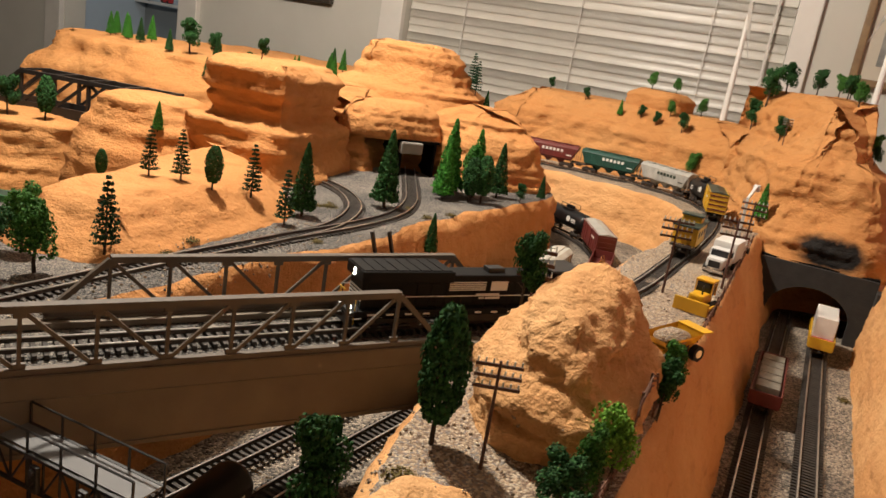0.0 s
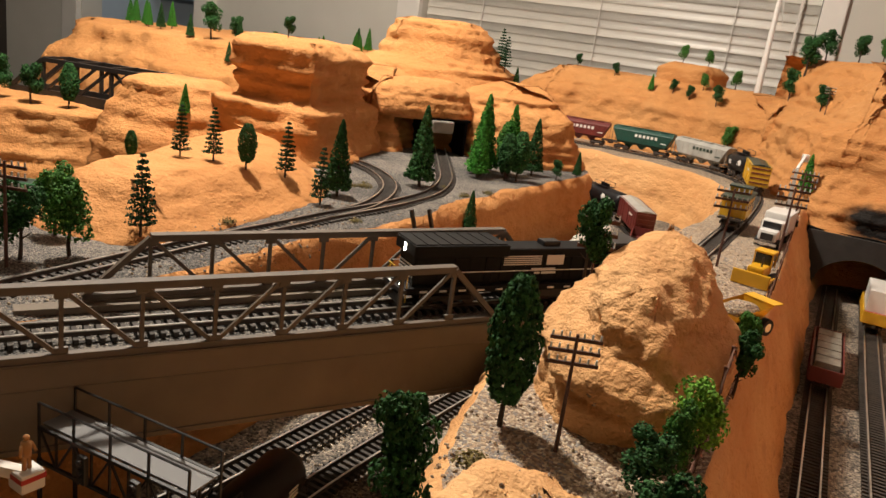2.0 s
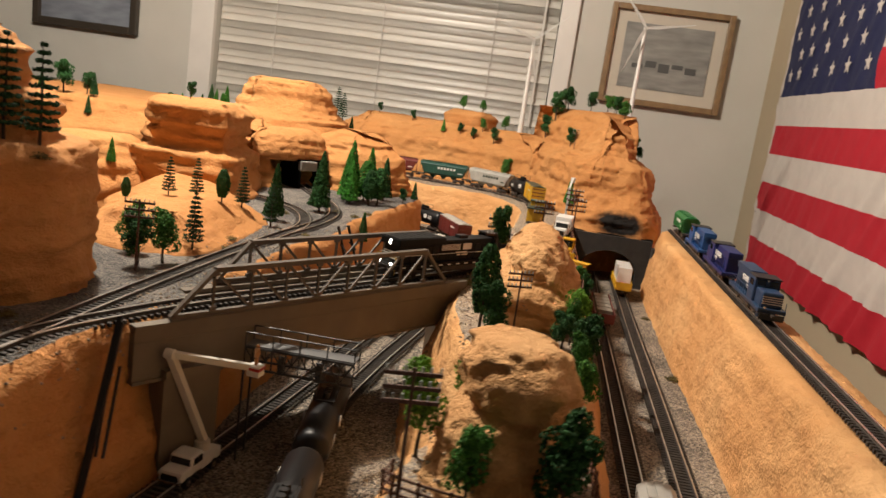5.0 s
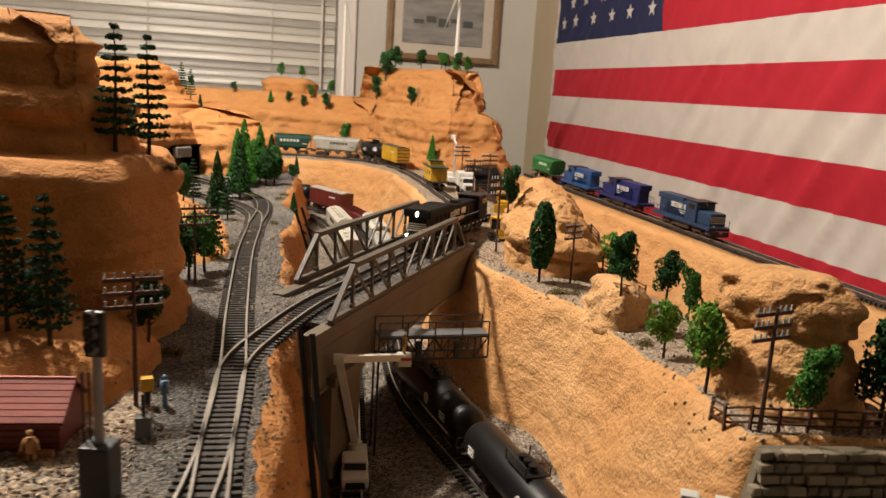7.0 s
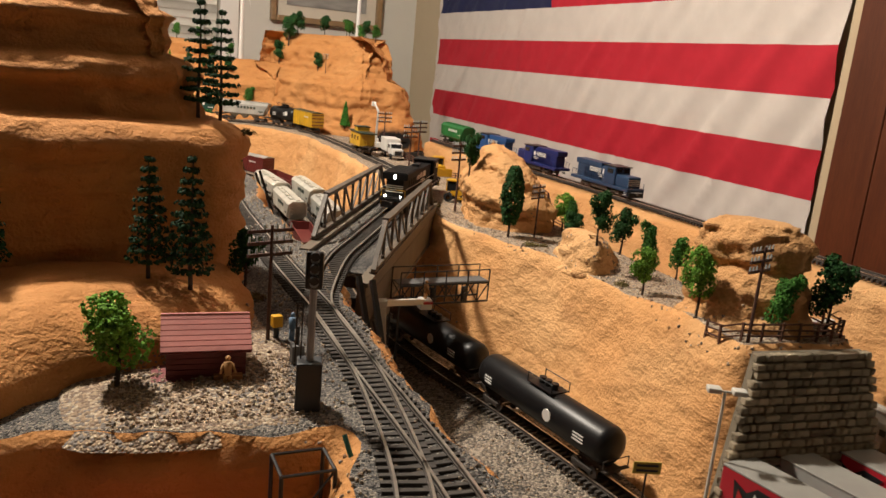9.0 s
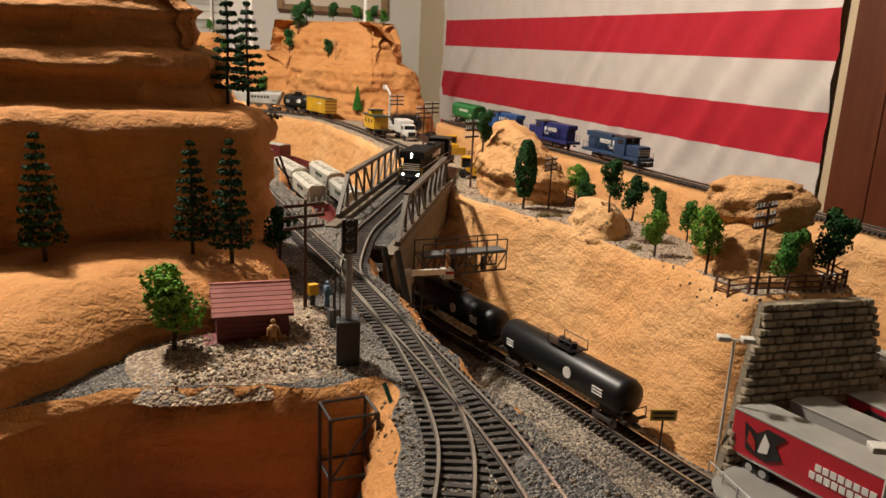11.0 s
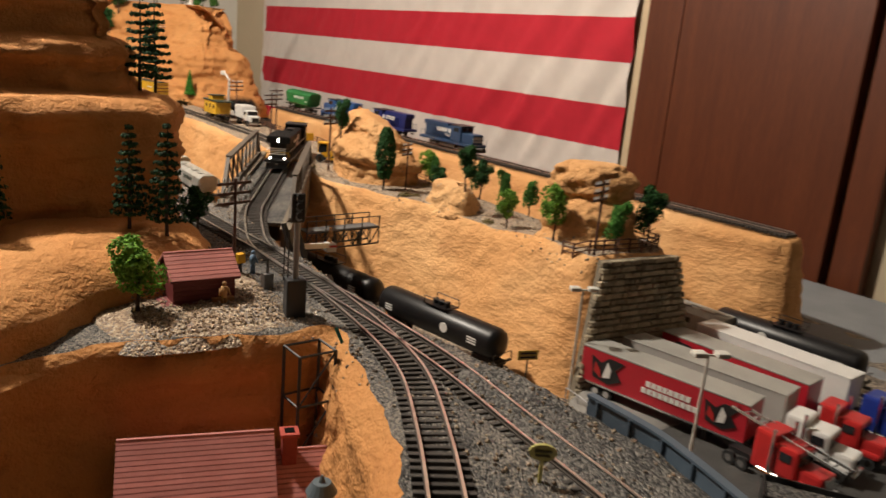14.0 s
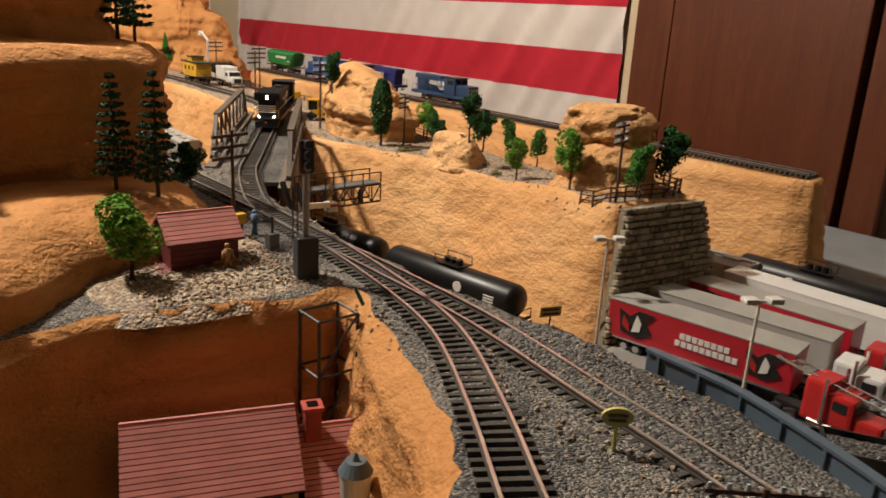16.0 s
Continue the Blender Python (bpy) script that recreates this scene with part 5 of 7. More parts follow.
# stones of the retaining wall
rnd = random.Random(31)
stone_meshes = []
for k in range(4):
    bm = box(bmesh.new(), 0, 0, 0, 1, 1, 1, None, 0.10)
    for v in bm.verts:
        v.co += Vector((rnd.uniform(-.05, .05), rnd.uniform(-.09, .09), rnd.uniform(-.06, .06)))
    stone_meshes.append(bm)
shapes = []
z = 0.889
row_h = 0.0062
wall_rot = Matrix.Rotation(math.atan2(wd.y, wd.x), 4, "Z")
while z + row_h < 1.027:
    f = (z - 0.886) / 0.14
    u, end = FOOT * (1 - f) + rnd.uniform(-.003, .003), 0.112 - 0.009 * f
    while u < end:
        w = min(rnd.uniform(0.006, 0.014), end - u + 0.004)
        c = W0 + wd * (u + w / 2) + wn * (BATTER * (1 - f) + rnd.uniform(0.0, 0.0014)) + Vector((0, 0, z + row_h / 2))
        m = Matrix.Translation(c) @ wall_rot @ Matrix.Diagonal((w - 0.0012, 0.006, row_h - 0.0012, 1))
        k = rnd.randrange(4)
        if len(shapes) <= k or shapes[k] is None:
            while len(shapes) <= k:
                shapes.append(None)
            o = part("stone", stone_meshes[k], STONE, stone_wall)
            shapes[k] = o.data
        else:
            o = new("stone", shapes[k])
            o.parent = stone_wall
        o.matrix_basis = m
        u += w
    z += row_h

# ---------- rolling stock ----------
def paint(name, colour, rough=0.45, dirt=0.5):
    return material(name, colour, rough, 0, tuple(c * dirt + 0.01 for c in colour), 35, mix=0.2, bump=0.08, bump_scale=300)


TRUCK_GREY = material("bogie_black_brown", (0.03, 0.024, 0.02), 0.7, 0, (0.06, 0.045, 0.035), 120)
WHEEL = material("wheel_steel", (0.12, 0.10, 0.09), 0.4, 0.7)
LETTER = material("lettering_white", (0.72, 0.70, 0.66), 0.6)
P_BLACK = material("tank_black", (0.007, 0.007, 0.008), 0.38, 0, (0.013, 0.012, 0.012), 40, spec=0.35)
L_BLACK = material("locomotive_black", (0.006, 0.006, 0.0065), 0.6, 0, (0.010, 0.0095, 0.009), 50, spec=0.18)
P_MAROON = paint("freight_maroon", (0.16, 0.025, 0.02))
P_GREEN = paint("hopper_dark_green", (0.012, 0.07, 0.05))
P_LGREEN = paint("hopper_grass_green", (0.02, 0.20, 0.05))
P_GREY = paint("hopper_grey", (0.45, 0.44, 0.40))
P_PALE = paint("hopper_pale", (0.62, 0.60, 0.52))
P_YELLOW = paint("freight_yellow", (0.72, 0.42, 0.02))
P_BLUE = paint("loco_blue", (0.014, 0.085, 0.27))
P_DBLUE = paint("loco_dark_blue", (0.010, 0.022, 0.15))
P_SLATE = paint("loco_slate_blue", (0.018, 0.055, 0.13))
P_ROOF = paint("roof_green_black", (0.03, 0.05, 0.035))
P_WHITE = paint("truck_white", (0.74, 0.73, 0.70), 0.35, 0.8)
P_RED = paint("truck_red", (0.50, 0.02, 0.02), 0.3, 0.7)
P_TBLUE = paint("truck_blue", (0.015, 0.04, 0.28), 0.3, 0.7)
P_CAT = paint("machine_yellow", (0.75, 0.40, 0.01), 0.45, 0.6)
GLASS_DARK = material("window_smoke", (0.02, 0.022, 0.025), 0.08)
CHROME = material("chrome", (0.7, 0.7, 0.7), 0.15, 1.0)
RUBBER = material("tyre_rubber", (0.015, 0.015, 0.015), 0.8)
RAIL_TOP = 0.0067


def bogie(root, x, wheels=2):
    """A railway truck under a car at x along it."""
    b = part("bogie", box(bmesh.new(), x, 0, 0.0085, 0.016 + 0.008 * (wheels - 2), 0.012, 0.003, None, 0.0006), TRUCK_GREY, root)
    for s in (-1, 1):
        bm = box(bmesh.new(), x, s * 0.0115, 0.007, 0.024 + 0.012 * (wheels - 2), 0.0025, 0.004, None, 0.0008)
        part("side_frame", bm, TRUCK_GREY, b)
    for k in range(wheels):
        wx = x + (k - (wheels - 1) / 2) * 0.0205 * (1 if wheels == 2 else 0.85)
        bm = bmesh.new()
        tube(bm, (wx, -0.008, 0.0055), (wx, 0.008, 0.0055), 0.0012, 6)
        for s in (-1, 1):
            tube(bm, (wx, s * 0.0075, 0.0055), (wx, s * 0.0095, 0.0055), 0.0055, 14)
        part("wheelset", bm, WHEEL, b)


def couplers(root, L):
    for s in (-1, 1):
        part("coupler", box(bmesh.new(), s * (L / 2 + 0.003), 0, 0.010, 0.008, 0.003, 0.003, None, 0.0005), TRUCK_GREY, root)


def plate(root, x, y, z, w, h, side, mat=LETTER, name="marking"):
    """A thin raised marking on a car's side."""
    part(name, box(bmesh.new(), x, y + side * 0.0003, z, w, 0.0006, h), mat, root)


def tank_car(L, m, label):
    root = empty("tank_car", m, label, "tank car", "freight cars")
    r = 0.0172
    zc = 0.031
    bm = bmesh.new()
    rings = []
    n = 28
    prof = [(-L / 2 + 0.002, 0.0), (-L / 2 + 0.0024, 0.35), (-L / 2 + 0.0042, 0.72), (-L / 2 + 0.007, 0.92), (-L / 2 + 0.011, 1.0), (L / 2 - 0.011, 1.0), (L / 2 - 0.007, 0.92), (L / 2 - 0.0042, 0.72), (L / 2 - 0.0024, 0.35), (L / 2 - 0.002, 0.0)]
    for x, f in prof[1:-1]:
        rings.append([bm.verts.new((x, math.cos(2 * math.pi * k / n) * r * f, zc + math.sin(2 * math.pi * k / n) * r * f)) for k in range(n)])
    for a, b in zip(rings, rings[1:]):
        for k in range(n):
            bm.faces.new((a[k], b[k], b[(k + 1) % n], a[(k + 1) % n]))
    for ring, x in ((rings[0], prof[0][0]), (rings[-1], prof[-1][0])):
        c = bm.verts.new((x, 0, zc))
        for k in range(n):
            bm.faces.new((ring[k], ring[(k + 1) % n], c) if ring is rings[0] else (ring[(k + 1) % n], ring[k], c))
    part("tank", bm, P_BLACK, root, smooth=True)
    for s in (-1, 1):
        part("stub_sill", box(bmesh.new(), s * (L / 2 - 0.018), 0, 0.0125, 0.036, 0.014, 0.005, None, 0.0008), TRUCK_GREY, root)
        bm = bmesh.new()
        for sy in (-1, 1):
            bar(bm, (s * L / 2, sy * 0.014, 0.014), (s * L / 2, sy * 0.014, 0.024), 0.0007, 0.0007)
        bar(bm, (s * L / 2, -0.014, 0.024), (s * L / 2, 0.014, 0.024), 0.0007, 0.0007)
        bar(bm, (s * L / 2, -0.014, 0.0145), (s * L / 2, 0.014, 0.0145), 0.004, 0.0008)
        part("end_railing", bm, TRUCK_GREY, root)
        bogie(root, s * (L / 2 - 0.026))
    plat = part("platform", box(bmesh.new(), 0, 0, zc + r + 0.0005, 0.034, 0.020, 0.001), P_BLACK, root)
    for x in (-0.009, 0.0, 0.008):
        part("dome", tube(bmesh.new(), (x, 0, zc + r), (x, 0, zc + r + 0.0065), 0.0035, 12), P_BLACK, plat)
    bm = bmesh.new()
    for sx in (-1, 1):
        for sy in (-1, 1):
            tube(bm, (sx * 0.017, sy * 0.010, zc + r), (sx * 0.017, sy * 0.010, zc + r + 0.009), 0.0005, 5)
    for sy in (-1, 1):
        tube(bm, (-0.017, sy * 0.010, zc + r + 0.009), (0.017, sy * 0.010, zc + r + 0.009), 0.0005, 5)
    part("railing", bm, P_BLACK, plat)
    for s in (-1, 1):
        y = s * r * 0.985
        part("round_emblem", tube(bmesh.new(), (-0.022, y, zc + 0.002), (-0.022, y + s * 0.0008, zc + 0.002), 0.0055, 16), LETTER, root)
        for k in range(3):
            plate(root, L / 2 - 0.026, s * (r - 0.0002), zc - 0.004 + k * 0.0028, 0.011, 0.0014, s)
            plate(root, -L / 2 + 0.03, s * (r - 0.0002), zc - 0.002 + k * 0.0028, 0.013, 0.0012, s)
    couplers(root, L)
    return root


def hopper_car(L, m, colour, label):
    root = empty("hopper_car", m, label, "hopper car", "freight cars")
    w, z0, z1 = 0.034, 0.016, 0.050
    bm = bmesh.new()
    sec = [(-w / 2, z0 + 0.004), (-w / 2, z1 - 0.006), (-w / 2 + 0.007, z1), (w / 2 - 0.007, z1), (w / 2, z1 - 0.006), (w / 2, z0 + 0.004), (w / 2 - 0.006, z0), (-w / 2 + 0.006, z0)]
    ends = [[bm.verts.new((x * (1 if z > 0.03 else 0.80), y, z)) for y, z in sec] for x in (-L / 2, L / 2)]
    for k in range(8):
        bm.faces.new((ends[0][k], ends[0][(k + 1) % 8], ends[1][(k + 1) % 8], ends[1][k]))
    bm.faces.new(ends[0][::-1])
    bm.faces.new(ends[1])
    bmesh.ops.bevel(bm, geom=bm.edges[:], offset=0.0006, segments=1, affect="EDGES")
    part("body", bm, colour, root)
    for s in (-1, 1):
        for k in range(9):
            x = (k - 4) * L * 0.105
            part("rib", box(bmesh.new(), x, s * (w / 2 + 0.0002), 0.033, 0.0014, 0.0012, 0.022), colour, root)
        part("end_platform", box(bmesh.new(), s * (L / 2 - 0.004), 0, 0.0145, 0.018, w * 0.9, 0.002), TRUCK_GREY, root)
        bm = bmesh.new()
        for sy in (-1, 1):
            bar(bm, (s * (L / 2 - 0.001), sy * 0.015, 0.015), (s * (L / 2 - 0.001), sy * 0.015, 0.045), 0.0009, 0.0009)
        for k in range(5):
            bar(bm, (s * (L / 2 - 0.001), 0.009, 0.019 + k * 0.005), (s * (L / 2 - 0.001), 0.015, 0.019 + k * 0.005), 0.0007, 0.0007)
        part("ladder", bm, colour, root)
        bogie(root, s * (L / 2 - 0.022))
    part("roof_walk", box(bmesh.new(), 0, 0, z1 + 0.001, L * 0.96, 0.007, 0.0014), colour, root)
    for k in range(4):
        part("roof_hatch", box(bmesh.new(), (k - 1.5) * L * 0.22, 0.0085, z1 + 0.0012, L * 0.13, 0.006, 0.002, None, 0.0004), colour, root)
    for k in range(3):
        bm = bmesh.new()
        bmesh.ops.create_cone(bm, cap_ends=True, segments=4, radius1=0.004, radius2=0.015, depth=0.010, matrix=Matrix.Translation(((k - 1) * L * 0.22, 0, 0.0125)) @ Matrix.Rotation(radians(45), 4, "Z"))
        part("chute", bm, colour, root)
    mk = LETTER if colour is not P_GREY and colour is not P_PALE else P_ROOF
    for s in (-1, 1):
        for k in range(6):
            plate(root, -0.030 + k * 0.0085, s * (w / 2 + 0.0004), 0.036, 0.0055, 0.006, s, mk)
        plate(root, -L * 0.36, s * (w / 2 + 0.0004), 0.028, 0.012, 0.002, s, mk)
    couplers(root, L)
    return root


def box_car(L, m, colour, label, roof=None, end=None):
    root = empty("box_car", m, label, "box car", "freight cars")
    w, z0, z1 = 0.033, 0.013, 0.048
    part("body", box(bmesh.new(), 0, 0, (z0 + z1) / 2, L, w, z1 - z0, None, 0.0008), colour, root)
    bm = bmesh.new()
    ring = [[bm.verts.new((x, y, z)) for y, z in ((-w / 2 - 0.0008, z1 - 0.0006), (0, z1 + 0.0028), (w / 2 + 0.0008, z1 - 0.0006))] for x in (-L / 2 - 0.0006, L / 2 + 0.0006)]
    for k in range(2):
        bm.faces.new((ring[0][k], ring[0][k + 1], ring[1][k + 1], ring[1][k]))
    bm.faces.new(ring[0])
    bm.faces.new(ring[1][::-1])
    bm.faces.new((ring[0][0], ring[1][0], ring[1][2], ring[0][2]))
    part("roof", bm, roof or P_ROOF, root)
    for s in (-1, 1):
        part("sliding_door", box(bmesh.new(), 0, s * (w / 2 + 0.0006), (z0 + z1) / 2, 0.026, 0.0014, z1 - z0 - 0.004, None, 0.0003), colour, root)
        for k in range(8):
            x = (k - 3.5) * L * 0.125
            if abs(x) > 0.016:
                part("rib", box(bmesh.new(), x, s * (w / 2 + 0.0003), (z0 + z1) / 2, 0.001, 0.0008, z1 - z0 - 0.003), colour, root)
        for k in range(4):
            part("end_rib", box(bmesh.new(), s * (L / 2 + 0.0004), 0, z0 + 0.006 + k * 0.008, 0.0012, w - 0.003, 0.002), end or colour, root)
        for k in range(3):
            plate(root, -L * 0.3 + k * 0.008, s * (w / 2 + 0.0006), 0.036, 0.006, 0.003, s)
        bogie(root, s * (L / 2 - 0.020))
    part("underframe", box(bmesh.new(), 0, 0, 0.0115, L * 0.9, 0.014, 0.004), TRUCK_GREY, root)
    couplers(root, L)
    return root


def gondola(L, m, colour, label, load=None):
    root = empty("gondola_car", m, label, "gondola car", "freight cars")
    w = 0.033
    bm = box(bmesh.new(), 0, 0, 0.0135, L, w, 0.003)
    part("floor", bm, colour, root)
    for s in (-1, 1):
        part("side", box(bmesh.new(), 0, s * w / 2, 0.021, L, 0.0016, 0.016, None, 0.0003), colour, root)
        part("end", box(bmesh.new(), s * L / 2, 0, 0.021, 0.0016, w, 0.016, None, 0.0003), colour, root)
        for k in range(9):
            part("rib", box(bmesh.new(), (k - 4) * L * 0.115, s * (w / 2 + 0.001), 0.021, 0.0016, 0.0012, 0.015), colour, root)
        bogie(root, s * (L / 2 - 0.022))
    if load:
        for k in range(5):
            part("load_frame", box(bmesh.new(), (k - 2) * L * 0.17, 0, 0.026, L * 0.15, w * 0.8, 0.012, None, 0.0006), load, root)
    couplers(root, L)
    return root


def along(pts, s_mid, L):
    """A pose on a track line with both bogies on it, centred s_mid metres along."""
    line = curve_points(pts, 0.002)
    a, b = line[max(0, int((s_mid - L * 0.34) / 0.002))][0], line[min(len(line) - 1, int((s_mid + L * 0.34) / 0.002))][0]
    c, d = (a + b) / 2, b - a
    return pose(c.x, c.y, c.z + RAIL_TOP - 0.0005, 0, 0, math.degrees(math.atan2(d.y, d.x)))


def between(x0, y0, x1, y1, z):
    return pose((x0 + x1) / 2, (y0 + y1) / 2, z + RAIL_TOP - 0.0005, 0, 0, math.degrees(math.atan2(y1 - y0, x1 - x0)))


LIGHT_ON = bpy.data.materials.new("headlight_glow")
LIGHT_ON.use_nodes = True
LIGHT_ON.node_tree.nodes["Principled BSDF"].inputs["Emission Color"].default_value = (1.0, 0.93, 0.75, 1)
LIGHT_ON.node_tree.nodes["Principled BSDF"].inputs["Emission Strength"].default_value = 14


def diesel(L, m, colour, label, lit=False, modern=True, marks=LETTER):
    """A road diesel with its cab near +x; a lit one runs long hood first."""
    root = empty("diesel_locomotive", m, label, "locomotive", "locomotives")
    w = 0.034
    part("frame", box(bmesh.new(), 0, 0, 0.0145, L - 0.006, w, 0.005, None, 0.0008), colour, root)
    part("fuel_tank", box(bmesh.new(), 0, 0, 0.0085, L * 0.28, w * 0.8, 0.009, None, 0.002), TRUCK_GREY, root)
    cab_x = L * 0.33 if modern else L * 0.16
    nose0 = cab_x + 0.016
    part("hood", box(bmesh.new(), (-L / 2 + 0.012 + cab_x - 0.014) / 2, 0, 0.030, cab_x - 0.014 + L / 2 - 0.012, 0.022 if modern else 0.020, 0.027, None, 0.0014), colour, root)
    part("radiator_section", box(bmesh.new(), -L / 2 + 0.046, 0, 0.0435, 0.078, 0.0335 if modern else 0.022, 0.009, None, 0.0012), colour, root)
    if modern:
        for k in range(8):
            part("roof_panel", box(bmesh.new(), -L / 2 + 0.012 + k * 0.0095, 0, 0.0484, 0.0085, 0.030, 0.0008), colour, root)
        part("hood_end", box(bmesh.new(), -L / 2 + 0.0115, 0, 0.030, 0.004, 0.0235, 0.027, None, 0.001), colour, root)
        for k in range(4):
            part("end_stripe", box(bmesh.new(), -L / 2 + 0.0093, 0, 0.0235 + k * 0.0026, 0.0008, 0.0225, 0.0011), marks, root)
        for s in (-1, 1):
            part("ditch_light", tube(bmesh.new(), (-L / 2 + 0.0012, s * 0.010, 0.0185), (-L / 2 + 0.003, s * 0.010, 0.0185), 0.0015, 10), LIGHT_ON, root)
            part("end_grab_rail", bar(bmesh.new(), (-L / 2 + 0.004, s * 0.0155, 0.006), (-L / 2 + 0.004, s * 0.0155, 0.027), 0.0007, 0.0007), P_YELLOW, root)
            part("end_handrail", bar(bmesh.new(), (-L / 2 + 0.003, s * 0.004, 0.027), (-L / 2 + 0.003, s * 0.0155, 0.027), 0.0007, 0.0007), P_YELLOW, root)
        for k in range(2):
            part("headlight", tube(bmesh.new(), (-L / 2 + 0.0064, 0, 0.0415 + k * 0.0032), (-L / 2 + 0.009, 0, 0.0415 + k * 0.0032), 0.0014, 10), LIGHT_ON, root)
        part("end_platform", box(bmesh.new(), -L / 2 + 0.005, 0, 0.0145, 0.010, w, 0.003), BLACK, root)
        part("end_pilot", box(bmesh.new(), -L / 2 + 0.002, 0, 0.0075, 0.003, w - 0.004, 0.008, None, 0.0008), BLACK, root)
    for k in range(3):
        part("roof_fan", tube(bmesh.new(), (-L * 0.34 + k * 0.016, 0, 0.044), (-L * 0.34 + k * 0.016, 0, 0.0475), 0.006, 16), BLACK, root)
    part("exhaust_stack", box(bmesh.new(), 0.012, 0, 0.045, 0.016, 0.010, 0.005, None, 0.001), BLACK, root)
    for k in range(10):
        x = -L * 0.30 + k * (cab_x + L * 0.22) / 10
        for s in (-1, 1):
            part("hood_door", box(bmesh.new(), x, s * (0.0112 if modern else 0.0102), 0.028, 0.010, 0.0008, 0.018, None, 0.0002), colour, root)
    cab = part("cab", box(bmesh.new(), cab_x, 0, 0.0315, 0.032, w - 0.002, 0.031, None, 0.0025), colour, root)
    part("cab_roof", box(bmesh.new(), cab_x + 0.001, 0, 0.0478, 0.037, w - 0.001, 0.002, None, 0.0009), BLACK, cab)
    part("nose", box(bmesh.new(), (nose0 + L / 2 - 0.010) / 2, 0, 0.0265, max(0.014, L / 2 - 0.010 - nose0 + 0.002), 0.026, 0.020, None, 0.003), colour, root)
    for s in (-1, 1):
        part("windscreen", box(bmesh.new(), cab_x + 0.0158, s * 0.0075, 0.0415, 0.001, 0.010, 0.0065), GLASS_DARK, cab)
        part("side_window", box(bmesh.new(), cab_x + 0.003, s * (w / 2 - 0.0008), 0.040, 0.016, 0.001, 0.0075), GLASS_DARK, cab)
        part("handrail", bar(bmesh.new(), (-L / 2 + 0.006, s * 0.0162, 0.028), (cab_x - 0.016, s * 0.0162, 0.028), 0.0006, 0.0006), marks if lit else colour, root)
        for k in range(9):
            x = -L / 2 + 0.006 + k * (cab_x - 0.022 + L / 2) / 8
            part("stanchion", bar(bmesh.new(), (x, s * 0.0162, 0.016), (x, s * 0.0162, 0.028), 0.0006, 0.0006), colour, root)
        for k in range(14 if lit else 0):
            plate(root, (k - 6.5) * L * 0.066, s * (w / 2 + 0.0001), 0.0143, 0.006, 0.0014, s)
        if marks:
            for k in range(5):
                plate(root, -0.018, s * 0.0118, 0.0315 + k * 0.0016, 0.034, 0.0008, s, marks)
            plate(root, 0.012, s * 0.0118, 0.0347, 0.016, 0.0078, s, marks, "emblem")
            plate(root, 0.002, s * 0.0118, 0.0275, 0.022, 0.0016, s, marks)
            plate(root, 0.004, s * 0.0118, 0.0245, 0.020, 0.0016, s, marks)
        for k in range(3):
            part("step", box(bmesh.new(), L / 2 - 0.008, s * 0.0155, 0.006 + k * 0.003, 0.008, 0.003, 0.0007), P_YELLOW if lit else colour, root)
        part("grab_rail", bar(bmesh.new(), (L / 2 - 0.004, s * 0.0155, 0.006), (L / 2 - 0.004, s * 0.0155, 0.027), 0.0007, 0.0007), P_YELLOW if lit else colour, root)
        part("ditch_light", tube(bmesh.new(), (L / 2 - 0.003, s * 0.010, 0.0185), (L / 2 - 0.0008, s * 0.010, 0.0185), 0.0014, 10), CHROME, root)
        bogie(root, s * (L / 2 - 0.042), 3 if L > 0.2 else 2)
    part("headlight", box(box(bmesh.new(), cab_x + 0.0165, 0, 0.0478, 0.0012, 0.0024, 0.0024, None, 0.0004), cab_x + 0.0165, 0, 0.0450, 0.0012, 0.0024, 0.0024, None, 0.0004), CHROME, cab)
    for k in range(4):
        part("nose_stripe", box(bmesh.new(), L / 2 - 0.0092, 0, 0.0225 + k * 0.0028, 0.0008, 0.024, 0.0011), marks, root)
    part("pilot", box(bmesh.new(), L / 2 - 0.002, 0, 0.0075, 0.003, w - 0.004, 0.008, None, 0.0008), BLACK, root)
    couplers(root, L)
    return root


main_rows = [(-0.361 - 0.854 * 0.043 + 0.52 * s, 0.259 + 0.52 * 0.043 + 0.854 * s) for s in (0.30, 0.53)]
diesel(0.238, between(main_rows[0][0], main_rows[0][1], main_rows[1][0] + 0.012, main_rows[1][1] - 0.006, Z), L_BLACK, "black model diesel locomotive with white stripes and lit headlights", True)

# loop train behind
LOOP = [(-0.087, 1.268, Z), (-0.095, 1.45, Z), (-0.13, 1.60, Z), (-0.20, 1.685, Z), (-0.30, 1.73, Z), (-0.42, 1.735, Z), (-0.55, 1.72, Z), (-0.70, 1.72, Z)]
hopper_car(0.13, along(LOOP, 0.48, 0.13), P_GREY, "grey model covered hopper car with dark lettering bars")
hopper_car(0.13, along(LOOP, 0.62, 0.13), P_GREEN, "dark green model covered hopper car with pale lettering bars")
hopper_car(0.13, along(LOOP, 0.76, 0.13), P_MAROON, "maroon model covered hopper car")
tank_car(0.095, along(LOOP, 0.358, 0.095), "short black model tank car")
box_car(0.105, along(LOOP, 0.25, 0.105), P_YELLOW, "yellow model box car with red-brown ends", None, P_MAROON)


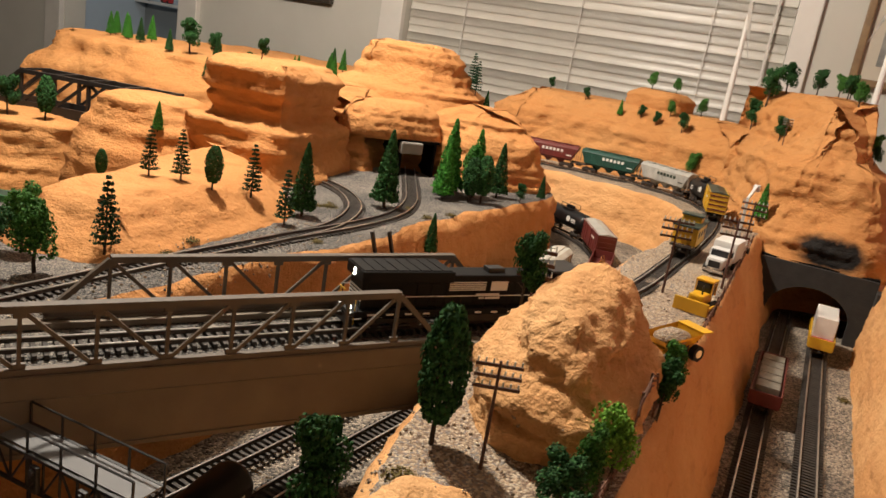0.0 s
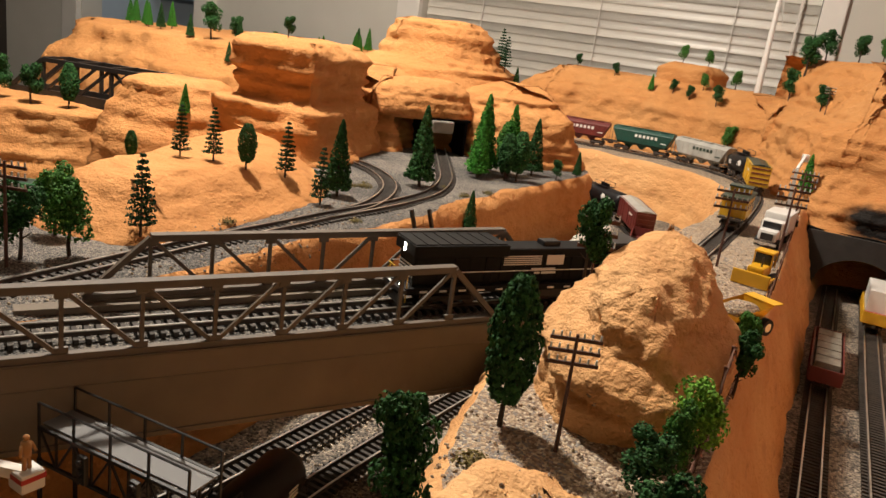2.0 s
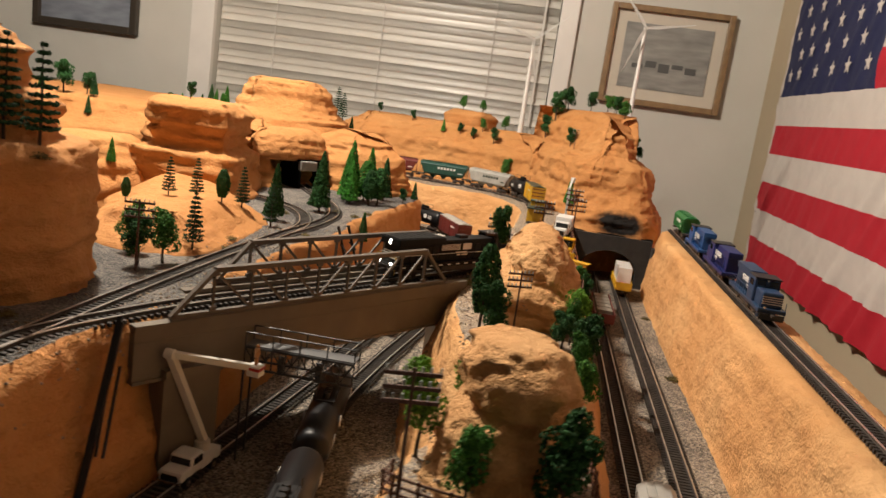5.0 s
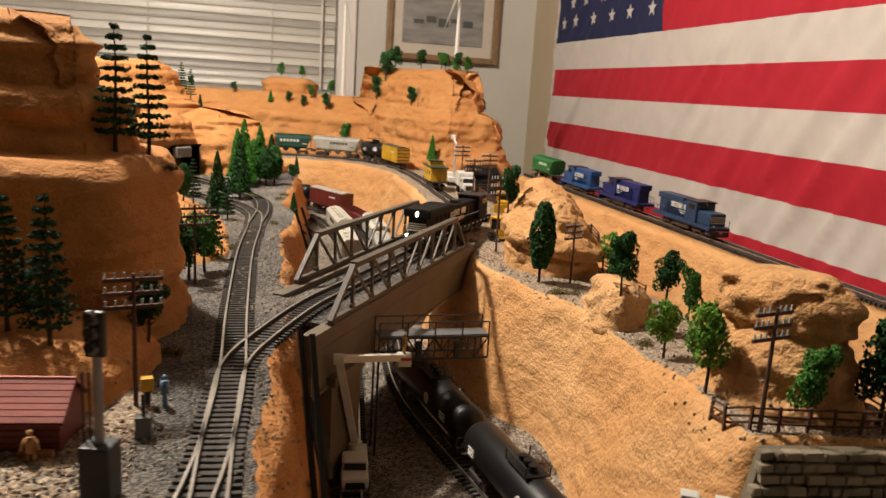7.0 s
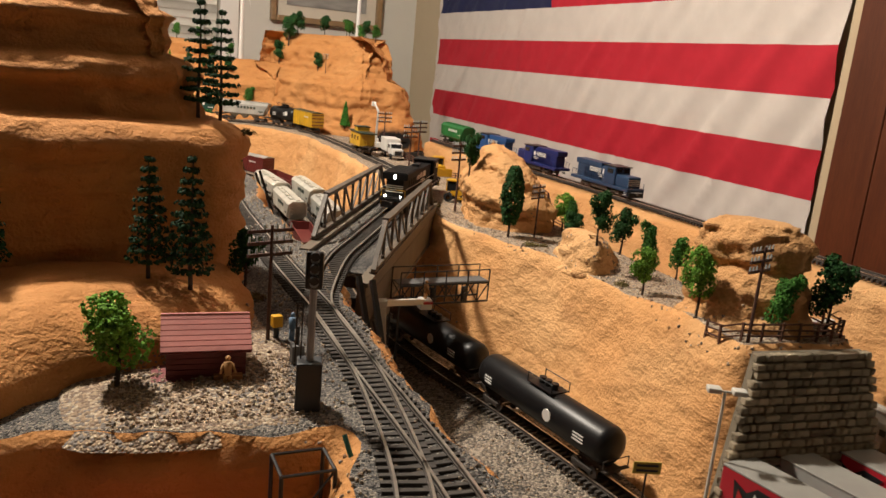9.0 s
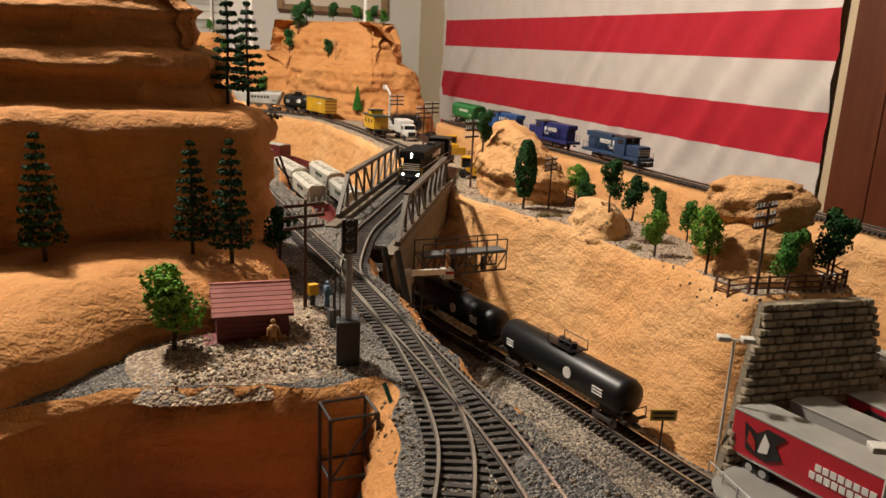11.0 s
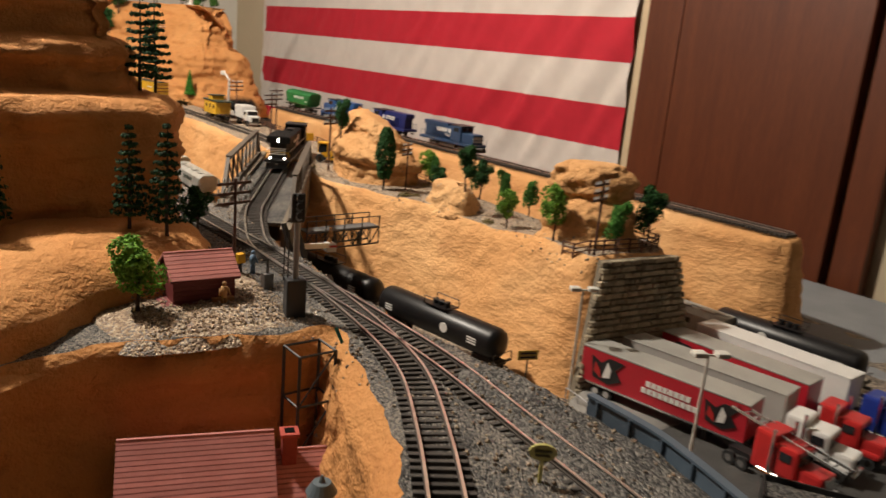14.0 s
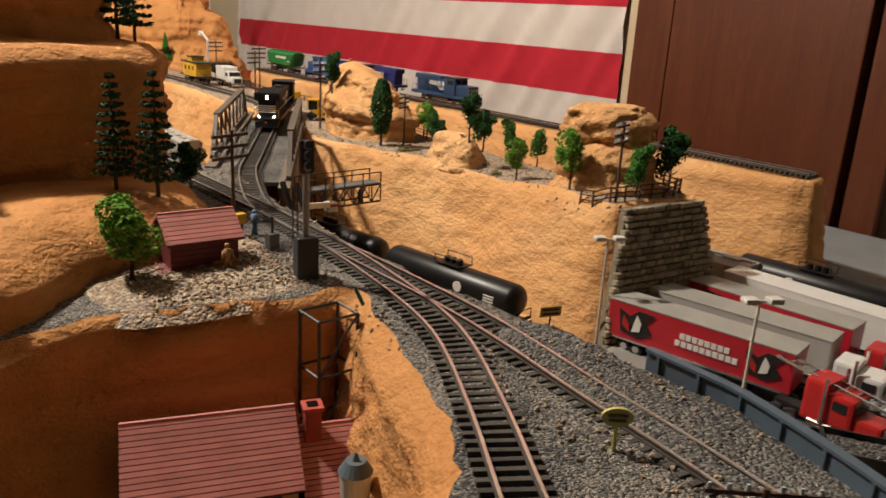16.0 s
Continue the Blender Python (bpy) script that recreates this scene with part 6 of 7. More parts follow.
def caboose(m):
    root = empty("caboose", m, "yellow model caboose with dark green roof", "caboose", "freight cars")
    part("body", box(bmesh.new(), 0, 0, 0.027, 0.066, 0.032, 0.026, None, 0.0008), P_YELLOW, root)
    part("roof", box(bmesh.new(), 0, 0, 0.0412, 0.088, 0.035, 0.0028, None, 0.0012), P_ROOF, root)
    cup = part("cupola", box(bmesh.new(), 0.006, 0, 0.046, 0.022, 0.026, 0.009, None, 0.0008), P_YELLOW, root)
    part("cupola_roof", box(bmesh.new(), 0.006, 0, 0.0515, 0.026, 0.029, 0.002, None, 0.0008), P_ROOF, cup)
    for s in (-1, 1):
        for k in (-1, 0, 1):
            part("window", box(bmesh.new(), k * 0.02, s * 0.0162, 0.030, 0.007, 0.0008, 0.008), GLASS_DARK, root)
        part("end_platform", box(bmesh.new(), s * 0.039, 0, 0.0145, 0.013, 0.030, 0.0025), TRUCK_GREY, root)
        bm = bmesh.new()
        for y in (-0.014, -0.005, 0.005, 0.014):
            bar(bm, (s * 0.045, y, 0.015), (s * 0.045, y, 0.028), 0.0007, 0.0007)
        bar(bm, (s * 0.045, -0.014, 0.028), (s * 0.045, 0.014, 0.028), 0.0007, 0.0007)
        part("end_railing", bm, P_YELLOW, root)
        bogie(root, s * 0.024)
    couplers(root, 0.088)


caboose(along([(-0.09, 1.0, Z), (-0.088, 1.15, Z), (-0.087, 1.268, Z), (-0.095, 1.45, Z)], 0.14, 0.08))

# lower level trains
tank_car(0.186, between(-0.207, 0.078, -0.231, 0.262, ZL), "long black model tank car with a round white emblem")
tank_car(0.186, between(-0.233, 0.274, -0.261, 0.458, ZL), "long black model tank car in the bridge's shadow")
hopper_car(0.15, along(YARD, 1.045, 0.15), P_PALE, "cream model covered hopper car in the canyon")
hopper_car(0.15, along(YARD, 0.885, 0.15), P_GREY, "grey model covered hopper car in the canyon")
box_car(0.13, along(YARD, 1.355, 0.13), P_MAROON, "red-brown model box car with pale roof", P_GREY)
gondola(0.15, along(YARD, 1.205, 0.15), P_MAROON, "rusty model gondola car")
tank_car(0.135, along(YARD, 1.50, 0.135), "black model tank car at the back of the canyon")
gondola(0.15, along(CUT, 0.80, 0.15), P_MAROON, "red-brown model gondola car on the inner track")
hopper_car(0.15, along(CUT, 0.97, 0.15), P_PALE, "cream model covered hopper car with flat roof")
hopper_car(0.15, along(CUT, 1.12, 0.13), P_PALE, "cream model covered hopper car on the inner track")

# gulch and yard cars
gondola(0.16, between(0.058, 0.98, 0.056, 1.14, ZL), P_MAROON, "dark red model gondola car with a lattice load", material("lattice_load", (0.22, 0.2, 0.16), 0.7, 0, (0.12, 0.11, 0.09), 120))
flat = gondola(0.12, between(0.112, 1.28, 0.112, 1.40, ZL), P_YELLOW, "red and yellow model flat car with a white container")
part("container", box(bmesh.new(), 0.0, 0, 0.040, 0.085, 0.030, 0.034, None, 0.001), P_WHITE, flat, "plain white container")
part("container_base", box(bmesh.new(), 0.0, 0, 0.021, 0.10, 0.031, 0.010, None, 0.001), P_RED, flat, "red load base")
hopper_car(0.15, between(0.066, 0.165, 0.065, 0.315, ZL), P_GREY, "grey model covered hopper car leaving the cutting")
hopper_car(0.15, between(0.070, 0.0, 0.067, 0.135, ZL), P_GREY, "pale grey model covered hopper car beside the trailers")
tank_car(0.18, between(0.106, 0.035, 0.120, -0.145, ZL), "black model tank car with a white emblem in the yard")

# locomotives on the bench
BZ = 1.023
diesel(0.155, between(0.222, 1.07, 0.222, 1.225, BZ), P_BLUE, "blue model diesel locomotive with white markings", False, False)
diesel(0.165, between(0.222, 0.86, 0.222, 1.03, BZ), P_DBLUE, "dark blue model diesel locomotive", False, False)
diesel(0.175, between(0.222, 0.82, 0.222, 0.63, BZ), P_SLATE, "slate blue model diesel locomotive with white lettering bars", False, False)
hopper_car(0.13, between(0.222, 1.28, 0.222, 1.41, BZ), P_LGREEN, "grass green model hopper car")
box_car(0.13, pose(-0.93, 0.78, 0.895, 0, 0, 30), P_LGREEN, "green model box car half hidden in a cut")

# ---------- road vehicles ----------
def wheel(root, x, y, r, w=0.004):
    t = part("wheel", tube(bmesh.new(), (x, y - w / 2, r), (x, y + w / 2, r), r, 16), RUBBER, root)
    part("rim", tube(bmesh.new(), (x, y - w / 2 - 0.0002, r), (x, y + w / 2 + 0.0002, r), r * 0.55, 12), CHROME, t)


def semi_tractor(m, colour, label):
    root = empty("semi_truck", m, label, "truck", "parked trucks")
    part("chassis", box(bmesh.new(), -0.008, 0, 0.010, 0.075, 0.012, 0.004), BLACK, root)
    part("hood", box(bmesh.new(), 0.026, 0, 0.018, 0.022, 0.022, 0.013, None, 0.003), colour, root)
    cab = part("cab", box(bmesh.new(), 0.006, 0, 0.024, 0.022, 0.028, 0.026, None, 0.003), colour, root)
    part("sleeper", box(bmesh.new(), -0.012, 0, 0.026, 0.018, 0.029, 0.034, None, 0.003), colour, cab)
    part("windscreen", box(bmesh.new(), 0.0172, 0, 0.029, 0.001, 0.022, 0.008, None, 0.0004), GLASS_DARK, cab)
    part("grille", box(bmesh.new(), 0.0374, 0, 0.017, 0.001, 0.014, 0.010), CHROME, root)
    part("bumper", box(bmesh.new(), 0.038, 0, 0.008, 0.003, 0.027, 0.004, None, 0.0008), CHROME, root)
    for s in (-1, 1):
        part("side_window", box(bmesh.new(), 0.007, s * 0.0142, 0.029, 0.010, 0.0008, 0.007), GLASS_DARK, cab)
        part("exhaust_stack", tube(bmesh.new(), (-0.004, s * 0.016, 0.012), (-0.004, s * 0.016, 0.048), 0.0014, 8), CHROME, root)
        part("fender", box(bmesh.new(), 0.027, s * 0.0125, 0.013, 0.016, 0.005, 0.005, None, 0.0018), colour, root)
        part("fuel_tank", tube(bmesh.new(), (-0.014, s * 0.0125, 0.009), (0.004, s * 0.0125, 0.009), 0.0035, 12), CHROME, root)
        for x in (0.027, -0.028, -0.040):
            wheel(root, x, s * 0.0125, 0.0058)
    return root


def flat_shape(root, name, pts, y, side, mat):
    """A painted shape standing on a vehicle's side, from its outline in x and z."""
    bm = bmesh.new()
    vs = [bm.verts.new((x, y, z)) for x, z in pts]
    f = bm.faces.new(vs if side < 0 else vs[::-1])
    made = bmesh.ops.extrude_face_region(bm, geom=[f])["geom"]
    bmesh.ops.translate(bm, vec=(0, side * 0.0005, 0), verts=[g for g in made if isinstance(g, bmesh.types.BMVert)])
    bmesh.ops.recalc_face_normals(bm, faces=bm.faces[:])
    return part(name, bm, mat, root)


def trailer(m, side_mat, label, marks=True):
    """A box trailer; its nose points to +x."""
    root = empty("semi_trailer", m, label, "trailer", "parked trailers")
    L, w = 0.165, 0.032
    part("box", box(bmesh.new(), 0, 0, 0.0305, L, w, 0.034, None, 0.0008), side_mat, root)
    part("roof", box(bmesh.new(), 0, 0, 0.0482, L + 0.0006, w + 0.0006, 0.0014, None, 0.0004), P_WHITE if side_mat is P_WHITE else material("trailer_roof_grey", (0.34, 0.33, 0.30), 0.5, 0, (0.26, 0.25, 0.23), 30), root, "plain white roof" if side_mat is P_WHITE else "dusty grey roof")
    part("landing_gear", box(bmesh.new(), L * 0.28, 0, 0.008, 0.004, 0.022, 0.014), TRUCK_GREY, root)
    part("underride_bar", box(bmesh.new(), -L / 2 + 0.002, 0, 0.008, 0.002, 0.026, 0.002), TRUCK_GREY, root)
    for s in (-1, 1):
        part("side_rail", box(bmesh.new(), 0, s * (w / 2 + 0.0004), 0.0135, L, 0.001, 0.002), CHROME, root)
        for x in (-L / 2 + 0.018, -L / 2 + 0.030):
            wheel(root, x, s * 0.0125, 0.006)
        if marks:
            for k, (n, z) in enumerate(((8, 0.0335), (10, 0.0265))):
                for j in range(n):
                    plate(root, 0.012 + (j - n / 2) * 0.0056 + 0.002 * k, s * (w / 2 + 0.0002), z, 0.0044, 0.0052, s)
            for cx, k in ((-L * 0.33, 1.0), (L * 0.36, 0.9)):
                flat_shape(root, "black_swoosh", [(cx + u * k, 0.031 + v * k) for u, v in ((-0.014, -0.010), (0.004, -0.013), (0.017, -0.006), (0.010, 0.003), (0.018, 0.012), (0.002, 0.013), (-0.006, 0.006), (-0.017, 0.011))], s * (w / 2 + 0.0005), s, BLACK)
                flat_shape(root, "white_tusk", [(cx + u * k, 0.031 + v * k) for u, v in ((-0.003, -0.008), (0.005, -0.006), (0.006, 0.002), (0.001, 0.009), (-0.001, 0.002))], s * (w / 2 + 0.0012), s, LETTER)
                flat_shape(root, "red_streak", [(cx + u * k, 0.031 + v * k) for u, v in ((-0.013, -0.003), (-0.005, -0.009), (-0.006, -0.001), (-0.012, 0.006))], s * (w / 2 + 0.0012), s, P_RED)
    return root


LOT = 0.903
P_TRAILER = paint("trailer_red", (0.48, 0.015, 0.03), 0.3, 0.7)
P_TGREY = paint("trailer_grey", (0.42, 0.41, 0.38), 0.4, 0.8)
for x0, y0, x1, y1, mt, mk, lb in ((-0.157, 0.004, -0.131, -0.158, P_TRAILER, True, "red model semi-trailer with white lettering bars and black graphics"), (-0.104, 0.0, -0.080, -0.163, P_TGREY, False, "plain grey model semi-trailer with dusty roof"),
                                  (-0.047, 0.003, -0.036, -0.162, P_TRAILER, True, "red model semi-trailer parked between grey and white ones"), (0.012, -0.010, 0.017, -0.176, P_WHITE, False, "plain white model semi-trailer")):
    trailer(pose((x0 + x1) / 2, (y0 + y1) / 2, LOT, 0, 0, math.degrees(math.atan2(y1 - y0, x1 - x0))), mt, lb, mk)
for x, y, a, c, lb in ((-0.100, -0.196, -82, P_WHITE, "white model semi truck cab"), (-0.052, -0.200, -84, P_RED, "bright red model semi truck with chrome grille"),
                       (0.006, -0.213, -88, P_TBLUE, "dark blue model semi truck")):
    semi_tractor(pose(x, y, LOT, 0, 0, a), c, lb)


def pickup(m, label, lift=False):
    root = empty("utility_truck", m, label, "truck", "parked trucks")
    part("bed", box(bmesh.new(), -0.014, 0, 0.013, 0.032, 0.023, 0.010, None, 0.001), P_WHITE, root)
    part("hood", box(bmesh.new(), 0.024, 0, 0.013, 0.018, 0.022, 0.009, None, 0.002), P_WHITE, root)
    cab = part("cab", box(bmesh.new(), 0.008, 0, 0.017, 0.020, 0.022, 0.017, None, 0.003), P_WHITE, root)
    part("windscreen", box(bmesh.new(), 0.0178, 0, 0.0205, 0.0012, 0.018, 0.006, None, 0.0003), GLASS_DARK, cab)
    part("grille", box(bmesh.new(), 0.0333, 0, 0.012, 0.0008, 0.016, 0.005), BLACK, root)
    part("bumper", box(bmesh.new(), 0.0335, 0, 0.007, 0.002, 0.022, 0.003, None, 0.0006), CHROME, root)
    for s in (-1, 1):
        part("side_window", box(bmesh.new(), 0.008, s * 0.0112, 0.0205, 0.013, 0.0008, 0.006), GLASS_DARK, cab)
        part("headlight", box(bmesh.new(), 0.0333, s * 0.009, 0.0145, 0.001, 0.003, 0.003), LETTER, root)
        for x in (0.023, -0.018):
            wheel(root, x, s * 0.0105, 0.0052, 0.0036)
    if lift:
        arm = part("lower_arm", bar(bmesh.new(), (-0.016, 0, 0.018), (-0.024, 0.0, 0.085), 0.004, 0.004), P_WHITE, root)
        part("upper_arm", bar(bmesh.new(), (-0.024, 0, 0.085), (0.02, 0.0, 0.10), 0.0034, 0.0034), P_WHITE, arm)
        part("bucket", box(bmesh.new(), 0.024, 0, 0.097, 0.009, 0.009, 0.010, None, 0.001), P_WHITE, arm)
    return root


lot_pickup = pickup(pose(-0.045, -0.256, LOT, 0, 0, -150), "white model utility pickup truck with a folded boom")
part("boom", bar(bar(bmesh.new(), (-0.010, 0.002, 0.016), (-0.012, 0.002, 0.056), 0.004, 0.004), (-0.014, -0.004, 0.016), (-0.011, -0.004, 0.050), 0.003, 0.003), P_WHITE, lot_pickup)
part("boom_bucket", box(bmesh.new(), -0.012, 0.002, 0.058, 0.009, 0.009, 0.009, None, 0.001), P_WHITE, lot_pickup)


def box_truck(m):
    root = empty("dump_truck", m, "white model dump truck by the fence", "truck", "parked trucks")
    part("hood", box(bmesh.new(), 0.034, 0, 0.016, 0.020, 0.022, 0.013, None, 0.003), P_WHITE, root)
    cab = part("cab", box(bmesh.new(), 0.016, 0, 0.021, 0.020, 0.026, 0.022, None, 0.003), P_WHITE, root)
    part("windscreen", box(bmesh.new(), 0.0262, 0, 0.0265, 0.001, 0.021, 0.008, None, 0.0003), GLASS_DARK, cab)
    part("grille", box(bmesh.new(), 0.0445, 0, 0.015, 0.001, 0.014, 0.008), BLACK, root)
    part("bumper", box(bmesh.new(), 0.045, 0, 0.007, 0.002, 0.026, 0.004, None, 0.0006), CHROME, root)
    part("dump_body", box(bmesh.new(), -0.022, 0, 0.026, 0.05, 0.030, 0.026, None, 0.0015), P_WHITE, root)
    for s in (-1, 1):
        part("side_window", box(bmesh.new(), 0.016, s * 0.0132, 0.026, 0.012, 0.0008, 0.007), GLASS_DARK, cab)
        for x in (0.032, -0.018, -0.034):
            wheel(root, x, s * 0.012, 0.006)
    return root


def on(x, y, a):
    return pose(x, y, ground(x, y), 0, 0, a)


box_truck(on(-0.035, 1.10, -96))
pickup(on(-0.03, 1.235, 84), "white model bucket truck beside the tunnel", True)


def bulldozer(m, label, loader=False):
    root = empty("bulldozer", m, label, "construction machine", "construction machines")
    for s in (-1, 1):
        if loader:
            for x in (-0.012, 0.012):
                wheel(root, x, s * 0.011, 0.0065, 0.005)
        else:
            part("track", box(bmesh.new(), 0, s * 0.011, 0.0055, 0.034, 0.006, 0.010, None, 0.0035), RUBBER, root)
    part("body", box(bmesh.new(), 0.004, 0, 0.013, 0.030, 0.016, 0.011, None, 0.002), P_CAT, root)
    cab = part("cab", box(bmesh.new(), -0.009, 0, 0.022, 0.014, 0.016, 0.014, None, 0.001), GLASS_DARK, root)
    part("cab_roof", box(bmesh.new(), -0.009, 0, 0.0305, 0.018, 0.019, 0.0024, None, 0.0008), P_CAT, cab)
    for sx in (-1, 1):
        for s in (-1, 1):
            part("cab_post", bar(bmesh.new(), (-0.009 + sx * 0.0075, s * 0.0085, 0.015), (-0.009 + sx * 0.0075, s * 0.0085, 0.030), 0.0012, 0.0012), P_CAT, cab)
    bl = part("blade", box(bmesh.new(), 0.028, 0, 0.008, 0.003, 0.036, 0.014, None, 0.001), P_CAT, root)
    for s in (-1, 1):
        part("push_arm", bar(bmesh.new(), (0.0, s * 0.015, 0.007), (0.027, s * 0.015, 0.007), 0.002, 0.003), P_CAT, bl)
    part("exhaust_stack", tube(bmesh.new(), (0.010, 0.003, 0.018), (0.010, 0.003, 0.028), 0.001, 8), BLACK, root)
    return root


bulldozer(on(-0.028, 0.88, -100), "yellow model bulldozer on the gravel")
bulldozer(on(-0.10, 0.64, -40), "small yellow model loader behind the butte", True)
bulldozer(pose(0.20, -0.20, LOT, 0, 0, -60), "yellow model wheel loader in the yard", True)
bulldozer(pose(-0.10, -0.325, LOT, 0, 0, 200), "yellow model bulldozer at the end of the lot")


def quarry_truck(m):
    root = empty("dump_truck", m, "large yellow model quarry dump truck loaded with gravel", "construction machine", "construction machines")
    for s in (-1, 1):
        for x in (0.022, -0.018):
            wheel(root, x, s * 0.014, 0.0095, 0.008)
    part("chassis", box(bmesh.new(), 0.002, 0, 0.013, 0.066, 0.018, 0.006, None, 0.001), P_CAT, root)
    part("cab", box(bmesh.new(), 0.026, 0.006, 0.022, 0.014, 0.014, 0.014, None, 0.001), P_CAT, root)
    bm = bmesh.new()
    lo = [bm.verts.new(v) for v in ((-0.030, -0.013, 0.018), (0.016, -0.013, 0.021), (0.016, 0.013, 0.021), (-0.030, 0.013, 0.018))]
    hi = [bm.verts.new(v) for v in ((-0.040, -0.020, 0.028), (0.020, -0.020, 0.036), (0.020, 0.020, 0.036), (-0.040, 0.020, 0.028))]
    bm.faces.new(lo[::-1])
    for k in range(4):
        bm.faces.new((lo[k], lo[(k + 1) % 4], hi[(k + 1) % 4], hi[k]))
    bmesh.ops.solidify(bm, geom=bm.faces[:], thickness=0.0012)
    part("dump_body", bm, P_CAT, root)
    part("canopy", box(bmesh.new(), 0.028, 0, 0.0365, 0.018, 0.040, 0.0016, None, 0.0006), P_CAT, root)
    bm = bmesh.new()
    bmesh.ops.create_icosphere(bm, subdivisions=3, radius=1, matrix=Matrix.Translation((-0.010, 0, 0.027)) @ Matrix.Diagonal((0.027, 0.017, 0.009, 1)))
    for v in bm.verts:
        v.co += Vector((0, 0, noise.noise(v.co * 260) * 0.002))
    part("gravel_load", bm, TALUS, root)
    return root


quarry = quarry_truck(on(-0.022, 0.71, 60))
quarry.scale = (0.72, 0.72, 0.72)

# ---------- buildings and fixtures by the line ----------
SHED_RED = material("shed_red_siding", (0.17, 0.025, 0.025), 0.6, 0, (0.12, 0.018, 0.018), 40, bump=0.1)
ROOF_RED = material("roof_faded_red", (0.50, 0.19, 0.165), 0.65, 0, (0.40, 0.135, 0.115), 60, bump=0.15, spread=0.12)
CREAM = material("house_cream", (0.42, 0.30, 0.16), 0.7, 0, (0.34, 0.24, 0.13), 40)


def shingled_roof(root, L, depth, z_ridge, z_eave, y_ridge, rows, sides=(-1, 1), cols=1):
    """Courses of shingles as lapped strips from ridge to eave on both slopes; the ridge runs along x."""
    for s in sides:
        d = Vector((0, s * depth, z_eave - z_ridge))
        for k in range(rows):
            c = Vector((0, y_ridge, z_ridge)) + d * ((k + 0.5) / rows) + Vector((0, 0, 0.0006))
            m = Matrix.Translation(c) @ Matrix.Rotation(math.atan2(d.z, d.y) if s > 0 else math.atan2(-d.z, -d.y), 4, "X")
            tilt = Matrix.Rotation(radians(4 if s < 0 else -4), 4, "X")
            for j in range(cols):
                w = L / cols
                part("shingle_course", box(bmesh.new(), (j - (cols - 1) / 2) * w, 0, 0, w - (0.0003 if cols > 1 else 0), d.length / rows * 0.80, 0.0014, m @ tilt), ROOF_RED, root)
        # Deck in darker red shows between courses as painted shadow lines.
        under = Vector((0, y_ridge, z_ridge)) + d * 0.5 + Vector((0, 0, -0.0002))
        part("course_shade_deck", box(bmesh.new(), 0, 0, 0, L * 0.995, d.length, 0.0012, Matrix.Translation(under) @ Matrix.Rotation(math.atan2(d.z, d.y) if s > 0 else math.atan2(-d.z, -d.y), 4, "X")), SHED_RED, root)
    part("ridge_cap", box(bmesh.new(), 0, y_ridge, z_ridge + 0.001, L, 0.002, 0.0014, None, 0.0004), ROOF_RED, root)


def gable(root, L, W, h, ridge, mat):
    bm = bmesh.new()
    v = [[bm.verts.new((x, y, z)) for y, z in ((-W / 2, 0), (W / 2, 0), (W / 2, h), (0, ridge), (-W / 2, h))] for x in (-L / 2, L / 2)]
    bm.faces.new(v[0][::-1])
    bm.faces.new(v[1])
    for k in range(5):
        bm.faces.new((v[0][k], v[0][(k + 1) % 5], v[1][(k + 1) % 5], v[1][k]))
    return part("wall_shell", bm, mat, root)


shed = empty("section_shed", pose(-0.530, 0.073, ground(-0.530, 0.06, 1.05), 0, 0, -5), "small dark red model shed with a faded red shingle roof", "shed")
gable(shed, 0.044, 0.034, 0.022, 0.033, SHED_RED)
shingled_roof(shed, 0.050, 0.0215, 0.0345, 0.0195, 0, 7)
part("base", box(bmesh.new(), -0.003, 0, 0.001, 0.054, 0.040, 0.003, None, 0.0006), SHED_RED, shed)
for k in range(6):
    part("board", box(bmesh.new(), 0, -0.0173, 0.003 + k * 0.0034, 0.043, 0.0006, 0.0028), SHED_RED, shed)
part("bench", box(bmesh.new(), 0.012, -0.021, 0.004, 0.016, 0.004, 0.004, None, 0.0005), material("bench_tan", (0.36, 0.16, 0.06), 0.7), shed)

TAN = material("figure_tan", (0.40, 0.20, 0.07), 0.7)
HIVIS = material("figure_overall_blue", (0.12, 0.20, 0.30), 0.7)


def figurine(x, y, z, a, mat, label):
    """A little standing workman as one plain shape."""
    bm = bmesh.new()
    for s in (-1, 1):
        tube(bm, (0, s * 0.0014, 0), (0, s * 0.0012, 0.0085), 0.0012, 6)
        tube(bm, (0, s * 0.0026, 0.0145), (0.0012, s * 0.0042, 0.0095), 0.0008, 6)
    tube(bm, (0, 0, 0.008), (0, 0, 0.0155), 0.0022, 8, 0.0026)
    bmesh.ops.create_icosphere(bm, subdivisions=2, radius=0.0017, matrix=Matrix.Translation((0, 0, 0.018)))
    ob = part("figurine", bm, mat, None, smooth=True)
    ob.matrix_basis = pose(x, y, z, 0, 0, a)
    tagged(ob, label, "figurine", "tiny figures")


figurine(-0.521, 0.046, ground(-0.521, 0.046, 1.05), -90, TAN, "tiny tan model figure beside the shed")
figurine(-0.468, 0.115, ground(-0.468, 0.115), 20, HIVIS, "tiny blue model workman beside the track")

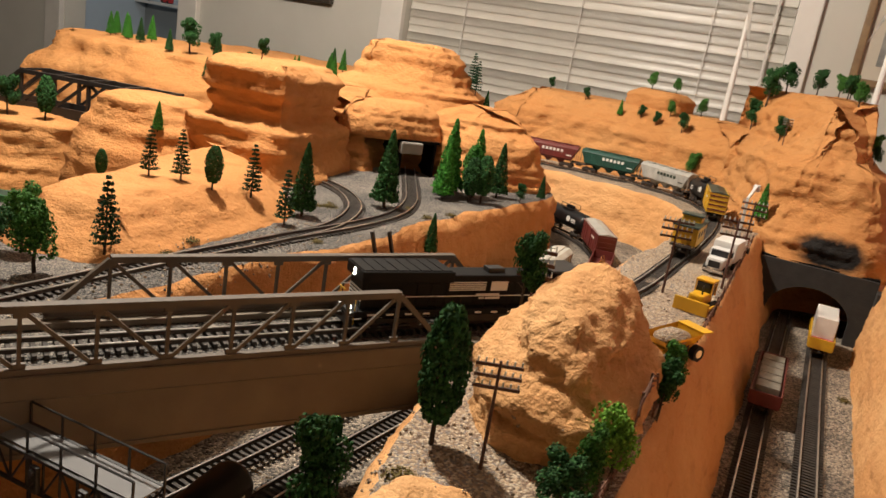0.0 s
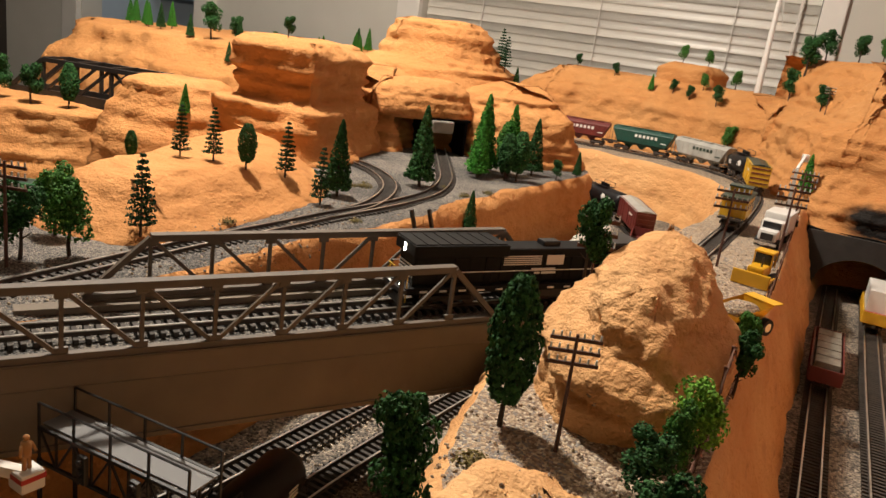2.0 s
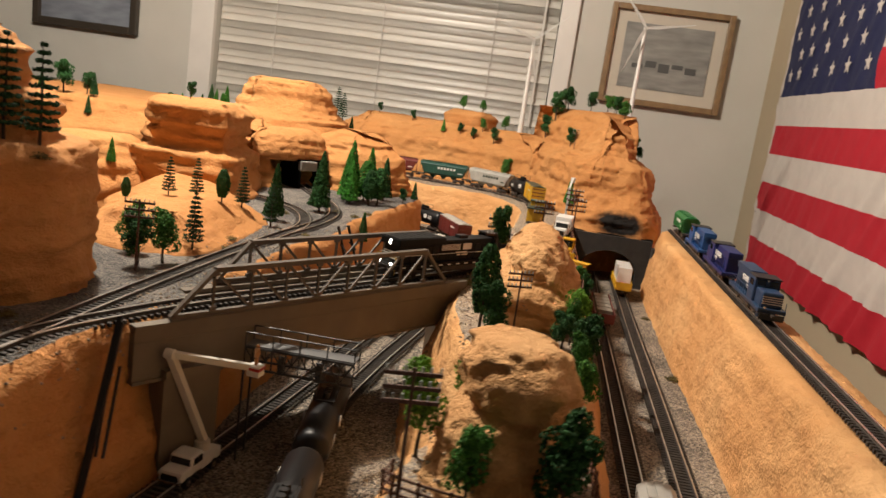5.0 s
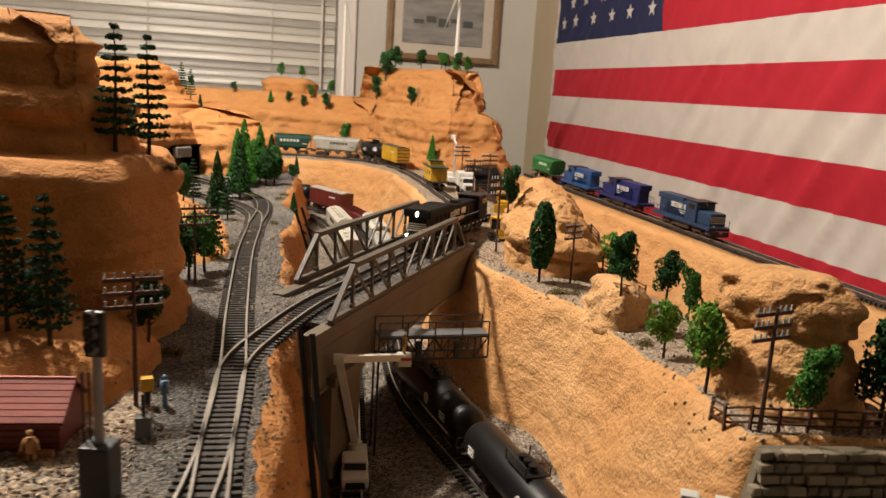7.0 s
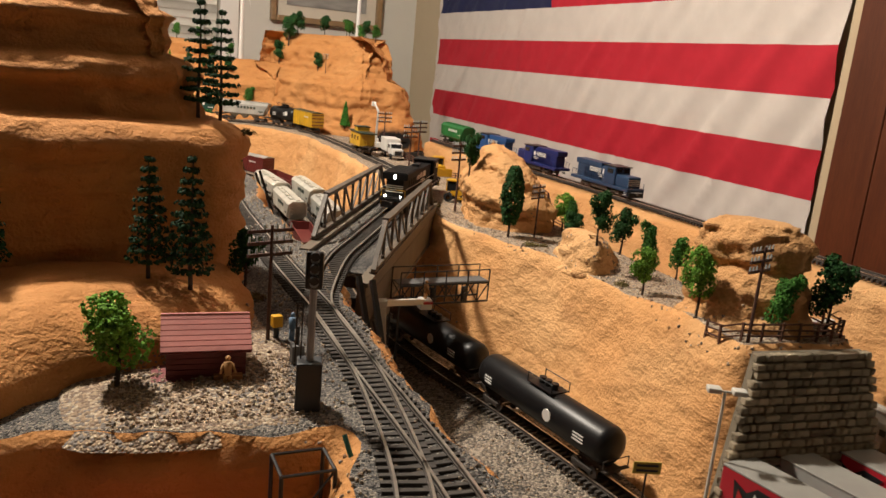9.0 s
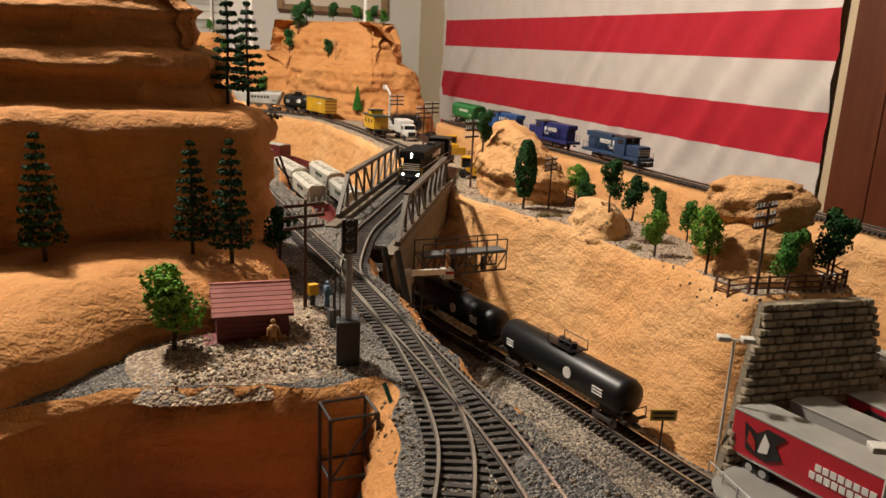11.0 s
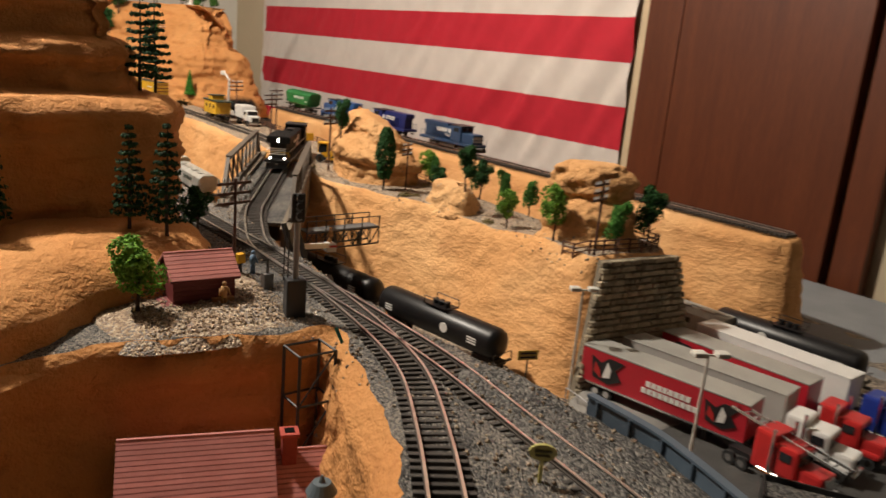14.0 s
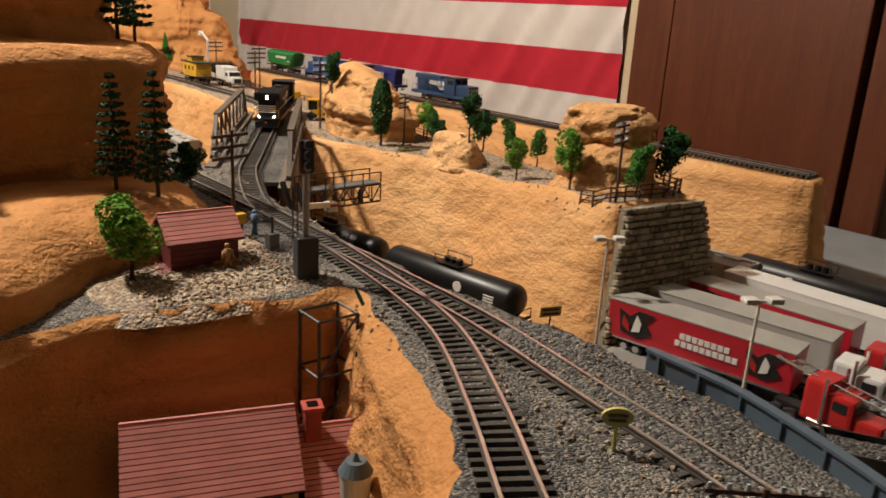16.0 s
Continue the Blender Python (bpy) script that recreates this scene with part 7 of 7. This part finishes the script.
# relay box and yellow cabinet
relay = empty("relay_box", pose(-0.478, 0.118, ground(-0.478, 0.118), 0, 0, 10), "yellow cabinet on a dark post beside the track", "trackside box")
part("post", tube(bmesh.new(), (0, 0, -0.003), (0, 0, 0.010), 0.002, 8), BLACK, relay)
part("cabinet", box(bmesh.new(), 0, 0, 0.0135, 0.007, 0.006, 0.008, None, 0.0008), P_CAT, relay)
box2 = empty("relay_box", pose(-0.474, 0.075, ground(-0.474, 0.075), 0, 0, 0), "grey switch machine with a post", "trackside box")
part("cabinet", box(bmesh.new(), 0, 0, 0.006, 0.008, 0.007, 0.012, None, 0.0008), material("relay_grey", (0.12, 0.12, 0.12), 0.6), box2)
part("post", tube(bmesh.new(), (0, 0, 0.012), (0, 0, 0.024), 0.001, 6), BLACK, box2)

# signal mast
SIG_GREY = material("signal_silver", (0.32, 0.32, 0.33), 0.4, 0.3)
signal = empty("signal_mast", pose(-0.483, 0.012, ground(-0.483, 0.012), 0, 0, -15), "silver signal mast with a black three-lamp head on a dark box", "railway signal")
part("base_box", box(bmesh.new(), 0, 0, 0.013, 0.014, 0.013, 0.030, None, 0.0012), material("signal_base", (0.03, 0.035, 0.04), 0.5), signal)
part("mast", tube(bmesh.new(), (0, 0, 0.028), (0, 0, 0.072), 0.0021, 10), SIG_GREY, signal)
part("ladder", bar(bar(bmesh.new(), (-0.005, 0.002, 0.026), (-0.005, 0.002, 0.06), 0.0008, 0.0008), (-0.008, 0.002, 0.026), (-0.008, 0.002, 0.06), 0.0008, 0.0008), BLACK, signal)
head = part("head", box(bmesh.new(), 0, -0.001, 0.079, 0.0095, 0.004, 0.021, None, 0.0018), BLACK, signal)
for k in range(3):
    part("lens", tube(bmesh.new(), (0, -0.0042, 0.0725 + k * 0.0065), (0, -0.003, 0.0725 + k * 0.0065), 0.0024, 12), material("lens_grey", (0.3, 0.32, 0.33), 0.1), head)
    part("hood", tube(bmesh.new(), (0, -0.003, 0.0748 + k * 0.0065), (0, -0.0075, 0.0748 + k * 0.0065), 0.0024, 10), BLACK, head)

# dark scaffold below the signal
tower = empty("scaffold_tower", pose(-0.498, -0.04, 0.886), "dark model steel scaffold standing against the cliff", "scaffold")
for sx in (-0.013, 0.013):
    for sy in (-0.012, 0.010):
        part("leg", tube(bmesh.new(), (sx, sy, 0), (sx, sy, 0.135), 0.0011, 6), BLACK, tower)
for z in (0.03, 0.065, 0.1, 0.135):
    for a, b in (((-0.013, -0.012), (0.013, -0.012)), ((-0.013, 0.010), (0.013, 0.010)), ((-0.013, -0.012), (-0.013, 0.010)), ((0.013, -0.012), (0.013, 0.010))):
        part("girt", tube(bmesh.new(), (*a, z), (*b, z), 0.0009, 6), BLACK, tower)
for z in (0.03, 0.065, 0.1):
    part("brace", tube(bmesh.new(), (-0.013, -0.012, z), (0.013, -0.012, z + 0.035), 0.0007, 6), BLACK, tower)
cable = part("loose_cable", tube(tube(tube(bmesh.new(), (-0.476, -0.035, 1.03), (-0.470, -0.05, 1.005), 0.0013, 6), (-0.470, -0.05, 1.005), (-0.468, -0.052, 0.975), 0.0013, 6), (-0.468, -0.052, 0.975), (-0.471, -0.05, 0.95), 0.0013, 6), material("cable_teal", (0.02, 0.16, 0.14), 0.5))
tagged(cable, "teal green wire hanging down the cut bank", "cable")

# station house below
house = empty("station_house", pose(-0.575, -0.047, 0.9145, 0, 0, -20), "cream model station house with a long faded red shingle roof", "house")
gable(house, 0.086, 0.052, 0.040, 0.064, CREAM)
part("foundation", box(bmesh.new(), 0, 0, -0.0145, 0.088, 0.054, 0.029), CREAM, house)
shingled_roof(house, 0.090, 0.036, 0.0655, 0.0345, 0, 15)
for k in range(4):
    wdw = part("window", box(bmesh.new(), -0.031 + k * 0.0205, -0.0264, 0.026, 0.0075, 0.0012, 0.012), GLASS_DARK, house)
    part("frame", box(box(bmesh.new(), -0.031 + k * 0.0205, -0.0270, 0.0325, 0.010, 0.0012, 0.0014), -0.031 + k * 0.0205, -0.0270, 0.0195, 0.010, 0.0012, 0.0014), material("sash_green", (0.03, 0.09, 0.05), 0.6), wdw)
annex = empty("station_annex", pose(-0.517, -0.069, 0.907, 0, 0, -20), "small dark red annex with red shingles and a brick chimney", "house")
gable(annex, 0.030, 0.056, 0.034, 0.058, SHED_RED)
part("foundation", box(bmesh.new(), 0, 0, -0.011, 0.031, 0.057, 0.022), SHED_RED, annex)
shingled_roof(annex, 0.033, 0.036, 0.0595, 0.0305, 0, 15)
chim = part("chimney", box(bmesh.new(), -0.008, -0.004, 0.064, 0.009, 0.009, 0.020, None, 0.0006), material("chimney_red", (0.35, 0.05, 0.035), 0.7, 0, (0.25, 0.035, 0.025), 90, bump=0.3), annex)
part("chimney_cap", box(bmesh.new(), -0.008, -0.004, 0.0745, 0.0115, 0.0115, 0.0022, None, 0.0004), material("chimney_cap", (0.42, 0.06, 0.04), 0.7), chim)
# Thin black plate painted as the shade of the flue hole.
part("flue_shade", box(bmesh.new(), -0.008, -0.004, 0.0757, 0.006, 0.006, 0.0006), HOLE_SHADE, chim)
lantern = empty("globe_lantern", pose(-0.536, -0.129, 0.884), "white globe street lantern with a grey cap", "lamp post")
part("post", tube(bmesh.new(), (0, 0, 0), (0, 0, 0.070), 0.0016, 10), material("lantern_black", (0.03, 0.03, 0.035), 0.5), lantern)
part("collar", tube(bmesh.new(), (0, 0, 0.068), (0, 0, 0.078), 0.0028, 12, 0.006), material("lantern_grey", (0.16, 0.18, 0.20), 0.4), lantern)
part("globe", tube(bmesh.new(), (0, 0, 0.078), (0, 0, 0.092), 0.0072, 18, 0.0082), material("milk_glass", (0.62, 0.62, 0.58), 0.3), lantern)
part("cap", tube(tube(bmesh.new(), (0, 0, 0.092), (0, 0, 0.098), 0.0088, 18, 0.0052), (0, 0, 0.098), (0, 0, 0.102), 0.0020, 10, 0.0006), material("lantern_cap", (0.10, 0.13, 0.15), 0.4), lantern)

# signal gantry over the cutting
gantry = empty("signal_gantry", None, "black model lattice signal bridge with railings over the cutting", "signal bridge")
GA, GB = Vector((-0.313, 0.310, 0)), Vector((-0.212, 0.314, 0))
gd = (GB - GA).normalized()
gn = Vector((-gd.y, gd.x, 0))
for off in (0.0, 0.022):
    o = gn * off
    for z in (0.978, 0.998):
        part("chord", bar(bmesh.new(), (GA + o).to_2d().to_3d() + Vector((0, 0, z)), (GB + o) + Vector((0, 0, z)), 0.0018, 0.0018), BLACK, gantry)
    part("handrail", tube(bmesh.new(), GA + o + Vector((0, 0, 1.012)), GB + o + Vector((0, 0, 1.012)), 0.0007, 6), BLACK, gantry)
    for k in range(9):
        p = GA.lerp(GB, k / 8) + o
        part("post", bar(bmesh.new(), p + Vector((0, 0, 0.978)), p + Vector((0, 0, 1.012 if k % 2 == 0 else 0.998)), 0.0011, 0.0011, gn), BLACK, gantry)
        if k < 8:
            q = GA.lerp(GB, (k + 1) / 8) + o
            part("diagonal", bar(bmesh.new(), p + Vector((0, 0, 0.978 if k % 2 else 0.998)), q + Vector((0, 0, 0.998 if k % 2 else 0.978)), 0.0010, 0.0010), BLACK, gantry)
mid = GA.lerp(GB, 0.5) + gn * 0.011
part("walkway", bar(bmesh.new(), GA + gn * 0.011 + Vector((0, 0, 0.999)), GB + gn * 0.011 + Vector((0, 0, 0.999)), 0.018, 0.001), material("walkway_grey", (0.12, 0.12, 0.12), 0.6), gantry)
for p in (GA,):
    for off in (0.0, 0.022):
        part("leg", bar(bmesh.new(), p + gn * off + Vector((0, 0, 0.886)), p + gn * off + Vector((0, 0, 0.98)), 0.0018, 0.0018, gn), BLACK, gantry)
for k in range(2):
    q = GA.lerp(GB, 0.35 + 0.35 * k)
    sh = part("signal_head", box(bmesh.new(), q.x, q.y - 0.003, 0.988, 0.006, 0.003, 0.016, None, 0.001), BLACK, gantry)
    for j in range(3):
        part("lens", tube(bmesh.new(), (q.x, q.y - 0.006, 0.983 + j * 0.005), (q.x, q.y - 0.0042, 0.983 + j * 0.005), 0.0018, 10), BLACK, sh)

# white bucket lift below the bridge
BOOM = paint("boom_white", (0.70, 0.66, 0.58), 0.4, 0.8)
lift = pickup(pose(-0.336, 0.268, 0.888, 0, 0, -95), "white model lift truck below the bridge")
part("turntable", tube(bmesh.new(), (-0.016, 0, 0.018), (-0.016, 0, 0.026), 0.007, 14), BOOM, lift)
inv = lift.matrix_basis.inverted()
P0, P1, P2 = inv @ Vector((-0.334, 0.286, 0.912)), inv @ Vector((-0.354, 0.250, 1.002)), inv @ Vector((-0.294, 0.290, 0.988))
part("lower_boom", bar(bmesh.new(), P0, P1, 0.0062, 0.0062, (1, 0, 0)), BOOM, lift)
part("upper_boom", bar(bmesh.new(), P1, P2, 0.0055, 0.0055), BOOM, lift)
part("elbow", tube(bmesh.new(), P1 + Vector((0, -0.004, 0)), P1 + Vector((0, 0.004, 0)), 0.0045, 12), BOOM, lift)
part("bucket", box(bmesh.new(), P2.x, P2.y, P2.z - 0.002, 0.012, 0.012, 0.010, None, 0.001), P_WHITE, lift)
part("bucket_band", box(bmesh.new(), P2.x, P2.y, P2.z, 0.0126, 0.0126, 0.0025), P_RED, lift)
figurine(-0.294, 0.290, 0.990, 0, TAN, "tiny model workman in the lift bucket")

# ---------- yard ----------
ASPHALT = material("lot_asphalt", (0.045, 0.043, 0.04), 0.85, 0, (0.065, 0.062, 0.058), 50, bump=0.4, bump_scale=500)
CONC = material("lot_concrete", (0.24, 0.23, 0.21), 0.8, 0, (0.19, 0.18, 0.165), 30, bump=0.15)
rock("parking_lot", [(-0.215, 0.005), (-0.05, -0.015), (0.03, -0.02), (0.05, -0.2), (0.06, -0.45), (-0.1, -0.50), (-0.28, -0.45), (-0.25, -0.25)], [(Z_LOW - 0.004, 0.004), (LOT - 0.001, 0.0), (LOT, -0.001)],
     mat=ASPHALT, ds=0.012, rough=0.001, strata=0.0003, top_noise=0.0003, kind="structure", label="dark asphalt truck lot")
rock("lot_apron", [(-0.205, 0.0), (-0.04, -0.016), (-0.045, -0.10), (-0.22, -0.09)], [(LOT - 0.002, 0.002), (LOT + 0.0015, 0.0), (LOT + 0.002, -0.001)], mat=CONC, ds=0.012, rough=0.001, strata=0.0002, top_noise=0.0002,
     kind="structure", label="grey concrete apron behind the trailers")
CLOTHGREY = material("grey_cloth", (0.22, 0.23, 0.24), 0.9, 0, (0.18, 0.19, 0.2), 20, bump=0.2)
structure(block("table_cover", 0.40, -0.25, Z_LOW - 0.006, 0.36, 0.95, 0.012, CLOTHGREY, None, 0.003), "grey cloth-covered table edge beyond the yard")

# blue-grey plate girder edge along the bank
SLATE = material("plate_blue_grey", (0.08, 0.11, 0.145), 0.5, 0, (0.06, 0.085, 0.115), 40, bump=0.08)
edge = empty("plate_girder_wall", None, "blue-grey ribbed plate girder along the edge of the bank", "girder wall")
line = curve_points([(-0.397, -0.192, 1.0), (-0.398, -0.22, 1.0), (-0.401, -0.25, 1.0), (-0.418, -0.305, 1.0), (-0.436, -0.345, 1.0), (-0.462, -0.39, 1.0), (-0.495, -0.44, 1.0)], 0.008)
part("plate", sweep(bmesh.new(), line, 0, 0.0, 0.0024, 0.030), SLATE, edge)
part("cap", sweep(bmesh.new(), line, 0, 0.030, 0.0052, 0.0016), SLATE, edge)
part("lower_flange", sweep(bmesh.new(), line, 0, -0.001, 0.0052, 0.0016), SLATE, edge)
for k, (p, d) in enumerate(line):
    if k % 3 == 1:
        part("rib", bar(bmesh.new(), p + Vector((-0.0018, 0, 0.0)), p + Vector((-0.0018, 0, 0.030)), 0.0022, 0.0016, d), SLATE, edge)

# cinder bank
rock("cinder_bank", [(-0.405, -0.18), (-0.405, -0.25), (-0.42, -0.31), (-0.445, -0.36), (-0.50, -0.45), (-0.525, -0.45), (-0.497, -0.36), (-0.484, -0.27), (-0.468, -0.19), (-0.452, -0.135), (-0.432, -0.115), (-0.41, -0.12)],
     [(Z_UP - 0.004, 0.002), (Z_UP + 0.001, -0.004), (Z_UP + 0.0036, -0.012)], mat=COAL, ds=0.006, rough=0.006, strata=0.0, top_noise=0.0008, kind="structure", label="dark cinder ground between the tracks")

rock("shed_ground", [(-0.612, 0.004), (-0.56, -0.010), (-0.49, -0.014), (-0.478, 0.02), (-0.472, 0.08), (-0.475, 0.16), (-0.49, 0.19), (-0.52, 0.12), (-0.612, 0.10)],
     [(Z_UP - 0.006, 0.0), (Z_UP + 0.001, -0.003), (Z_UP + 0.003, -0.010)], mat=TALUS, ds=0.006, rough=0.006, strata=0.0, top_noise=0.004, kind="structure", label="tan crushed stone round the shed")

# oval yellow sign and small yellow sign
YSIGN = material("sign_yellow", (0.55, 0.50, 0.16), 0.5, 0, (0.45, 0.40, 0.13), 60)
oval = empty("oval_sign", pose(-0.483, -0.238, ground(-0.483, -0.238), 0, 0, -40), "small yellow-green oval sign on a post", "sign")
part("post", tube(bmesh.new(), (0, 0, -0.003), (0, 0, 0.013), 0.0010, 8), YSIGN, oval)
bm = tube(bmesh.new(), (0, -0.0008, 0), (0, 0.0008, 0), 1, 24)
for v in bm.verts:
    v.co = Vector((v.co.x * 0.0066, v.co.y, 0.0155 + v.co.z * 0.0042))
face = part("plate", bm, YSIGN, oval)
part("rim_bar", box(bmesh.new(), 0, -0.0012, 0.0165, 0.008, 0.0006, 0.0012), material("sign_ink", (0.08, 0.07, 0.02), 0.6), face)
part("rim_bar", box(bmesh.new(), 0, -0.0012, 0.0143, 0.007, 0.0006, 0.0010), material("sign_ink_low", (0.08, 0.07, 0.02), 0.6), face)
ysign = empty("warning_sign", pose(-0.207, 0.042, 0.887, 0, 0, -20), "small yellow rectangular sign with dark bars", "sign")
part("post", tube(bmesh.new(), (0, 0, 0), (0, 0, 0.040), 0.0008, 6), BLACK, ysign)
yp = part("plate", box(bmesh.new(), 0, 0, 0.044, 0.022, 0.001, 0.010, None, 0.0003), material("sign_amber", (0.45, 0.33, 0.05), 0.5), ysign)
for z in (0.0462, 0.0420):
    part("bar", box(bmesh.new(), 0, -0.0008, z, 0.017, 0.0005, 0.0018), material("sign_black", (0.02, 0.02, 0.02), 0.6), yp)

# yard lamp posts with twin floodlights
LAMPW = paint("lamp_white", (0.66, 0.64, 0.58), 0.45, 0.8)


def yard_lamp(x, y, h, a):
    root = empty("yard_lamp", pose(x, y, LOT - 0.002, 0, 0, a), "slim white model yard lamp with twin floodlights", "lamp post", "yard lamps")
    part("post", tube(bmesh.new(), (0, 0, 0), (0, 0, h), 0.0014, 8, 0.0011), LAMPW, root)
    part("arm", bar(bmesh.new(), (-0.011, 0, h), (0.011, 0, h), 0.0014, 0.0014), LAMPW, root)
    for s in (-1, 1):
        part("floodlight", box(bmesh.new(), s * 0.009, -0.003, h + 0.002, 0.010, 0.009, 0.004, Matrix.Rotation(0.0, 4, "X"), 0.0012), LAMPW, root)


yard_lamp(-0.176, 0.010, 0.104, -30)
yard_lamp(-0.238, -0.168, 0.116, -30)
yard_lamp(0.005, -0.235, 0.109, -40)
yard_lamp(0.10, 0.16, 0.09, 0)
# low wire fence in front of the trailers
fence2 = empty("wire_fence", None, "low grey wire fence beside the apron", "fence")
prev = None
for k in range(9):
    p = Vector((-0.198 - 0.003 * k, -0.005 - 0.018 * k, LOT))
    part("post", tube(bmesh.new(), p, p + Vector((0, 0, 0.011)), 0.0006, 6), SIG_GREY, fence2)
    if prev:
        part("rail", tube(bmesh.new(), prev + Vector((0, 0, 0.0105)), p + Vector((0, 0, 0.0105)), 0.0005, 5), SIG_GREY, fence2)
    prev = p
# dump trailer with cinders
tub = empty("dump_trailer", pose(-0.205, -0.262, LOT, 0, 0, -60), "dark open dump trailer loaded with cinders", "trailer")
for s in (-1, 1):
    part("side", box(bmesh.new(), 0, s * 0.016, 0.022, 0.09, 0.0016, 0.024, None, 0.0004), BLACK, tub)
    part("end", box(bmesh.new(), s * 0.045, 0, 0.022, 0.0016, 0.032, 0.024, None, 0.0004), BLACK, tub)
    for x in (-0.03, -0.018):
        wheel(tub, x, s * 0.0125, 0.006)
part("floor", box(bmesh.new(), 0, 0, 0.013, 0.088, 0.031, 0.003), BLACK, tub)
bm = bmesh.new()
bmesh.ops.create_grid(bm, x_segments=30, y_segments=12, size=0.5, matrix=Matrix.Translation((0, 0, 0.029)) @ Matrix.Diagonal((0.086, 0.030, 1, 1)))
for v in bm.verts:
    v.co.z += noise.noise(v.co * 300) * 0.0022 + 0.004 * (1 - (v.co.y / 0.015) ** 2)
part("cinder_load", bm, COAL, tub)
# fire ladder truck between
semi = semi_tractor(pose(-0.152, -0.200, LOT, 0, 0, -92), P_RED, "red model ladder truck with a silver lattice ladder")
for s in (-1, 1):
    part("ladder_rail", bar(bmesh.new(), (-0.05, s * 0.006, 0.046), (0.05, s * 0.006, 0.034), 0.0014, 0.0022), CHROME, semi)
for k in range(12):
    x = -0.048 + k * 0.0087
    part("ladder_rung", bar(bmesh.new(), (x, -0.006, 0.0458 - (x + 0.05) * 0.12), (x, 0.006, 0.0458 - (x + 0.05) * 0.12), 0.001, 0.001), CHROME, semi)

# crossing signal beside the yard track
cross = empty("crossing_signal", pose(0.236, -0.226, Z_LOW - 0.001, 0, 0, -50), "black model crossing signal with round lamp discs", "railway signal")
part("post", tube(bmesh.new(), (0, 0, 0), (0, 0, 0.060), 0.0013, 8), BLACK, cross)
for x, z in ((-0.014, 0.040), (0.014, 0.040), (0.0, 0.054), (0.0, 0.024)):
    disc = part("lamp_disc", tube(bmesh.new(), (x, -0.003, z), (x, -0.001, z), 0.0065, 16), BLACK, cross)
    part("lens", tube(bmesh.new(), (x, -0.0046, z), (x, -0.003, z), 0.0022, 10), SIG_GREY, disc)
part("lamp_arm", bar(bmesh.new(), (-0.014, 0, 0.040), (0.014, 0, 0.040), 0.0012, 0.0012), BLACK, cross)

# dry scrub
SCRUB = leaf_material("scrub_olive", (0.14, 0.10, 0.03), (0.10, 0.09, 0.03))
scrub_kind = None
for x, y, r in ((-0.155, 0.015, 0.012), (-0.16, 0.0, 0.010), (-0.11, 0.405, 0.012), (-0.095, 0.40, 0.008), (-0.15, 0.62, 0.014), (-0.09, 0.25, 0.010), (-0.05, 0.17, 0.010), (-0.39, 0.95, 0.010), (-0.38, 1.0, 0.009), (-0.49, 0.87, 0.012),
                (-0.50, 0.86, 0.008), (-0.46, 0.60, 0.010), (0.155, 0.80, 0.014), (0.15, 1.15, 0.010), (-0.475, 0.21, 0.010), (-0.48, 0.25, 0.010), (-0.45, 0.56, 0.009), (-0.40, 0.72, 0.008), (-0.43, 0.97, 0.008)):
    m = pose(x, y, ground(x, y, 1.2), 0, 0, x * 4000) @ Matrix.Diagonal((r, r, r * 0.55, 1))
    if scrub_kind is None:
        rnd = random.Random(77)
        bm = bmesh.new()
        for _ in range(260):
            d = Vector((rnd.gauss(0, 1), rnd.gauss(0, 1), abs(rnd.gauss(0, 1)))).normalized()
            chip(bm, d * rnd.uniform(0.3, 1.0), 0.11, rnd, d)
        scrub_kind = part("scrub", bm, SCRUB)
        tagged(scrub_kind, "low tuft of dry olive scrub on gravel", "scrub", "scrub tufts")
        scrub_kind.matrix_basis = m
    else:
        copy_scaled(scrub_kind, m)

# loose stones on the gravel
rnd = random.Random(5)
bm = bmesh.new()
bmesh.ops.create_icosphere(bm, subdivisions=1, radius=1)
ball = [v.co.copy() for v in bm.verts]
tris = [tuple(v.index for v in f.verts) for f in bm.faces]
bm.free()
verts, faces = [], []
for _ in range(5200):
    zone = rnd.choice(((-0.585, -0.475, 0.002, 0.085), (-0.585, -0.475, 0.002, 0.085), (-0.46, -0.385, 0.15, 0.8), (-0.15, -0.01, 0.02, 1.0), (-0.15, -0.01, 0.02, 0.6), (-0.34, -0.17, 0.0, 0.6), (-0.50, -0.39, -0.28, 0.15)))
    x, y = rnd.uniform(zone[0], zone[1]), rnd.uniform(zone[2], zone[3])
    z = ground(x, y, 1.045)
    if zone[1] == -0.01 and z < 1.006:
        continue
    s = rnd.uniform(0.0006, 0.0019) * (0.8 if zone[0] == -0.585 else 1.0)
    m = pose(x, y, z + s * 0.2, rnd.uniform(0, 360), rnd.uniform(0, 360), 0) @ Matrix.Diagonal((s, s * rnd.uniform(0.6, 1), s * rnd.uniform(0.5, 0.9), 1))
    k = len(verts)
    verts += [tuple(m @ v) for v in ball]
    faces += [tuple(k + i for i in t) for t in tris]
me = bpy.data.meshes.new("loose_gravel")
me.from_pydata(verts, [], faces)
me.materials.append(TALUS)
tagged(new("loose_gravel", me), "loose crushed stones on the gravel", "gravel", "", "stuff")
